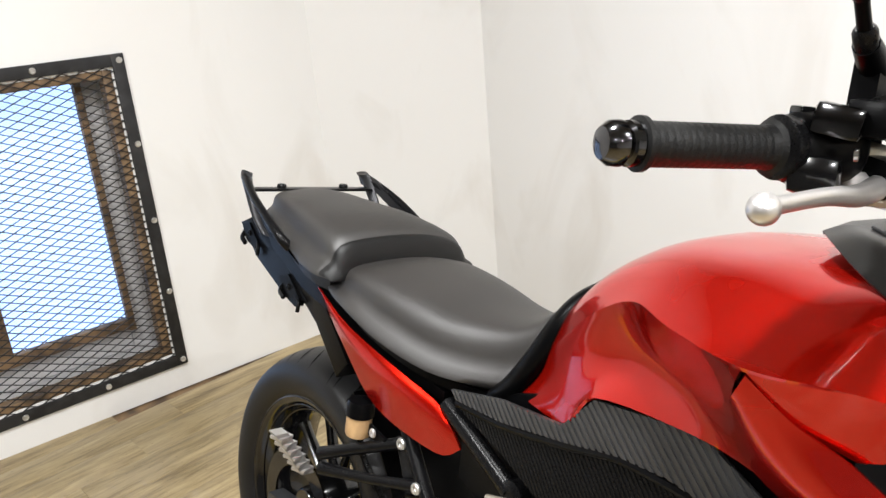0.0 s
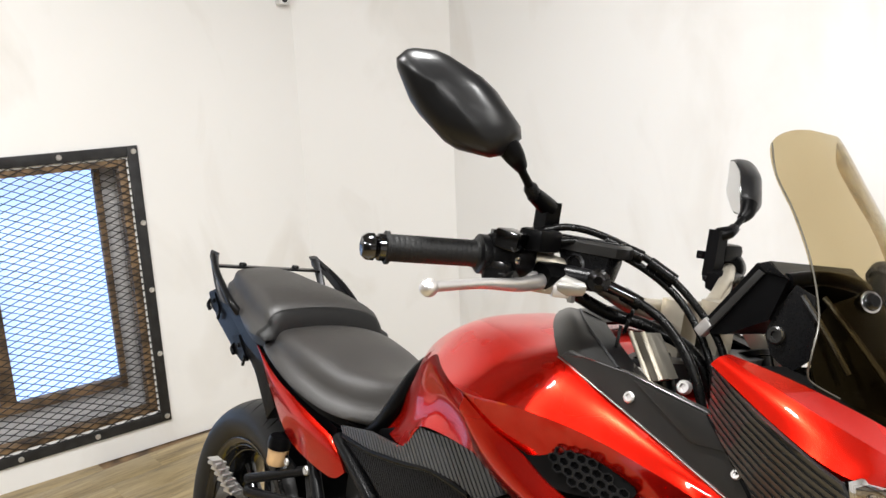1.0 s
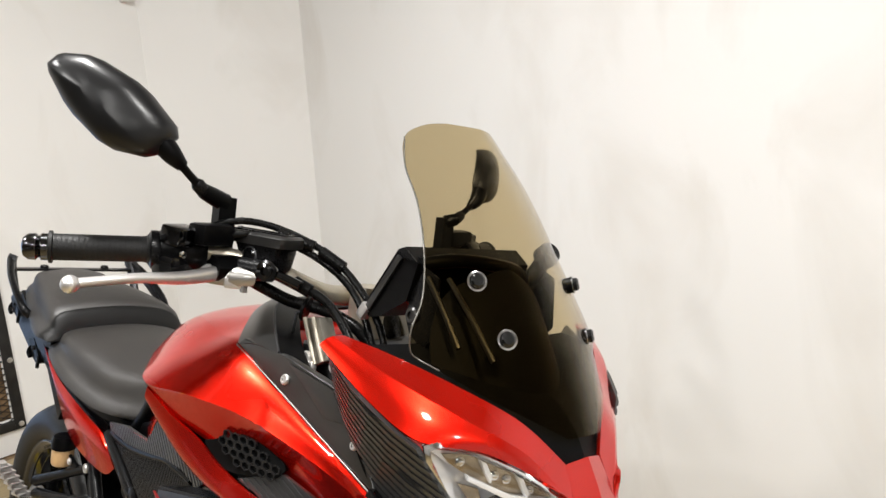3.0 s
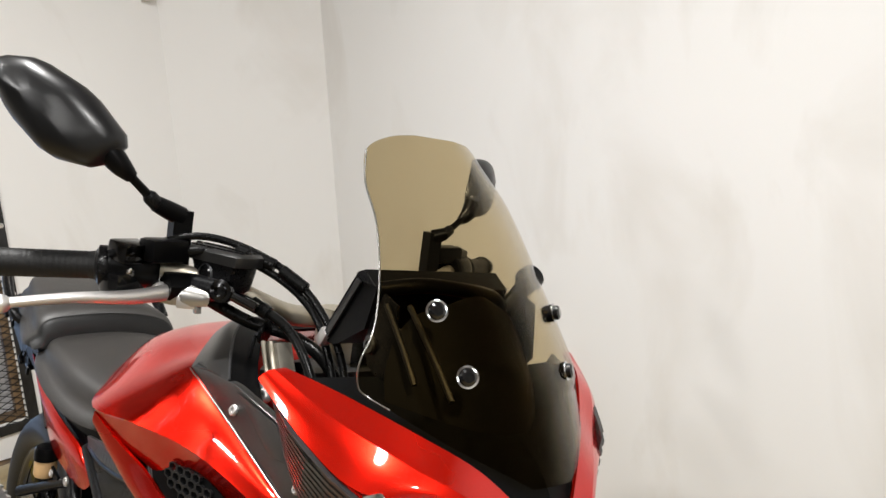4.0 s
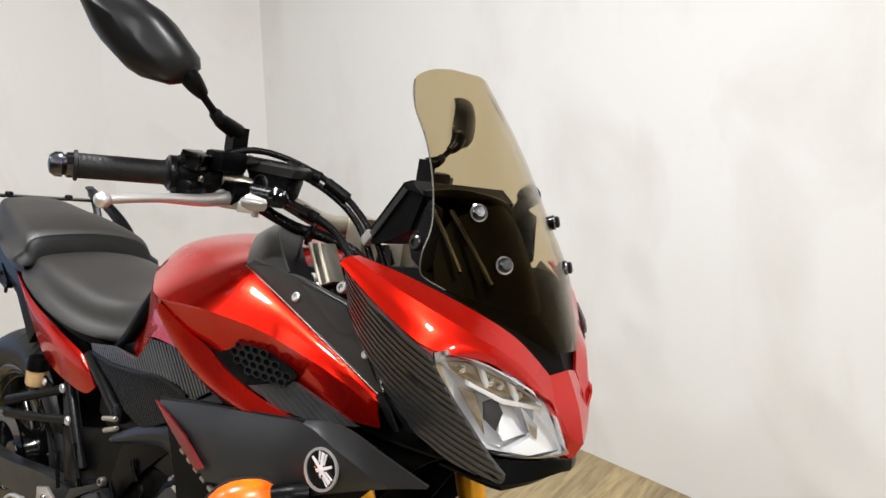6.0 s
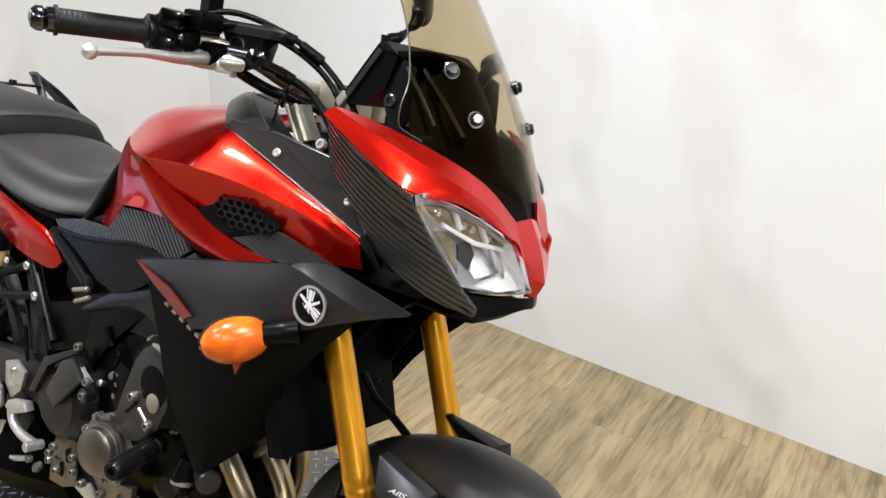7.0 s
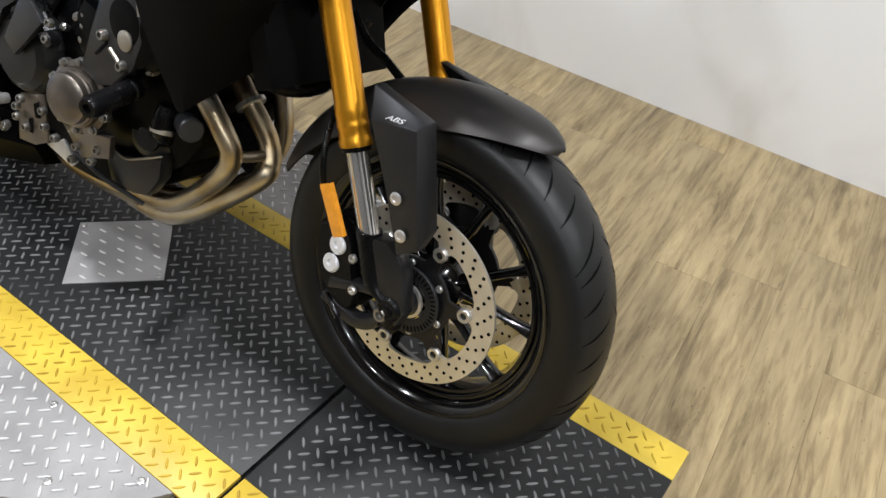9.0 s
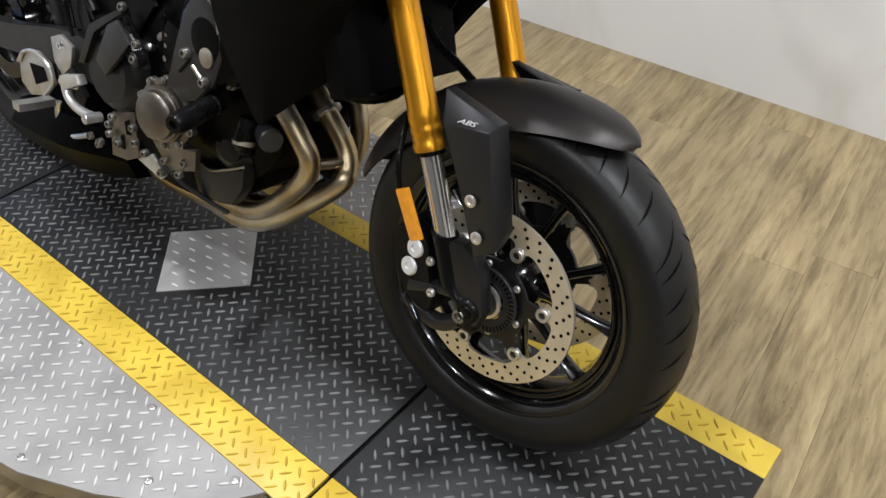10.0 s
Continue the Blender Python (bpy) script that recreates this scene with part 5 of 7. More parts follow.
scr = group("windscreen", label="smoked windscreen held by four bolts")
part("screen_panel", patch(screen_rows(), 5, 5, 0.0035, flip=-1), SMOKE, scr, "brown smoked clear plastic screen", 60)
part("screen_edge", tube([r[0] for r in screen_rows()[2:-3]], 0.0010, 8, 5), SCREEN_EDGE, scr, "pale polished rim of the screen")
for s in (-1, 1):
    for x, y, z in ((1.319, 0.096, 1.170), (1.362, 0.082, 1.112)):
        x, z = (x - 0.012, z - 0.007) if s > 0 else (x, z)
        n = V((0.80, s * 0.50, 0.30))
        part("screen_bolt", lathe((x, s * y, z), n, [(0.0100, -0.010), (0.0100, -0.002), (0.0108, 0), (0.0108, 0.003), (0.0085, 0.004), (0.0085, 0.008), (0.006, 0.010)], 24), RIM, scr)
        part("bolt_washer", lathe(V((x, s * y, z)) + n.normalized() * 0.002, n, [(0.0116, 0), (0.0116, 0.0012), (0.0098, 0.0016)], 28), CHROME, scr)

# -- tank, seat, tail --
def side(pts, s):
    """Points for one flank; the front of the far flank stands slightly further back and lower."""
    f = lambda x: 0.09 * min(max((x - 0.9) / 0.3, 0.0), 1.0) + 0.15 * min(max((x - 1.3) / 0.08, 0.0), 1.0) if s > 0 else 0.0
    return [(x - f(x) * y, s * y, z - 0.5 * f(x) * y) for x, y, z in pts]


tank = group("fuel_tank", label="glossy red fuel tank with side scoops")
TOP = [[(0.580, 0, 0.918), (0.585, 0.060, 0.908), (0.59, 0.090, 0.888), (0.595, 0.112, 0.852)],
       [(0.668, 0, 0.985), (0.668, 0.080, 0.980), (0.676, 0.136, 0.962), (0.690, 0.165, 0.930)],
       [(0.76, 0, 1.035), (0.76, 0.090, 1.030), (0.775, 0.166, 1.014), (0.775, 0.208, 0.974)],
       [(0.86, 0, 1.050), (0.87, 0.100, 1.046), (0.868, 0.196, 1.030), (0.852, 0.256, 0.974)],
       [(0.95, 0, 1.056), (0.95, 0.110, 1.050), (0.952, 0.212, 1.030), (0.952, 0.304, 0.976)],
       [(1.02, 0, 1.054), (1.02, 0.110, 1.050), (1.022, 0.212, 1.036), (1.03, 0.282, 0.978)],
       [(1.10, 0, 1.015), (1.095, 0.110, 1.015), (1.100, 0.204, 1.008), (1.109, 0.245, 0.968)],
       [(1.16, 0, 0.97), (1.16, 0.110, 0.97), (1.182, 0.202, 0.980), (1.205, 0.226, 0.951)],
       [(1.22, 0, 0.93), (1.22, 0.100, 0.93), (1.250, 0.200, 0.956), (1.265, 0.212, 0.934)],
       [(1.27, 0, 0.91), (1.27, 0.100, 0.91), (1.300, 0.198, 0.938), (1.302, 0.203, 0.918)]]
for s in (-1, 1):
    part("tank_shell", patch([side(r, s) for r in TOP], 5, 5, 0.004, flip=-s), RED, tank, "", 32)
    ridge = [(0.595, 0.112, 0.852), (0.690, 0.165, 0.930), (0.775, 0.208, 0.974), (0.852, 0.256, 0.974), (0.952, 0.304, 0.976)]
    mid = [(0.578, 0.107, 0.812), (0.67, 0.150, 0.862), (0.755, 0.166, 0.898), (0.848, 0.198, 0.908), (0.928, 0.262, 0.930)]
    low = [(0.550, 0.112, 0.772), (0.672, 0.164, 0.790), (0.720, 0.175, 0.842), (0.86, 0.196, 0.858), (0.950, 0.236, 0.866)]
    part("knee_panel", patch([side(ridge, s), side(mid, s), side(low, s)], 5, 5, 0.004, flip=-s), RED, tank, "", 32)
    # hollow under the crease, and the scoop's lower lip
    c0 = [(0.952, 0.304, 0.976), (1.03, 0.282, 0.978), (1.109, 0.245, 0.968), (1.205, 0.226, 0.951), (1.265, 0.212, 0.934), (1.302, 0.203, 0.918)]
    c1 = [(0.968, 0.290, 0.956), (1.035, 0.266, 0.952), (1.10, 0.238, 0.946), (1.19, 0.214, 0.925), (1.26, 0.206, 0.912), (1.303, 0.200, 0.905)]
    c2 = [(0.985, 0.276, 0.935), (1.030, 0.254, 0.918), (1.09, 0.232, 0.900), (1.175, 0.210, 0.890), (1.255, 0.200, 0.890), (1.303, 0.196, 0.896)]
    part("scoop_hollow", patch([side(c0, s), side(c1, s), side(c2, s)], 5, 5, 0.003, flip=-s), RED, tank, "", 32)
    l0 = [(0.955, 0.302, 0.970), (0.990, 0.280, 0.938), (1.030, 0.264, 0.918), (1.072, 0.252, 0.894), (1.140, 0.238, 0.876), (1.238, 0.205, 0.860)]
    l1 = [(0.945, 0.298, 0.950), (0.968, 0.280, 0.912), (1.005, 0.268, 0.884), (1.062, 0.256, 0.864), (1.138, 0.240, 0.852), (1.239, 0.206, 0.854)]
    l2 = [(0.925, 0.268, 0.925), (0.938, 0.248, 0.882), (0.982, 0.234, 0.850), (1.055, 0.230, 0.838), (1.135, 0.222, 0.836), (1.240, 0.198, 0.848)]
    part("scoop_lip", patch([side(l0, s), side(l1, s), side(l2, s)], 5, 5, 0.004, flip=-s), RED, tank, "", 40)
    # honeycomb insert with its slanted trim
    e0 = [(1.036, 0.252, 0.930), (1.066, 0.246, 0.941), (1.115, 0.234, 0.941), (1.166, 0.224, 0.928)]
    e1 = [(1.030, 0.254, 0.916), (1.066, 0.247, 0.918), (1.115, 0.235, 0.920), (1.170, 0.224, 0.920)]
    e2 = [(1.042, 0.254, 0.900), (1.075, 0.247, 0.892), (1.115, 0.238, 0.897), (1.160, 0.228, 0.908)]
    part("vent_backing", patch([side(e0, s), side(e1, s), side(e2, s)], 5, 5, 0.002, flip=-s), GROOVE, tank, "dark scoop vent")
    bm = bmesh.new()
    nrm = V((0.22, s, 0.1)).normalized()
    rx, rz = 0.0080, 0.0066
    for i in range(-1, 12):
        for j in range(-4, 5):
            cx, cz = (i + 0.5 * (j % 2)) * rx * 1.732, j * rz * 1.5
            du, dv = (cx - 0.077) / 0.052, (cz - 0.004 + 0.16 * (cx - 0.068)) / 0.0195
            if du * du + dv * dv > 1.0:
                continue
            m = V((1.034 + cx, s * (0.2575 - 0.233 * cx), 0.918 + cz)) + nrm * 0.002
            corner = lambda k, w: m + V((math.cos(k) * rx, -s * 0.233 * rx * math.cos(k), math.sin(k) * rz)) * w
            turns = [math.pi / 6 + math.pi / 3 * k for k in range(6)]
            a_ = [bm.verts.new(corner(k, 1.0)) for k in turns]
            b_ = [bm.verts.new(corner(k, 0.74)) for k in turns]
            c_ = [bm.verts.new(corner(k, 0.62) - nrm * 0.007) for k in turns]
            for k in range(6):
                bm.faces.new((a_[k], a_[(k + 1) % 6], b_[(k + 1) % 6], b_[k]))
                bm.faces.new((b_[k], b_[(k + 1) % 6], c_[(k + 1) % 6], c_[k]))
    bmesh.ops.remove_doubles(bm, verts=bm.verts, dist=0.0007)
    part("honeycomb_insert", bm, COVER_DARK, tank, "black honeycomb vent insert", 20)
    slope = lambda x, z: 0.2405 - 0.26 * (x - 1.10) + 0.06 * (0.90 - z)
    part("scoop_trim", ribbed_plate([(1.098, 0.888), (1.168, 0.914), (1.205, 0.904), (1.270, 0.886), (1.215, 0.872), (1.150, 0.872)], slope, s, (1, -0.55), 0.0075, 0.0012, 0.6, 0.003), CARBON, tank, "ribbed black trim", 25)
# filler panel round the tank front
cowl = group("tank_cowl", label="black plastic cowl ahead of the tank")
for s in (-1, 1):
    blade = [(1.019, 0.214, 1.037), (1.123, 0.209, 1.002), (1.219, 0.206, 0.969), (1.305, 0.204, 0.940), (1.309, 0.204, 0.946), (1.294, 0.204, 0.966), (1.258, 0.204, 1.000), (1.228, 0.204, 1.032), (1.123, 0.206, 1.043), (1.032, 0.212, 1.047)]
    part("side_cowl", prism(side(blade, s), (0, -s * 0.010, 0), bevel=0.0022), COWL_GREY, cowl, "black blade-shaped cowl", 28)
    face = [(1.130, 0.2065, 1.038), (1.226, 0.206, 1.029), (1.256, 0.206, 0.999), (1.215, 0.207, 0.994)]
    part("cowl_face", prism(side(face, s), (0, s * 0.0012, s * 0.0), bevel=0.0008), COWL_GREY, cowl)
    part("cowl_edge", tube(side([(1.019, 0.215, 1.036), (1.123, 0.2105, 1.001), (1.219, 0.2075, 0.968), (1.305, 0.2055, 0.939)], s), 0.0010, 8, 6), BOLT, cowl, "thin pale edge line")
    bolt(cowl, side([(1.129, 0.208, 1.017)], s)[0], (0.1, s, 0.3), 0.0068, LEVER)
    bolt(cowl, side([(1.270, 0.2045, 0.980)], s)[0], (0.1, s, 0.3), 0.0055, LEVER)
    g0 = [(1.019, 0.214, 1.038), (0.978, 0.182, 1.050), (0.936, 0.142, 1.064), (0.905, 0.100, 1.070)]
    g1 = [(1.060, 0.211, 1.045), (1.016, 0.183, 1.062), (0.966, 0.146, 1.076), (0.928, 0.105, 1.080)]
    g2 = [(1.105, 0.205, 1.044), (1.055, 0.181, 1.060), (1.000, 0.150, 1.075), (0.955, 0.112, 1.082)]
    g3 = [(1.150, 0.185, 1.030), (1.095, 0.165, 1.048), (1.040, 0.135, 1.064), (0.995, 0.105, 1.074)]
    part("top_cowl", patch([side(r, s) for r in (g0, g1, g2)], 5, 4, 0.004), COWL_GREY, cowl, "smoky grey-black cowl", 30)
    part("inner_cowl", patch([side(r, s) for r in (g2, g3)], 5, 4, 0.004), BLACK, cowl)
    part("cowl_seam", tube(side([(x, y + 0.001, z + 0.001) for x, y, z in g2], s), 0.0016, 8), GREY, cowl)
    part("cowl_bridge", patch([side([(0.905, 0.100, 1.070), (0.955, 0.112, 1.082), (0.995, 0.105, 1.074)], s), [(0.890, 0.0, 1.074), (0.945, 0.0, 1.086), (0.995, 0.0, 1.076)]], 4, 4, 0.004), BLACK, cowl)
    clamp = part("yoke_end", prism(side([(1.064, 0.148, 1.078), (1.100, 0.148, 1.085), (1.142, 0.158, 1.040), (1.112, 0.158, 1.026)], s), (0, -s * 0.022, 0), bevel=0.004), CLAMP_CAST, cowl, "bare cast clamp")
    for k in (0.22, 0.72):
        p0, p1 = V((1.064, 0.150, 1.078)).lerp(V((1.100, 0.150, 1.085)), k), V((1.112, 0.160, 1.026)).lerp(V((1.142, 0.160, 1.040)), k)
        part("clamp_rib", tube(side([tuple(p0), tuple(p1)], s), 0.003, 8), ALU_DULL, clamp)
    for x, y, z in ((1.112, 0.160, 1.024), (1.168, 0.162, 1.038), (1.100, 0.158, 1.034)):
        bolt(cowl, (x, s * y, z), (0.2, s, 0.2), 0.0085, LEVER, "bolt", 0.008)

seat = group("rider_seat", label="black vinyl rider seat dipping to the tank")


def seat_ring(x, w, z_top, z_low, far=1.0):
    """One section of a cushion; far: how much of its width the far side keeps."""
    return [(x, -w, z_low), (x, -w * 1.0, z_low + (z_top - z_low) * 0.38), (x, -w * 0.90, z_low + (z_top - z_low) * 0.80), (x, -w * 0.52, z_top - 0.003), (x, 0, z_top),
            (x, w * far * 0.42, z_top - 0.006), (x, w * far * 0.74, z_low + (z_top - z_low) * 0.70), (x, w * far * 0.87, z_low + (z_top - z_low) * 0.30), (x, w * far * 0.87, z_low)]


part("cushion", loft([seat_ring(0.100, 0.120, 0.846, 0.818), seat_ring(0.125, 0.138, 0.864, 0.812), seat_ring(0.20, 0.154, 0.877, 0.800), seat_ring(0.30, 0.155, 0.868, 0.775),
                      seat_ring(0.40, 0.138, 0.852, 0.756), seat_ring(0.48, 0.108, 0.855, 0.755), seat_ring(0.535, 0.090, 0.880, 0.770), seat_ring(0.585, 0.072, 0.930, 0.82), seat_ring(0.60, 0.060, 0.945, 0.86)], 4, 4), VINYL, seat, "", 70)
part("seat_base", loft([[(x, -w, z), (x, -w, z - 0.016), (x, w, z - 0.016), (x, w, z)] for x, w, z in ((0.10, 0.125, 0.815), (0.20, 0.153, 0.800), (0.30, 0.155, 0.776), (0.40, 0.138, 0.757), (0.50, 0.108, 0.755), (0.56, 0.09, 0.79))], 1, 3), BLACK, seat)
# black strip between the seat nose and the tank
for s in (-1, 1):
    part("seat_edge", tube(side([(0.500, 0.106, 0.748), (0.535, 0.106, 0.780), (0.570, 0.102, 0.835), (0.592, 0.088, 0.885), (0.605, 0.060, 0.915), (0.61, 0.0, 0.928)], s), [0.016, 0.018, 0.018, 0.018, 0.018, 0.018], 10), BLACK, seat)
pill = group("passenger_seat", label="black vinyl passenger seat, raised behind")
part("cushion", loft([seat_ring(-0.205, 0.085, 0.932, 0.895), seat_ring(-0.19, 0.102, 0.944, 0.890, 0.92), seat_ring(-0.12, 0.124, 0.948, 0.880, 0.72), seat_ring(-0.03, 0.140, 0.945, 0.858, 0.70),
                      seat_ring(0.05, 0.154, 0.940, 0.842, 0.86), seat_ring(0.112, 0.161, 0.926, 0.838), seat_ring(0.136, 0.157, 0.908, 0.838), seat_ring(0.147, 0.150, 0.872, 0.838)], 4, 4), VINYL, pill, "", 70)
# Band and skirt carry the shade below the cushion edge in their colour.
part("front_band", loft([seat_ring(0.128, 0.1595, 0.9125, 0.840), seat_ring(0.141, 0.1570, 0.905, 0.840), seat_ring(0.150, 0.1530, 0.880, 0.838), seat_ring(0.154, 0.1500, 0.850, 0.838)], 4, 4), VINYL_SHADED, pill, "front band, vinyl darkened for shade", 50)
part("skirt", loft([[(x, -w, z), (x, -w * 0.97, z - 0.03), (x, w * 0.97, z - 0.03), (x, w, z)] for x, w, z in ((-0.20, 0.100, 0.895), (-0.03, 0.143, 0.862), (0.06, 0.156, 0.845), (0.12, 0.154, 0.842))], 1, 3), VINYL_SHADED, pill)

tail = group("tail_section", label="red and black tail with grab rails")
for s in (-1, 1):
    u = [(0.080, 0.150, 0.813), (0.183, 0.156, 0.774), (0.305, 0.154, 0.746), (0.408, 0.142, 0.719), (0.424, 0.138, 0.706)]
    m = [(0.089, 0.153, 0.808), (0.200, 0.162, 0.755), (0.315, 0.162, 0.722), (0.419, 0.148, 0.695), (0.451, 0.140, 0.689)]
    l = [(0.086, 0.148, 0.801), (0.175, 0.150, 0.728), (0.273, 0.146, 0.656), (0.416, 0.136, 0.635), (0.468, 0.134, 0.661)]
    part("tail_panel", patch([side(u, s), side(m, s), side(l, s)], 5, 5, 0.004, flip=-s), RED, tail, "glossy red tail panel", 32)
    # sub-frame side strip under the seats
    part("side_strip", prism(side([(-0.19, 0.128, 0.886), (0.04, 0.150, 0.822), (0.20, 0.158, 0.785), (0.42, 0.132, 0.732), (0.42, 0.132, 0.715), (0.20, 0.152, 0.762), (0.02, 0.146, 0.792), (-0.21, 0.122, 0.862)], s), (0, -s * 0.02, 0)), BLACK, tail)
    # strip with the luggage hooks, and the undertray behind it
    hook_strip = [(-0.270, 0.130, 0.861), (-0.224, 0.130, 0.880), (-0.154, 0.130, 0.865), (0.100, 0.130, 0.822), (0.055, 0.130, 0.800), (0.023, 0.130, 0.760), (-0.076, 0.130, 0.754), (-0.192, 0.130, 0.802)]
    part("hook_strip", prism(side(hook_strip, s), (0, -s * 0.020, 0), bevel=0.003), BLACK, tail)
    part("undertray", prism(side([(-0.24, 0.115, 0.880), (-0.05, 0.140, 0.815), (0.08, 0.142, 0.790), (0.16, 0.130, 0.690), (0.12, 0.125, 0.650), (0.03, 0.125, 0.745), (-0.10, 0.120, 0.785), (-0.26, 0.105, 0.855)], s), (0, -s * 0.06, 0), bevel=0.003), BLACK, tail)
    for x, z, k in ((-0.225, 0.850, 1.0), (-0.055, 0.778, 1.15)):
        hook = part("luggage_hook", loft([[(x + dx * k, s * (0.116 + 0.018 * t), z + dz * k) for dx, dz in ((-.030, .010), (.000, .018), (.040, -.014), (.028, -.030), (-.008, -.020))] for t in (0, 0.5, 1.0)], 1, 2), BLACK, tail)
        part("hook_tip", tube(side([(x - 0.020, 0.130, z - 0.002), (x - 0.020, 0.137, z - 0.016), (x - 0.006, 0.137, z - 0.026)], s), 0.005, 8), BLACK, hook)
        part("hook_tip", tube(side([(x + 0.034, 0.130, z - 0.016), (x + 0.048, 0.136, z - 0.026), (x + 0.046, 0.136, z - 0.040)], s), 0.004, 8), SATIN, hook)
        bolt(tail, (x + 0.006, s * 0.134, z - 0.002), (0, s, 0), 0.006, SATIN)
    # grab rail
    rail = part("grab_rail", loft([[(x - w, s * y, z), (x, s * (y + 0.010), z + 0.004), (x + w, s * y, z), (x, s * (y - 0.010), z - 0.004)] for x, y, z, w in
                                   ((-0.232, 0.140, 0.972, 0.020), (-0.222, 0.146, 0.960, 0.022), (-0.196, 0.148, 0.925, 0.015), (-0.168, 0.147, 0.888, 0.015), (-0.135, 0.144, 0.860, 0.018))], 3, 4), GREY, tail, "cast grey grab rail")
    if s > 0:
        plate = [(-0.250, 0.150, 0.962), (-0.205, 0.152, 0.967), (-0.190, 0.155, 0.962), (-0.130, 0.172, 0.926), (-0.062, 0.190, 0.884), (-0.030, 0.188, 0.864), (-0.046, 0.186, 0.858), (-0.092, 0.180, 0.874), (-0.142, 0.168, 0.908), (-0.203, 0.150, 0.948), (-0.235, 0.148, 0.946)]
        part("rail_plate", prism(plate, (0, -0.007, 0), bevel=0.0015), GREY, tail, "flat cast grab rail")
    part("rail_arm", tube(side([(-0.222, 0.148, 0.962), (-0.15, 0.166, 0.935), (-0.08, 0.172, 0.905), (-0.03, 0.170, 0.878), (-0.02, 0.155, 0.860)], s), [0.010, 0.008, 0.008, 0.009, 0.010], 10), SATIN, tail)
part("rail_bridge", block((-0.205, 0, 0.940), (0.030, 0.285, 0.006), bevel=0.002), SATIN, tail)
for y in (-0.075, 0.075):
    bolt(tail, (-0.205, y, 0.943), (0, 0, 1), 0.010, SATIN, "bolt", 0.008)
part("tail_body", loft([[(x, -w, z - h), (x, -w, z), (x, w, z), (x, w, z - h)] for x, w, z, h in ((-0.26, 0.07, 0.885, 0.04), (-0.10, 0.105, 0.855, 0.07), (0.10, 0.125, 0.805, 0.10), (0.30, 0.115, 0.745, 0.08), (0.44, 0.10, 0.72, 0.08))], 1, 3), BLACK, tail)
part("rear_hugger", patch([[(RC[0] + 0.345 * math.cos(a), y, RC[1] + 0.345 * math.sin(a)) for y in (-0.095, -0.05, 0, 0.05, 0.095)] for a in (radians(d) for d in (5, 25, 45, 62))], 3, 4, 0.003), BLACK, tail)

# ribbed side covers under the tank
for s in (-1, 1):
    cover = group("side_cover", label="ribbed black side cover under the tank")
    flank = lambda x, z: 0.136 + (x - 0.438) * 0.100 + 0.006 * math.sin(min(max((x - 0.44) / 0.45, 0.0), 1.0) * math.pi)
    upper = [(0.440, 0.745), (0.558, 0.775), (0.672, 0.788), (0.718, 0.838), (0.859, 0.856), (0.938, 0.820), (0.885, 0.786), (0.830, 0.793), (0.765, 0.788), (0.676, 0.768), (0.562, 0.745), (0.455, 0.734)]
    part("upper_cover", ribbed_plate(upper, flank, s, (1, -0.95), 0.0092, 0.0022, 0.55), CARBON, cover, "straight-ribbed black panel", 25)
    lower = [(0.462, 0.722), (0.562, 0.736), (0.676, 0.760), (0.765, 0.780), (0.835, 0.784), (0.880, 0.776), (0.800, 0.715), (0.715, 0.672), (0.640, 0.676), (0.568, 0.700)]
    part("lower_cover", ribbed_plate(lower, lambda x, z: flank(x, z) - 0.003, s, (1, -1.15), 0.0066, 0.0012, 0.55), SATIN, cover, "finely ribbed black panel", 25)
    part("cover_seam", tube(side([(0.455, flank(0.455, 0) - 0.002, 0.729), (0.562, flank(0.562, 0) - 0.002, 0.740), (0.676, flank(0.676, 0) - 0.002, 0.763), (0.765, flank(0.765, 0) - 0.002, 0.784), (0.86, flank(0.86, 0) - 0.002, 0.785)], s), 0.0055, 8), BLACK, cover)
    front = [(0.835, 0.783), (0.888, 0.784), (0.945, 0.818), (0.990, 0.800), (0.990, 0.740), (0.880, 0.715)]
    part("front_cover", ribbed_plate(front, lambda x, z: flank(x, z) - 0.004, s, (1, -0.95), 0.3, 0.001, 0.99), COWL_GREY, cover, "smooth grey front of the cover", 25)

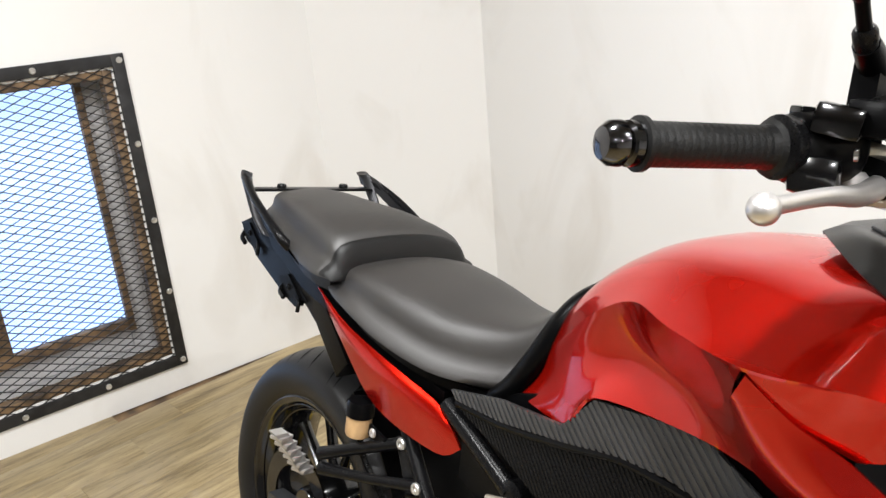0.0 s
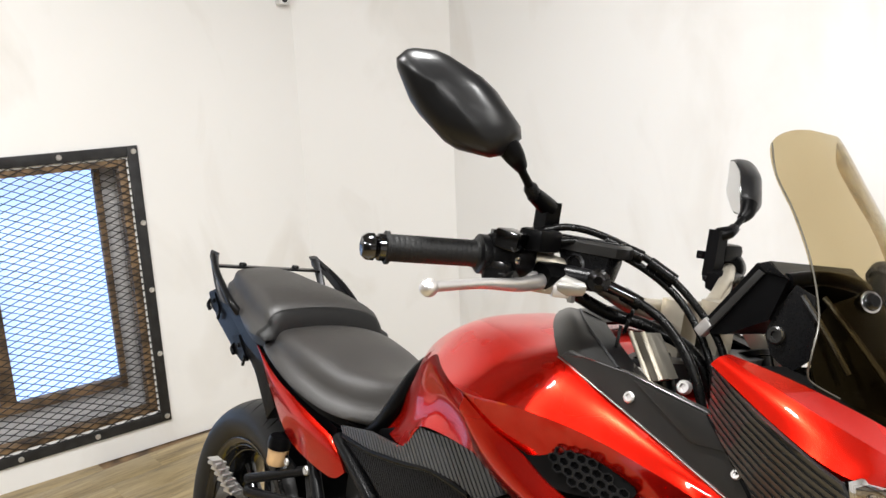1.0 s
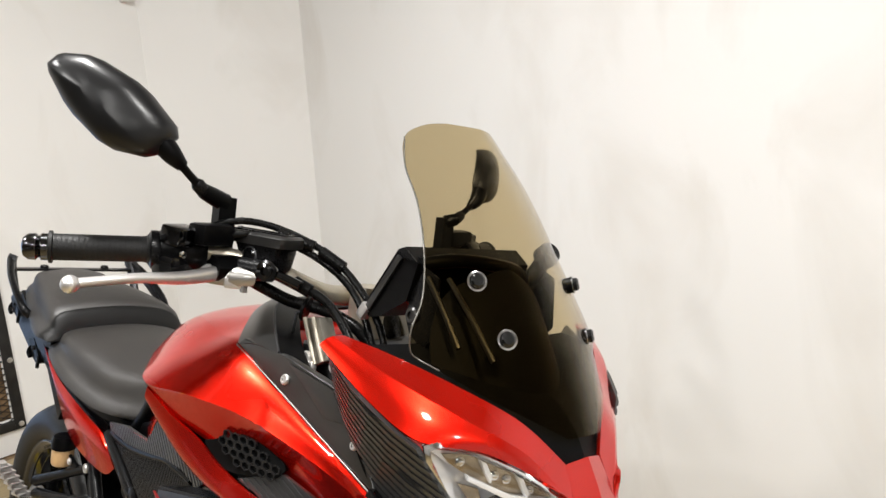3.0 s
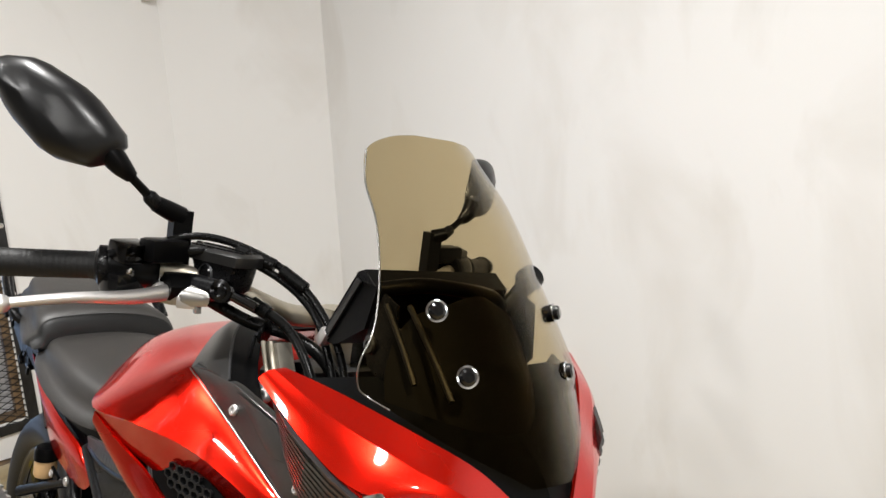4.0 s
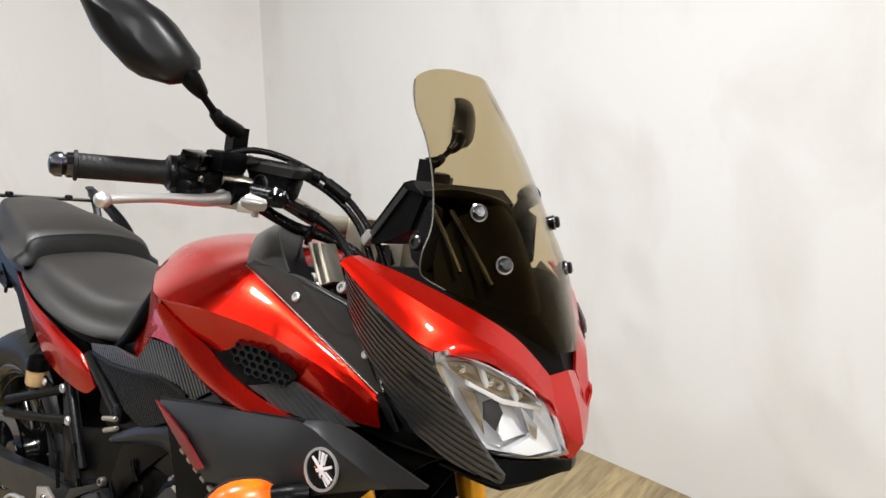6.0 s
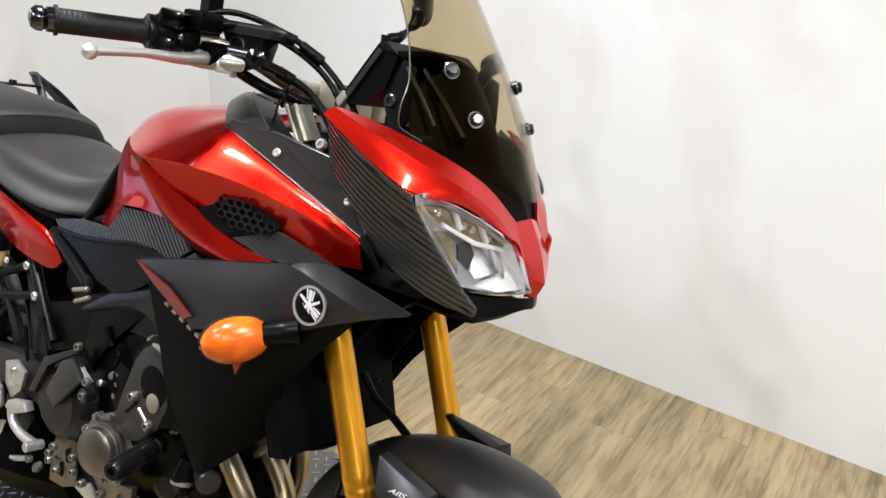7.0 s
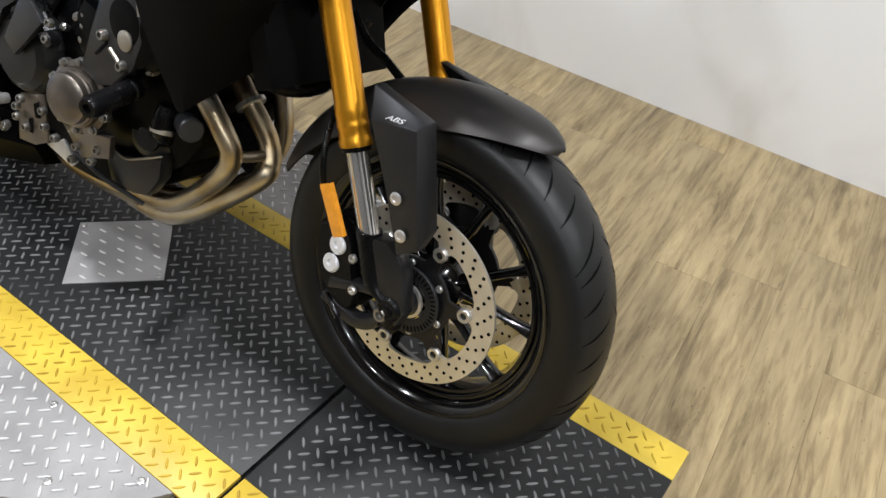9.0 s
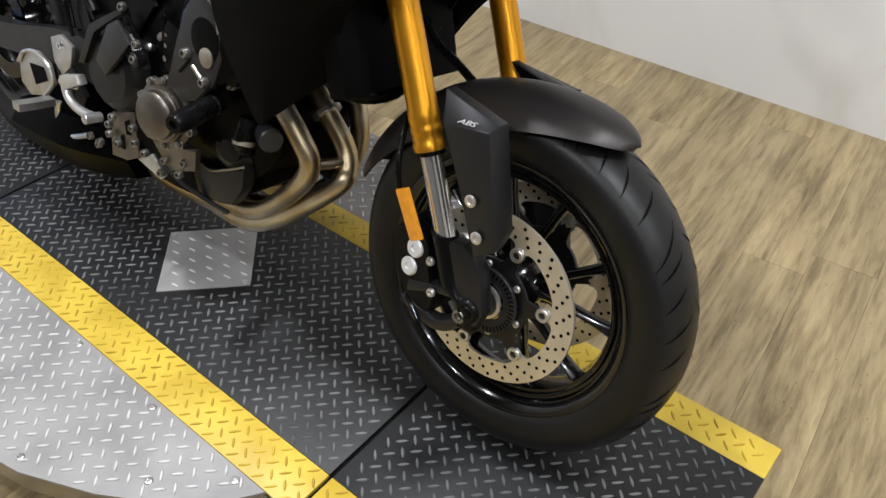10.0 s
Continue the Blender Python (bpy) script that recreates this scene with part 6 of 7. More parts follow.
# -- nose fairing --
nose = group("nose_fairing", label="red nose fairing with ribbed black flanks")
for s in (-1, 1):
    # red beak: from the pod edge to the lamp
    n0 = [(1.250, 0.222, 1.100), (1.300, 0.190, 1.087), (1.366, 0.140, 1.061), (1.404, 0.088, 1.031), (1.430, 0.040, 0.988)]
    n1 = [(1.252, 0.236, 1.100), (1.322, 0.208, 1.070), (1.384, 0.158, 1.038), (1.424, 0.098, 1.004), (1.456, 0.042, 0.945)]
    n2 = [(1.247, 0.249, 1.090), (1.316, 0.232, 1.047), (1.371, 0.206, 1.018), (1.408, 0.140, 1.006), (1.449, 0.062, 0.966)]
    mids = [tuple((V(a) + V(b)) / 2 + V((0.15, 0.55, 0.8)) * 0.0022) for a, b in zip(n1, n2)]
    part("beak", patch([side(r, s) for r in (n0, n1)], 6, 4, 0.004), RED, nose, "glossy red beak", 60)
    part("lower_beak", patch([side(r, s) for r in (n1, mids, n2)], 6, 4, 0.004), RED, nose, "glossy red lower facet", 60)
    well = [(x - 0.004, y * 0.99, z - 0.012) for x, y, z in n0]
    part("screen_base", patch([side(well, s), [(x + 0.008, 0.0, z - 0.020) for x, y, z in n0]], 5, 4, 0.004), MATT_BLACK, nose, "black well under the screen")
    # strip down the inner side of the lamp, and the faceted tip
    w = 0.0 if s < 0 else 0.012
    k1 = [(1.456, 0.042, 0.945), (1.466, 0.020 + w, 0.912), (1.462, 0.014 + w, 0.890), (1.456, 0.014 + w, 0.883)]
    k2 = [(1.450, 0.068, 0.962), (1.464, 0.028 + w, 0.912), (1.463, 0.020 + w, 0.894), (1.458, 0.020 + w, 0.883)]
    part("beak_edge", patch([side(r, s) for r in (k1, k2)], 4, 4, 0.004), RED, nose, "", 32)
    m0 = [(1.430, 0.040, 0.986), (1.456, 0.042, 0.945), (1.466, 0.020 + w, 0.912)]
    m1 = [(1.432, 0.0, 0.990), (1.458, 0.0, 0.948), (1.474, 0.0, 0.906)]
    part("beak_front", patch([side(m0, s), m1], 3, 3, 0.004), RED, nose, "", 32)
    part("beak_tip", patch([side([(1.466, 0.020 + w, 0.912), (1.456, 0.014 + w, 0.883)], s), [(1.474, 0.0, 0.906), (1.462, 0.0, 0.880)]], 3, 3, 0.004), RED, nose, "", 32)
    # ribbed flank
    rd = [(1.231, 0.208, 1.031), (1.263, 0.205, 0.995), (1.302, 0.202, 0.951), (1.347, 0.187, 0.908), (1.388, 0.152, 0.877), (1.434, 0.105, 0.860)]
    skin = lambda x, z: 0.2074 - 0.1121 * (x - 1.32) + 0.3452 * (z - 0.97) - 3.2809 * (x - 1.32) ** 2 + 0.9124 * (x - 1.32) * (z - 0.97) + 0.5845 * (z - 0.97) ** 2 - (0.002 if s < 0 else 0.030 + 0.06 * max(0.0, x - 1.3))
    border = [(1.243, 1.089), (1.316, 1.046), (1.372, 1.012), (1.392, 0.960), (1.408, 0.928), (1.424, 0.893), (1.436, 0.872), (1.434, 0.858), (1.388, 0.877), (1.347, 0.905), (1.305, 0.940), (1.294, 0.966), (1.258, 1.000), (1.231, 1.031)]
    if s > 0:
        border = [(x - 0.012 - 0.25 * max(0.0, x - 1.3), z) for x, z in border]
    part("ribbed_flank", ribbed_plate(border, skin, s, (1, -0.62), 0.0078, 0.0030, 0.55, 0.004, 9), CARBON, nose, "ribbed black flank", 25)
    part("inner_flank", patch([side(r, s) for r in (rd[:4], [(x - 0.02, y - 0.06, z - 0.02) for x, y, z in rd[:4]])], 4, 3, 0.004), BLACK, nose)
    part("chin", patch([side(r, s) for r in ([(1.405, 0.138, 0.890), (1.437, 0.078, 0.884), (1.458, 0.030, 0.883), (1.462, 0.0, 0.881)], [(1.434, 0.106, 0.850), (1.446, 0.060, 0.854), (1.454, 0.020, 0.862), (1.456, 0.0, 0.862)], [(1.345, 0.120, 0.850), (1.370, 0.060, 0.862), (1.38, 0.020, 0.87), (1.38, 0.0, 0.87)])], 5, 4, 0.004), BLACK, nose)
    part("flank_clip", prism(side([(1.298, 0.203, 0.935), (1.304, 0.203, 0.944), (1.322, 0.201, 0.930), (1.338, 0.197, 0.905), (1.332, 0.197, 0.903)], s), (0, s * 0.004, 0), bevel=0.0012), SATIN, nose)
    # head lamp
    lamp = group("headlight", label="clear angular headlight with chrome reflector")
    h = [(1.376, 0.200, 1.012), (1.404, 0.140, 1.003), (1.448, 0.062, 0.958), (1.463, 0.030, 0.905), (1.462, 0.024, 0.893), (1.437, 0.075, 0.888), (1.408, 0.128, 0.898), (1.392, 0.165, 0.948)]
    h = [V(p) for p in side(h, s)]
    if s > 0:
        h = [p - V((0.072, 0.036, -0.010)) for p in h]
    mid = sum(h, V()) / len(h)
    ax = V((0.88, s * 0.42, 0.10)).normalized()
    e1 = h[0] - h[4]
    e1 = (e1 - ax * e1.dot(ax)).normalized()
    e2 = e1.cross(ax).normalized() * -s
    at = lambda u, v, d: mid + e1 * u + e2 * v - ax * d

    def plate(name, pts, deep, high, material, label="", tilt=0.0):
        return part(name, prism([at(u, v, deep + tilt * v) for u, v in pts], ax * high, bevel=0.0012), material, lamp, label)

    part("lens", loft([[p + ax * -0.002 for p in h], [mid + (p - mid) * 0.93 + ax * 0.010 for p in h], [mid + (p - mid) * 0.55 + ax * 0.017 for p in h], [mid + (p - mid) * 0.1 + ax * 0.019 for p in h]], 3, 3, caps=False), LENS, lamp, "clear lens", 70)
    part("bezel", loft([[mid + (p - mid) * 1.03 - ax * 0.004 for p in h], [mid + (p - mid) * 1.03 + ax * 0.001 for p in h], [mid + (p - mid) * 0.965 + ax * 0.003 for p in h], [mid + (p - mid) * 0.95 - ax * 0.006 for p in h]], 3, 1, caps=False), CHROME, lamp, "silver inner rim")
    part("bowl", loft([[mid + (p - mid) * 0.99 - ax * 0.004 for p in h], [mid + (p - mid) * 0.92 - ax * 0.024 for p in h], [mid + (p - mid) * 0.45 - ax * 0.036 for p in h], [mid + (p - mid) * 0.03 - ax * 0.040 for p in h]], 1, 2, caps=False), REFLECTOR, lamp, "chrome reflector bowl", 20)
    # White plate puts the bright lit area of the lamp into the colour.
    plate("white_reflector", [(-0.028, 0.043), (-0.070, 0.035), (-0.098, 0.010), (-0.052, -0.022), (-0.012, -0.036), (-0.046, -0.003), (-0.044, 0.018)], 0.016, 0.008, REFLECTOR, "bright white reflector wall", 0.5)
    plate("upper_strip", [(0.104, 0.010), (0.078, 0.025), (0.027, 0.034), (-0.024, 0.043), (-0.033, 0.037), (0.016, 0.014), (0.064, 0.006), (0.092, 0.006)], 0.020, 0.004, TAN_REFLECTION, "mirrored position light strip")
    for u, v in ((0.056, 0.023), (0.010, 0.031)):
        plate("cell_divider", [(u + 0.011, v + 0.004), (u + 0.002, v + 0.005), (u - 0.013, v - 0.004), (u - 0.014, v - 0.010), (u - 0.004, v - 0.005)], 0.018, 0.010, REFLECTOR)
    for u, v in ((0.082, 0.014), (0.040, 0.022), (-0.004, 0.030), (0.026, 0.026)):
        part("position_light", lathe(at(u, v, 0.017), ax, [(0.0055, 0), (0.005, 0.003), (0.002, 0.005)], 12), CHROME, lamp)
    plate("strip_ledge", [(0.070, 0.007), (0.016, 0.014), (-0.034, 0.037), (-0.036, 0.031), (0.014, 0.009), (0.066, 0.002)], 0.018, 0.012, REFLECTOR)
    plate("projector_face", [(0.0325, -0.0026), (0.0212, 0.0118), (0.0025, 0.0019), (-0.0036, -0.0209), (0.0184, -0.0182)], 0.018, 0.006, LAMP_DARK, "dark projector face")
    plate("pale_face", [(0.014, 0.0119), (-0.0049, 0.02), (-0.0439, -0.0014), (-0.0155, -0.0253), (-0.0036, -0.0209), (0.0025, 0.0019)], 0.024, 0.006, REFLECTOR, "", 0.5)
    plate("fin", [(-0.0064, 0.0214), (-0.0442, 0.0143), (-0.054, -0.0007), (-0.044, 0.0006)], 0.016, 0.012, CHROME)
    plate("side_wall", [(0.0698, -0.0058), (0.0475, 0.0015), (0.0208, -0.0178), (0.0041, -0.0326)], 0.022, 0.006, TAN_REFLECTION)

# -- grey side fairings with indicators --
for s in (-1, 1):
    fair = group("side_fairing", label="dark grey side fairing with a round emblem")
    p0 = [(0.880, 0.238, 0.798), (1.03, 0.244, 0.838), (1.166, 0.247, 0.872), (1.228, 0.250, 0.887)]
    pc = [(0.885, 0.241, 0.795), (1.03, 0.247, 0.836), (1.166, 0.251, 0.870), (1.233, 0.256, 0.886), (1.306, 0.252, 0.873), (1.365, 0.236, 0.857), (1.412, 0.220, 0.870)]
    p1 = [(0.915, 0.250, 0.782), (1.05, 0.262, 0.805), (1.17, 0.264, 0.832), (1.230, 0.262, 0.846), (1.290, 0.254, 0.842), (1.350, 0.236, 0.848), (1.410, 0.218, 0.868)]
    p2 = [(1.060, 0.262, 0.740), (1.12, 0.266, 0.758), (1.199, 0.262, 0.768), (1.240, 0.258, 0.790), (1.280, 0.250, 0.813), (1.352, 0.234, 0.846), (1.408, 0.217, 0.867)]
    part("upper_panel", patch([side(r, s) for r in (pc, p1, p2)], 5, 5, 0.004, flip=-s), GREY, fair, "satin dark grey panel", 32)
    q0 = [(1.228, 0.247, 0.888), (1.289, 0.245, 0.902), (1.356, 0.238, 0.890), (1.413, 0.220, 0.872)]
    q1 = [(1.233, 0.256, 0.886), (1.306, 0.252, 0.873), (1.365, 0.236, 0.857), (1.412, 0.220, 0.870)]
    part("upper_facet", patch([side(r, s) for r in (q0, q1)], 6, 4, 0.004), GREY, fair, "", 20)
    part("top_flange", patch([side(r, s) for r in ([(x, y - 0.05, z - 0.01) for x, y, z in p0], p0)], 4, 3, 0.003), SATIN, fair)
    part("side_reflector", prism(side([(1.153, 0.262, 0.727), (1.177, 0.262, 0.733), (1.161, 0.258, 0.706)], s), (0, s * 0.004, 0), bevel=0.001), BADGE_RED, fair, "small dark red triangular reflector")
    # downward blade
    d0 = [(0.895, 0.238, 0.788), (1.060, 0.257, 0.746), (1.20, 0.254, 0.786), (1.345, 0.232, 0.846)]
    d1 = [(0.935, 0.232, 0.690), (1.060, 0.246, 0.660), (1.16, 0.240, 0.700), (1.255, 0.212, 0.752)]
    d2 = [(0.965, 0.222, 0.590), (1.050, 0.226, 0.570), (1.10, 0.216, 0.600), (1.175, 0.178, 0.660)]
    d3 = [(1.030, 0.206, 0.478), (1.042, 0.205, 0.474), (1.060, 0.198, 0.490), (1.14, 0.130, 0.580)]
    part("lower_panel", patch([side(r, s) for r in (d0, d1, d2, d3)], 5, 5, 0.004, flip=-s), MATT_BLACK, fair, "matt black lower panel", 40)
    part("accent_strip", prism(side([(0.888, 0.247, 0.796), (0.996, 0.262, 0.785), (1.061, 0.268, 0.761), (1.043, 0.266, 0.750), (0.957, 0.257, 0.775)], s), (0, s * 0.0035, 0)), BADGE_RED, fair, "dark red accent strip")
    for q in range(6):
        part("model_bar", block((0.985 + 0.021 * q, s * (0.2530 + 0.0012 * q), 0.753 - 0.0052 * q), (0.010, 0.009, 0.0045), (0, 14, 0), 0), ALU_DULL, fair)
    # emblem
    em = V((1.279, s * 0.2565, 0.846))
    en = V((0.12, s, 0.12)).normalized()
    part("emblem_ring", lathe(em, en, [(0.0262, 0), (0.0262, 0.003), (0.0228, 0.003), (0.0228, 0)], 40, closed=True), LEVER, fair, "silver emblem ring")
    part("emblem_back", lathe(em, en, [(0.0230, 0.0), (0.0230, 0.0015), (0.002, 0.0015)], 40), RIM, fair)
    for q in range(3):
        a = math.pi / 2 + 2 * math.pi * q / 3
        u, w = V((math.cos(a), 0, math.sin(a))), V((-math.sin(a), 0, math.cos(a)))
        part("emblem_bar", prism([em + en * 0.0016 - u * 0.020 - w * 0.0016, em + en * 0.0016 + u * 0.021 - w * 0.0028, em + en * 0.0016 + u * 0.021 + w * 0.0028, em + en * 0.0016 - u * 0.020 + w * 0.0016], en * (0.0010 + 0.0003 * q)), SILVER, fair)
        for k in (-1, 1):
            part("emblem_bar", prism([em + en * 0.0016 + u * 0.008 + w * k * 0.0035, em + en * 0.0016 + u * 0.021 + w * k * 0.0050, em + en * 0.0016 + u * 0.021 + w * k * 0.0072, em + en * 0.0016 + u * 0.007 + w * k * 0.0052], en * 0.0014), ORANGE if q == 1 else SILVER, fair)
    # indicator
    ind = group("indicator", label="amber turn signal on a short black stalk")
    i0, i1 = V((1.238, s * 0.262, 0.797)), V((1.192, s * 0.350, 0.778))
    if s > 0:
        i0, i1 = i0 + V((-0.03, 0.01, -0.035)), i1 + V((-0.03, 0.01, -0.035))
    part("stalk", tube([i0 + V((0.022, -s * 0.015, 0.006)), i0 + V((0.004, 0, 0)), i0.lerp(i1, 0.25)], [0.019, 0.017, 0.016], 14), BLACK, ind)
    i0 = i0.lerp(i1, 0.10)
    dd = (i1 - i0).normalized()
    fwd = (V((0.86, s * 0.30, 0.10)) - dd * V((0.86, s * 0.30, 0.10)).dot(dd)).normalized()
    upv = dd.cross(fwd) * s * -1
    upv = upv if upv.z > 0 else -upv
    shell, lensr = [], []
    for f, k in ((0.10, 0.55), (0.25, 0.86), (0.50, 1.0), (0.75, 0.92), (0.95, 0.55), (1.02, 0.15)):
        m = i0.lerp(i1, f)
        shell.append([m + fwd * (math.cos(a) * 0.028 * k - 0.006) + upv * (math.sin(a) * 0.031 * k - 0.003) for a in (math.pi / 2 + math.pi * t / 6 for t in range(7))])
        lensr.append([m + fwd * (math.cos(a) * 0.028 * k - 0.006) + upv * (math.sin(a) * 0.031 * k - 0.003) for a in (-math.pi / 2 + math.pi * t / 6 for t in range(7))])
    part("housing", patch(shell, 3, 3, 0.002), GREY, ind, "dark grey back shell", 60)
    part("lens", patch(lensr, 3, 3, 0.002), AMBER, ind, "amber lens", 60)

# -- frame, engine, exhaust, rear end --
frm = group("frame", label="black alloy frame and sub-frame tubes")
for s in (-1, 1):
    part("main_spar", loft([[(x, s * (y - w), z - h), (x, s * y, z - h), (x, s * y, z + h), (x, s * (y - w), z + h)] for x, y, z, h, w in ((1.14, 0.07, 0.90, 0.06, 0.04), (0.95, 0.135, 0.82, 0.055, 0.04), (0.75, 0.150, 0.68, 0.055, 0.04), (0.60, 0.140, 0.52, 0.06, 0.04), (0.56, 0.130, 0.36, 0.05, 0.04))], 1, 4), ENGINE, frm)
    part("subframe_tube", tube(side([(0.425, 0.128, 0.715), (0.50, 0.134, 0.685), (0.582, 0.140, 0.650)], s), 0.014, 14), SATIN, frm)
    part("tube_end", lathe((0.588, s * 0.140, 0.650), (0, s, 0), [(0.020, -0.01), (0.020, 0.008), (0.012, 0.012), (0.006, 0.012)], 18), SATIN, frm)
    part("subframe_tube", tube(side([(0.32, 0.118, 0.640), (0.40, 0.132, 0.560), (0.47, 0.142, 0.490)], s), 0.012, 12), SATIN, frm)
    part("foot_bracket", prism(side([(0.30, 0.122, 0.610), (0.33, 0.122, 0.612), (0.42, 0.140, 0.520), (0.46, 0.142, 0.44), (0.42, 0.142, 0.43), (0.38, 0.138, 0.50)], s), (0, -s * 0.010, 0), bevel=0.002), SATIN, frm)
    # passenger foot stay
    stay = group("passenger_footrest", label="black footrest bracket with a serrated bright peg")
    part("stay_arm", tube(side([(0.335, 0.125, 0.615), (0.25, 0.150, 0.575), (0.165, 0.175, 0.535)], s), [0.010, 0.010, 0.012], 10), SATIN, stay)
    part("stay_arm", tube(side([(0.390, 0.132, 0.565), (0.28, 0.155, 0.535), (0.170, 0.175, 0.510)], s), [0.010, 0.009, 0.012], 10), SATIN, stay)
    bolt(stay, (0.335, s * 0.134, 0.615), (0, s, 0), 0.010, ALU, "bolt", 0.006)
    bolt(stay, (0.390, s * 0.142, 0.565), (0, s, 0), 0.010, ALU, "bolt", 0.006)
    a, b = V((0.150, s * 0.195, 0.50)), V((0.130, s * 0.240, 0.575))
    part("peg", loft([[a.lerp(b, f) + V((dx, dy, 0)) for dx, dy in ((-.012, -.012), (.012, -.012), (.012, .012), (-.012, .012))] for f in (0, 0.5, 1)], 1, 1), ALU, stay, "bright aluminium peg")
    for q in range(6):
        part("peg_rib", block(a.lerp(b, 0.08 + 0.16 * q), (0.028, 0.028, 0.006), (0, 0, 20), 0.001), LEVER, stay)
part("rear_mudguard", block((0.20, 0, 0.70), (0.02, 0.20, 0.10), (0, 35, 0), 0.004), BLACK, frm)

part("battery_box", loft([[(x, -w, zl), (x, -w, zh), (x, w, zh), (x, w, zl)] for x, w, zl, zh in ((0.44, 0.105, 0.60, 0.72), (0.55, 0.120, 0.58, 0.775), (0.70, 0.140, 0.60, 0.83), (0.85, 0.155, 0.62, 0.88), (1.00, 0.165, 0.66, 0.96), (1.12, 0.150, 0.70, 0.97))], 1, 3), BLACK, frm, "black air box under the tank")

for s in (-1, 1):
    upper_line = [(0.616, 0.165, 0.622), (0.691, 0.165, 0.666), (0.766, 0.165, 0.700), (0.836, 0.165, 0.723), (0.861, 0.165, 0.700)]
    lower_line = [(0.626, 0.165, 0.610), (0.703, 0.165, 0.638), (0.756, 0.165, 0.657), (0.802, 0.165, 0.663), (0.864, 0.165, 0.641)]
    middle_line = [tuple(V(p).lerp(V(q), 0.5) + V((0, 0.010, 0))) for p, q in zip(upper_line, lower_line)]
    part("frame_beam", patch([side(r, s) for r in (upper_line, middle_line, lower_line)], 6, 4, 0.012), FRAME_PAINT, frm, "blue-black cast frame beam", 60)

# rear brake fluid pot
pot = group("rear_reservoir", label="small amber rear brake fluid pot")
part("pot", lathe((0.232, -0.148, 0.592), (0.05, 0, 1), [(0.020, 0), (0.022, 0.004), (0.022, 0.034), (0.020, 0.036)], 24), FLUID, pot)
part("cap", lathe((0.234, -0.148, 0.628), (0.05, 0, 1), [(0.024, 0), (0.024, 0.016), (0.021, 0.026), (0.012, 0.027)], 24), BLACK, pot)
part("pot_bracket", block((0.275, -0.140, 0.605), (0.05, 0.006, 0.018), (0, 10, 0), 0.001), BLACK, pot)
bolt(pot, (0.272, -0.146, 0.610), (0, -1, 0), 0.008, LEVER)
part("hose", tube([(0.235, -0.148, 0.592), (0.25, -0.142, 0.55), (0.30, -0.135, 0.50), (0.34, -0.130, 0.44)], 0.0055, 8), HOSE, pot)

swing = group("swingarm", label="black alloy swingarm")
for s in (-1, 1):
    part("arm", loft([[(x, s * (y - 0.017), z - h), (x, s * (y + 0.017), z - h), (x, s * (y + 0.017), z + h), (x, s * (y - 0.017), z + h)] for x, y, z, h in ((0.54, 0.115, 0.36, 0.050), (0.35, 0.122, 0.375, 0.042), (0.10, 0.128, 0.335, 0.032), (-0.06, 0.128, 0.315, 0.032))], 1, 4), ENGINE_GREY, swing)
part("cross_brace", block((0.40, 0, 0.38), (0.10, 0.22, 0.06), bevel=0.01), ENGINE_GREY, swing)

eng = group("engine", label="dark three-cylinder engine with bolted covers")
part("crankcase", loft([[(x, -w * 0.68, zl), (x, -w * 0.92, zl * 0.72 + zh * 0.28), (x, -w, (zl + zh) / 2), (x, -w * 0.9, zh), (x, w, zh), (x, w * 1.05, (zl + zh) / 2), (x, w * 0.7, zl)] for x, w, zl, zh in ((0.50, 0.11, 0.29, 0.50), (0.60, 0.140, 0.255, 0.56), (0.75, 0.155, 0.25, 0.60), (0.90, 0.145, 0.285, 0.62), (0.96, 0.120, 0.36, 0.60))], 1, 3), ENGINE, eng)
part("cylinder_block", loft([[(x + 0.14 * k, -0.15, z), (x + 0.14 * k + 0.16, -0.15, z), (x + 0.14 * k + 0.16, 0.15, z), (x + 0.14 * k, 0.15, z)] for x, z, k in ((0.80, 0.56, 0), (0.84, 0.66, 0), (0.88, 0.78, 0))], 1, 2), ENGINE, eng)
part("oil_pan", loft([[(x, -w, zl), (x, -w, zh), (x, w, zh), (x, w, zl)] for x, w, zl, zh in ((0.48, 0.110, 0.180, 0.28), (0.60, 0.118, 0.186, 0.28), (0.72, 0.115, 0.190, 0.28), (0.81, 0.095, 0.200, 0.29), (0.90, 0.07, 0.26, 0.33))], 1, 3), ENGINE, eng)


def round_cover(name, at, axis, prof, material, bolts, br, parent, seg=36, label=""):
    cv = part(name, lathe(at, axis, prof, seg), material, parent, label)
    d = V(axis).normalized()
    s_ = d.orthogonal().normalized()
    t_ = d.cross(s_)
    for k in range(bolts):
        a = 2 * math.pi * (k + 0.3) / bolts
        p = V(at) + (s_ * math.cos(a) + t_ * math.sin(a)) * br + d * 0.012
        part("cover_bolt", lathe(p, d, [(0.0085, -0.010), (0.0085, 0.002), (0.0065, 0.003), (0.0065, 0.008), (0.004, 0.009)], 10), BOLT, cv)
    return cv


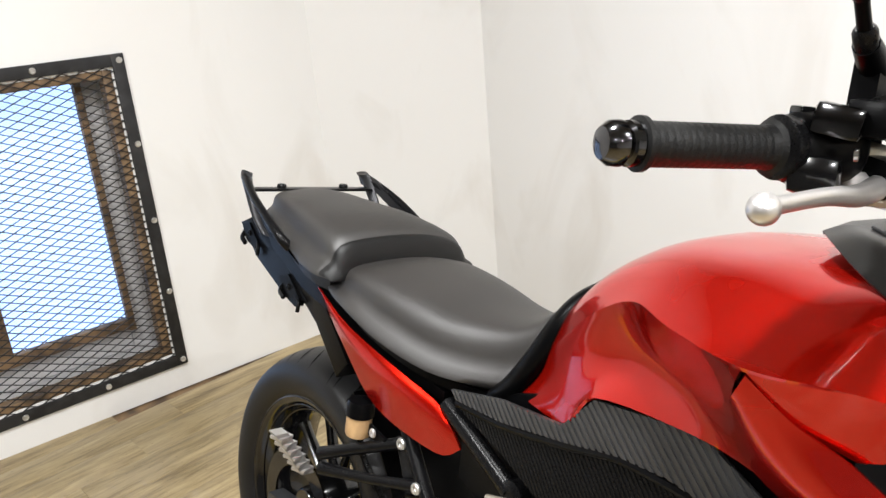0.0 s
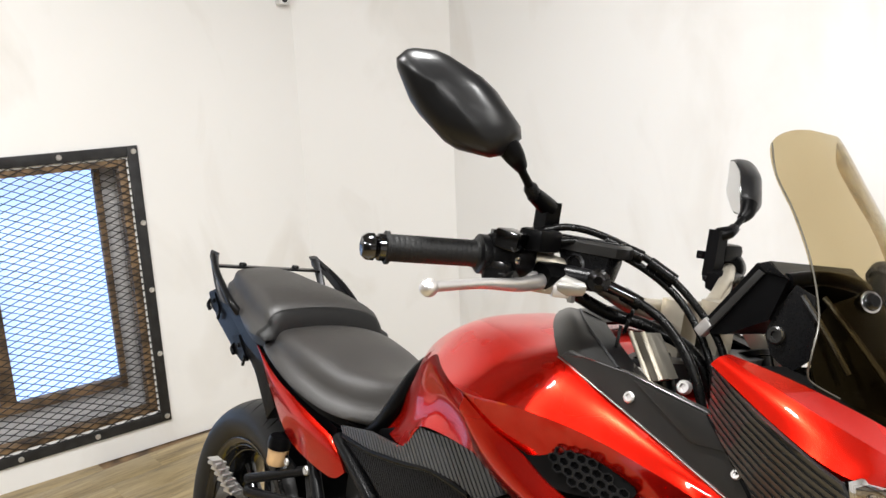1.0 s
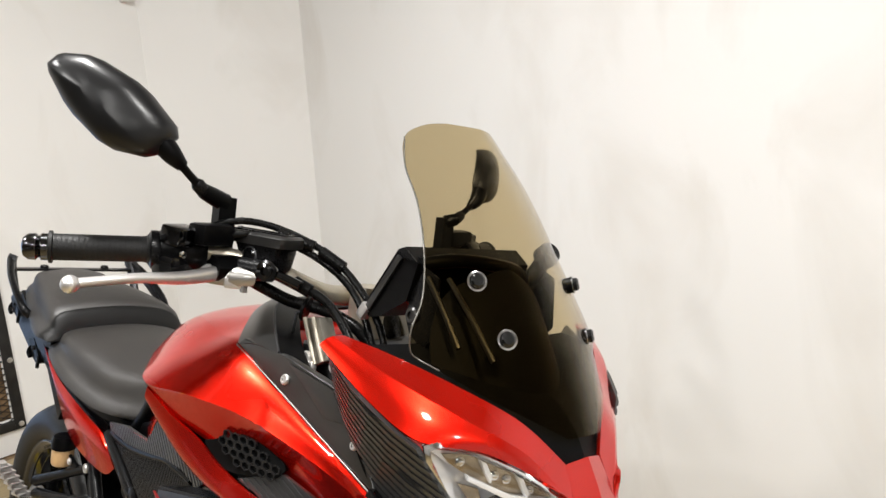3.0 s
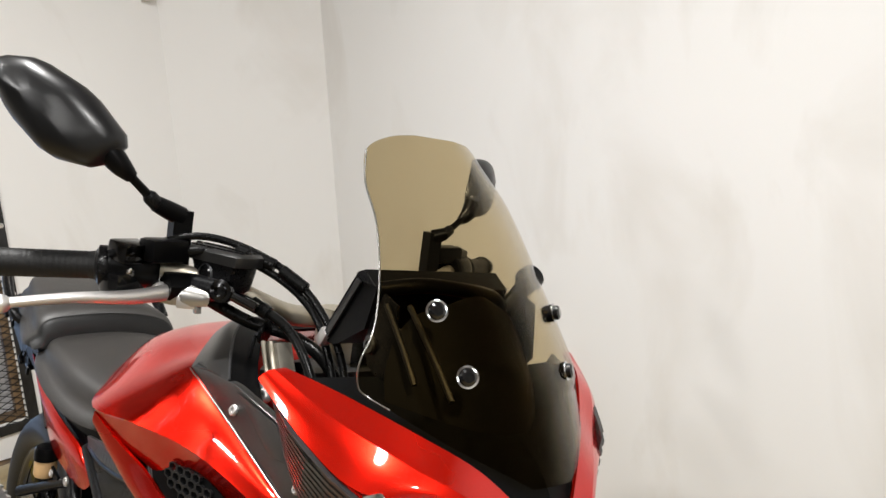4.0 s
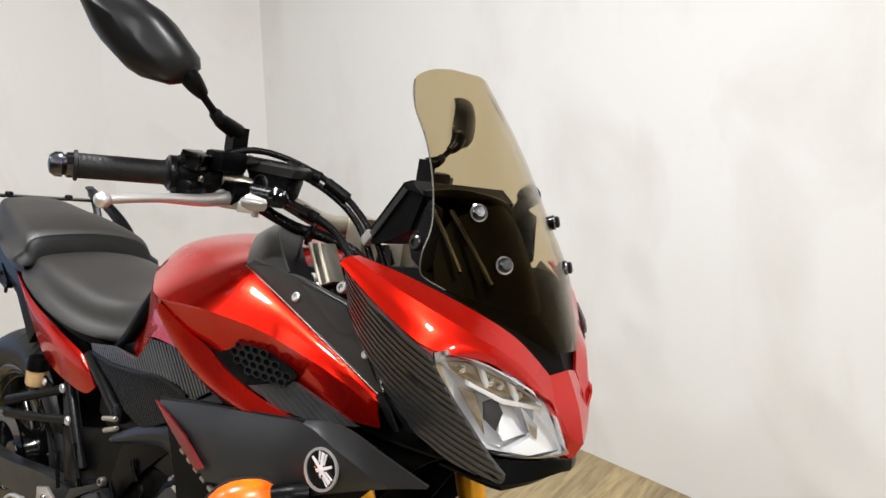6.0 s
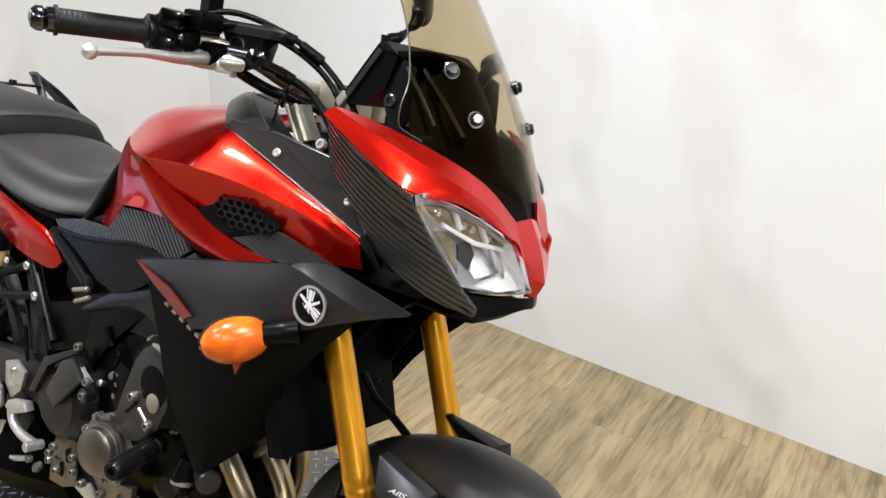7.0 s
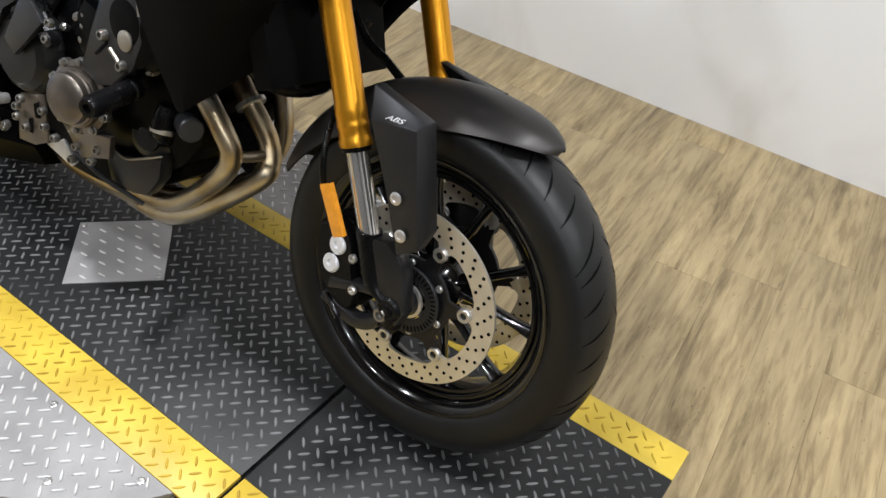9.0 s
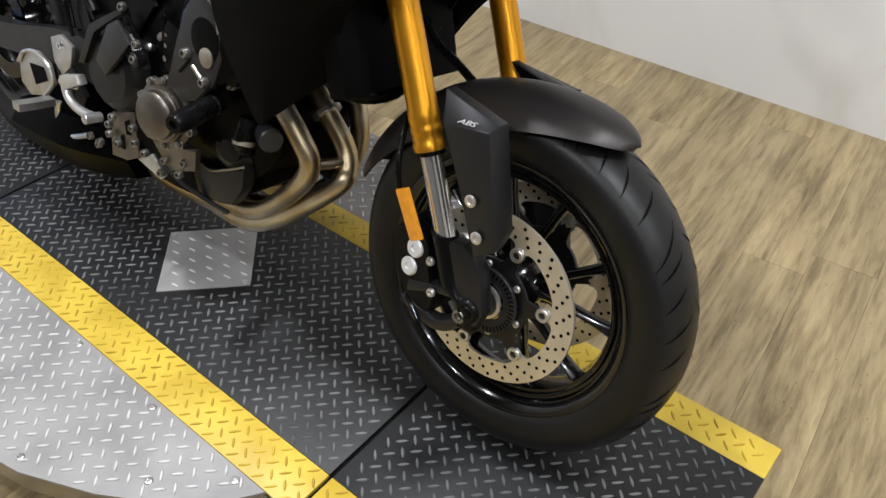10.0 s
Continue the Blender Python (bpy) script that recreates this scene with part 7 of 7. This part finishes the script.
OUT = (0.0, -1, 0.0)
CLUTCH = (0.580, 0.408)
part("clutch_cover", lathe((CLUTCH[0], -0.140, CLUTCH[1]), (0.05, -1, 0.03), [(0.086, 0), (0.086, 0.016), (0.080, 0.030), (0.072, 0.044), (0.058, 0.052), (0.010, 0.053)], 14), COVER_DARK, eng, "dark faceted clutch cover", 20)
# Paler grey puts the lit side of the dark cover into the colour.
part("cover_facet", prism([(0.570, -0.206, 0.435), (0.618, -0.206, 0.515), (0.649, -0.206, 0.532), (0.687, -0.206, 0.498), (0.600, -0.206, 0.412)], (0, 0.012, 0), bevel=0.003), ENGINE_GREY, eng, "clutch cover facet, paler for its lit side")
part("cover_rib", prism([(0.498, -0.202, 0.406), (0.548, -0.202, 0.496), (0.612, -0.202, 0.530), (0.662, -0.202, 0.557), (0.663, -0.202, 0.545), (0.611, -0.202, 0.516), (0.563, -0.202, 0.486), (0.524, -0.202, 0.413)], (0, 0.016, 0), bevel=0.002), COVER_DARK, eng)
for x, z in ((0.662, 0.558), (0.689, 0.470), (0.699, 0.501), (0.604, 0.329), (0.590, 0.309)):
    bolt(eng, (x, -0.196, z), (0.1, -1, 0.1), 0.0085, BOLT, "bolt", 0.010)
part("bolt_boss", rod((0.689, -0.180, 0.470), (0.689, -0.202, 0.470), 0.014, 16, 0.002), COVER_DARK, eng)
round_cover("clutch_cap", (0.757, -0.172, 0.388), (0.16, -1, 0.08), [(0.064, 0), (0.064, 0.012), (0.054, 0.016), (0.053, 0.026), (0.0495, 0.027), (0.0495, 0.031), (0.046, 0.033), (0.044, 0.043), (0.037, 0.049), (0.010, 0.051)], BRONZE, 10, 0.062, eng, label="bronze-grey oil cap cover")
round_cover("rotor_cover", (0.880, -0.155, 0.560), OUT, [(0.085, 0), (0.085, 0.016), (0.074, 0.028), (0.030, 0.034), (0.010, 0.034)], ENGINE, 6, 0.080, eng)
part("cylinder_cover", prism([(0.820, -0.188, 0.591), (0.841, -0.188, 0.618), (0.869, -0.188, 0.636), (0.904, -0.188, 0.630), (0.923, -0.188, 0.582), (0.924, -0.188, 0.541), (0.900, -0.188, 0.485), (0.856, -0.188, 0.445), (0.814, -0.188, 0.430), (0.766, -0.188, 0.449), (0.790, -0.188, 0.505)], (0, 0.030, 0), bevel=0.006), COVER_GREY, eng, "satin grey cylinder side cover")
part("plug", lathe((0.886, -0.189, 0.532), (0, -1, 0), [(0.017, 0), (0.017, 0.003), (0.012, 0.006), (0.004, 0.006)], 20), ALU_DULL, eng)
for x, z in ((0.833, 0.525), (0.882, 0.489)):
    bolt(eng, (x, -0.188, z), (0, -1, 0), 0.0095, BOLT, "bolt", 0.012)
for groove in ([(0.807, -0.189, 0.485), (0.838, -0.189, 0.517), (0.842, -0.189, 0.514), (0.813, -0.189, 0.484)], [(0.855, -0.189, 0.448), (0.892, -0.189, 0.484), (0.896, -0.189, 0.481), (0.862, -0.189, 0.447)]):
    part("case_groove", prism(groove, (0, -0.001, 0)), GROOVE, eng)
part("case_web", rod((0.847, -0.189, 0.507), (0.872, -0.189, 0.490), 0.004, 8), ALU_DULL, eng)
part("case_rim", tube([(0.871, -0.190, 0.635), (0.901, -0.190, 0.632), (0.912, -0.190, 0.613), (0.922, -0.190, 0.583)], [0.003, 0.006, 0.004, 0.005], 8), ALU_DULL, eng, "bright machined edge")
part("lower_plate", prism([(0.700, -0.168, 0.318), (0.760, -0.170, 0.322), (0.842, -0.170, 0.345), (0.836, -0.168, 0.300), (0.745, -0.160, 0.262)], (0, -0.012, 0), bevel=0.003), BRONZE, eng, "bronze-tinted lower engine plate")
part("sump_rail", tube([(0.600, -0.150, 0.262), (0.700, -0.148, 0.245), (0.775, -0.140, 0.222), (0.848, -0.112, 0.196)], [0.005, 0.006, 0.005, 0.004], 8), ENGINE_GREY, eng)
part("side_bracket", prism([(0.555, -0.170, 0.318), (0.633, -0.170, 0.343), (0.639, -0.170, 0.248), (0.598, -0.170, 0.226), (0.544, -0.170, 0.218), (0.545, -0.170, 0.269)], (0, 0.006, 0), bevel=0.002), BRONZE, eng, "brown-tinted slotted side bracket")
for slot in ([(0.599, -0.171, 0.312), (0.615, -0.171, 0.322), (0.620, -0.171, 0.290), (0.604, -0.171, 0.286)], [(0.582, -0.171, 0.276), (0.593, -0.171, 0.282), (0.594, -0.171, 0.249), (0.584, -0.171, 0.248)]):
    part("bracket_slot", prism(slot, (0, -0.001, 0)), GROOVE, eng)
part("sump_plate", prism([(0.618, -0.160, 0.235), (0.670, -0.160, 0.266), (0.712, -0.160, 0.234), (0.696, -0.160, 0.220)], (0, 0.008, 0), bevel=0.003), ALU, eng, "bare aluminium plate")
part("pan_facet", prism([(0.754, -0.130, 0.273), (0.787, -0.130, 0.285), (0.817, -0.130, 0.280), (0.913, -0.130, 0.326), (0.909, -0.130, 0.278), (0.877, -0.130, 0.231), (0.838, -0.130, 0.219), (0.775, -0.130, 0.218)], (0, 0.030, 0), bevel=0.006), COVER_DARK, eng, "dark angular sump face")
# Thin pale tube draws the highlight along the sump edge.
part("pan_edge", tube([(0.791, -0.133, 0.287), (0.821, -0.133, 0.284), (0.870, -0.133, 0.305), (0.917, -0.133, 0.329)], 0.0022, 8), ALU_DULL, eng, "painted highlight along the sump edge")
part("water_pump", lathe((0.868, -0.100, 0.344), (0.3, -1, 0.1), [(0.046, 0), (0.046, 0.016), (0.038, 0.026), (0.024, 0.030), (0.022, 0.036), (0.008, 0.037)], 28), COVER_DARK, eng, "dark round pump cover")
part("pump_elbow", tube([(0.908, -0.120, 0.358), (0.920, -0.140, 0.385), (0.922, -0.128, 0.423)], [0.017, 0.018, 0.017], 18), HOSE, eng)
part("hose_clamp", lathe((0.920, -0.137, 0.385), (0.1, -0.3, -0.9), [(0.0195, 0), (0.0205, 0.001), (0.0205, 0.008), (0.0195, 0.009)], 24), ALU_DULL, eng, "steel hose clamp")
for x, z in ((0.739, 0.284), (0.800, 0.302), (0.783, 0.273), (0.725, 0.252), (0.640, 0.283), (0.673, 0.273), (0.636, 0.313), (0.512, 0.237), (0.580, 0.259)):
    bolt(eng, (x, -0.172, z), (0.1, -1, 0), 0.0085, BOLT, "bolt", 0.012)
part("gear_cover", prism([(0.715, -0.150, 0.500), (0.760, -0.155, 0.560), (0.815, -0.155, 0.545), (0.822, -0.155, 0.470), (0.770, -0.155, 0.450)], (0, -0.022, 0), bevel=0.005), ENGINE, eng)
for pts in ([(0.379, -0.152, 0.497), (0.385, -0.152, 0.459), (0.396, -0.152, 0.422)], [(0.438, -0.152, 0.538), (0.455, -0.152, 0.511), (0.483, -0.152, 0.479)], [(0.671, -0.152, 0.594), (0.682, -0.152, 0.577), (0.696, -0.152, 0.562)], [(0.713, -0.152, 0.562), (0.719, -0.152, 0.549), (0.713, -0.152, 0.527)], [(0.601, -0.152, 0.523), (0.612, -0.152, 0.506), (0.622, -0.152, 0.493)]):
    part("engine_hose", tube(pts, 0.0042, 8), HOSE, eng)
for x, z in ((0.734, 0.521), (0.754, 0.531), (0.751, 0.511), (0.746, 0.486), (0.694, 0.490), (0.731, 0.519)):
    part("clip", lathe((x, -0.168, z), (0.2, -1, 0.4), [(0.006, -0.008), (0.0075, 0), (0.0075, 0.005), (0.004, 0.008)], 9), BOLT, eng)
part("connector", rod((0.547, -0.150, 0.628), (0.605, -0.156, 0.648), 0.0050, 10, 0.001), ALU_DULL, eng)
part("connector", rod((0.556, -0.150, 0.607), (0.611, -0.156, 0.632), 0.0050, 10, 0.001), ALU_DULL, eng)
# Black sheet put where only shade lies between frame and engine.
part("inner_cover", prism([(0.352, -0.135, 0.538), (0.570, -0.135, 0.611), (0.712, -0.135, 0.641), (0.814, -0.135, 0.687), (0.824, -0.135, 0.623), (0.740, -0.135, 0.554), (0.732, -0.135, 0.489), (0.601, -0.135, 0.417), (0.553, -0.135, 0.510), (0.382, -0.135, 0.426)], (0, 0.01, 0), bevel=0.003), ENGINE, eng, "black sheet standing in for shade behind the engine")
part("oil_filter", rod((0.96, 0.0, 0.36), (1.04, 0.0, 0.335), 0.036, 24, 0.004), SATIN, eng)
part("oil_cooler_fitting", rod((0.93, -0.10, 0.40), (0.985, -0.13, 0.405), 0.022, 20, 0.003), ENGINE_GREY, eng)
part("frame_slider", lathe((0.888, -0.165, 0.452), (0.24, -1, -0.08), [(0.015, 0), (0.018, 0.003), (0.018, 0.018), (0.0155, 0.021), (0.0155, 0.025), (0.0185, 0.028), (0.0185, 0.050), (0.0165, 0.053), (0.0165, 0.057), (0.019, 0.060), (0.019, 0.108), (0.015, 0.116), (0.008, 0.116), (0.007, 0.108)], 28), SATIN, eng, "black crash bobbin")

# radiator and inner panels between the fairings
radt = group("radiator", label="black radiator with hoses behind the fork")
part("core", block((1.135, -0.045, 0.70), (0.035, 0.27, 0.30), (0, -18, 0), 0.004), MATT_BLACK, radt)
for q in range(22):
    part("fin", block((1.153 - 0.325 * (q / 21 - 0.5) * -0.29 * 1.0, -0.045, 0.70 + 0.27 * (q / 21 - 0.5)), (0.006, 0.25, 0.003), (0, -18, 0), 0), ENGINE, radt)
for s in (-1, 1):
    part("inner_panel", patch([side(r, s) for r in ([(1.14, 0.06, 0.88), (1.25, 0.08, 0.86), (1.33, 0.085, 0.85)], [(1.10, 0.10, 0.70), (1.18, 0.085, 0.72), (1.24, 0.085, 0.77)], [(1.06, 0.12, 0.55), (1.10, 0.09, 0.56), (1.14, 0.085, 0.60)])], 4, 4, 0.004, flip=s), MATT_BLACK, radt)
part("upper_shield", patch([[(1.12, -0.19, 0.90), (1.14, 0, 0.92), (1.12, 0.19, 0.90)], [(1.27, -0.19, 0.885), (1.30, 0, 0.90), (1.27, 0.19, 0.885)], [(1.36, -0.14, 0.87), (1.40, 0, 0.88), (1.36, 0.14, 0.87)]], 4, 4, 0.004), BLACK, radt)
part("hose", tube([(1.05, -0.10, 0.56), (1.10, -0.06, 0.52), (1.15, 0.0, 0.54), (1.16, 0.05, 0.64)], 0.017, 14), HOSE, radt)
part("horn_wire", tube([(1.18, 0.0, 0.66), (1.215, 0.0, 0.626), (1.25, 0.005, 0.608), (1.295, 0.01, 0.580)], 0.007, 8), HOSE, radt)

exh = group("exhaust", label="three-into-one stainless header pipes, heat-tinted")
PIPES = ([(0.93, -0.105, 0.52), (0.975, -0.105, 0.470), (1.025, -0.102, 0.420), (1.046, -0.096, 0.382), (1.026, -0.088, 0.335), (0.958, -0.070, 0.265), (0.875, -0.056, 0.196), (0.79, -0.045, 0.165), (0.72, -0.04, 0.160)],
         [(0.93, -0.008, 0.50), (0.990, -0.008, 0.440), (1.045, -0.010, 0.390), (1.066, -0.020, 0.352), (1.066, -0.035, 0.330), (1.010, -0.048, 0.272), (0.915, -0.048, 0.190), (0.82, -0.040, 0.140), (0.72, -0.035, 0.130)],
         [(0.93, 0.088, 0.50), (0.968, 0.088, 0.445), (0.990, 0.086, 0.385), (0.992, 0.080, 0.330), (0.965, 0.060, 0.270), (0.90, 0.035, 0.205), (0.82, 0.010, 0.165), (0.72, 0.0, 0.150)])
for pts in PIPES:
    part("header_pipe", tube(pts, 0.0190, 18, 6), PIPE, exh)
    part("pipe_collar", lathe(pts[1], V(pts[2]) - V(pts[1]), [(0.028, 0), (0.028, 0.008), (0.0195, 0.010)], 20), ALU, exh)
part("crossover", tube([(1.040, -0.09, 0.372), (1.052, -0.05, 0.368), (1.060, -0.02, 0.368)], 0.010, 12), PIPE, exh)
part("collector", tube([(0.76, -0.025, 0.152), (0.68, -0.03, 0.155), (0.58, -0.05, 0.17), (0.48, -0.06, 0.20)], [0.036, 0.042, 0.044, 0.04], 18), PIPE, exh)
part("silencer", loft([[(x, y0, z0), (x, y1, z0), (x, y1, z1), (x, y0, z1)] for x, y0, y1, z0, z1 in ((0.55, -0.12, 0.06, 0.15, 0.24), (0.40, -0.17, 0.08, 0.13, 0.25), (0.22, -0.19, 0.05, 0.14, 0.24))], 2, 3), ENGINE, exh)

# rider foot controls, right side
ctl = group("foot_controls", label="bare aluminium footrest plate and brake pedal")
HEEL = [(0.214, 0.322), (0.245, 0.353), (0.300, 0.368), (0.350, 0.352), (0.360, 0.312), (0.318, 0.272), (0.250, 0.252), (0.212, 0.272)]
part("heel_plate", prism([(x, -0.176, z) for x, z in HEEL], (0, -0.006, 0), bevel=0.0025), ALU, ctl, "bright heel guard plate")
part("guard_loop", tube([(x * 0.94 + 0.018, -0.186, z * 0.94 + 0.019) for x, z in HEEL[:6]], 0.0042, 8), LEVER, ctl)
part("heel_slot", prism([(0.262, -0.1825, 0.330), (0.322, -0.1825, 0.338), (0.334, -0.1825, 0.312), (0.280, -0.1825, 0.286)], (0, -0.001, 0)), GROOVE, ctl)
part("plate_arm", prism([(0.352, -0.168, 0.412), (0.391, -0.168, 0.428), (0.434, -0.168, 0.414), (0.420, -0.168, 0.368), (0.384, -0.168, 0.338), (0.356, -0.168, 0.362)], (0, -0.009, 0), bevel=0.003), ALU, ctl)
part("plate_link", prism([(0.384, -0.166, 0.350), (0.420, -0.166, 0.370), (0.470, -0.166, 0.320), (0.450, -0.166, 0.285), (0.405, -0.166, 0.300)], (0, -0.008, 0), bevel=0.003), SATIN, ctl)
part("peg", loft([[(x + dx, y, z + dz) for dx, dz in ((-.013, -.008), (.013, -.008), (.013, .008), (-.013, .008))] for x, y, z in ((0.367, -0.195, 0.281), (0.382, -0.240, 0.288), (0.396, -0.285, 0.296))], 1, 1), ALU, ctl)
part("pedal_block", prism([(0.425, -0.190, 0.345), (0.436, -0.190, 0.362), (0.500, -0.190, 0.382), (0.508, -0.190, 0.364), (0.450, -0.190, 0.336)], (0, -0.020, 0), bevel=0.003), LEVER, ctl)
part("brake_pedal", tube([(0.432, -0.196, 0.345), (0.446, -0.200, 0.318), (0.478, -0.202, 0.306), (0.520, -0.204, 0.306), (0.556, -0.206, 0.312)], [0.011, 0.010, 0.0095, 0.010, 0.010], 12), LEVER, ctl)
part("pedal_tip", rod((0.556, -0.195, 0.312), (0.556, -0.232, 0.314), 0.0105, 14, 0.002), ALU, ctl)
part("pedal_link", tube([(0.356, -0.176, 0.272), (0.350, -0.178, 0.240), (0.366, -0.180, 0.216), (0.412, -0.180, 0.212), (0.470, -0.178, 0.236)], 0.0065, 8), ALU, ctl)
for x, z in ((0.398, 0.206), (0.482, 0.240), (0.512, 0.232), (0.556, 0.272)):
    bolt(ctl, (x, -0.176, z), (0, -1, 0), 0.0085, BOLT, "bolt", 0.010)
for x, z in ((0.392, 0.405), (0.440, 0.335), (0.412, 0.312)):
    bolt(ctl, (x, -0.177, z), (0, -1, 0), 0.009, CHROME, "bolt", 0.006)

# side stand on the far side
stand = group("side_stand", label="black side stand holding the lean")
part("leg", tube([(0.56, 0.13, 0.27), (0.60, 0.20, 0.15), (0.63, 0.255, 0.068)], 0.013, 12), SATIN, stand)
part("foot", block((0.635, 0.262, 0.068), (0.07, 0.05, 0.010), (LEAN * -1, 0, 0), 0.003), SATIN, stand)
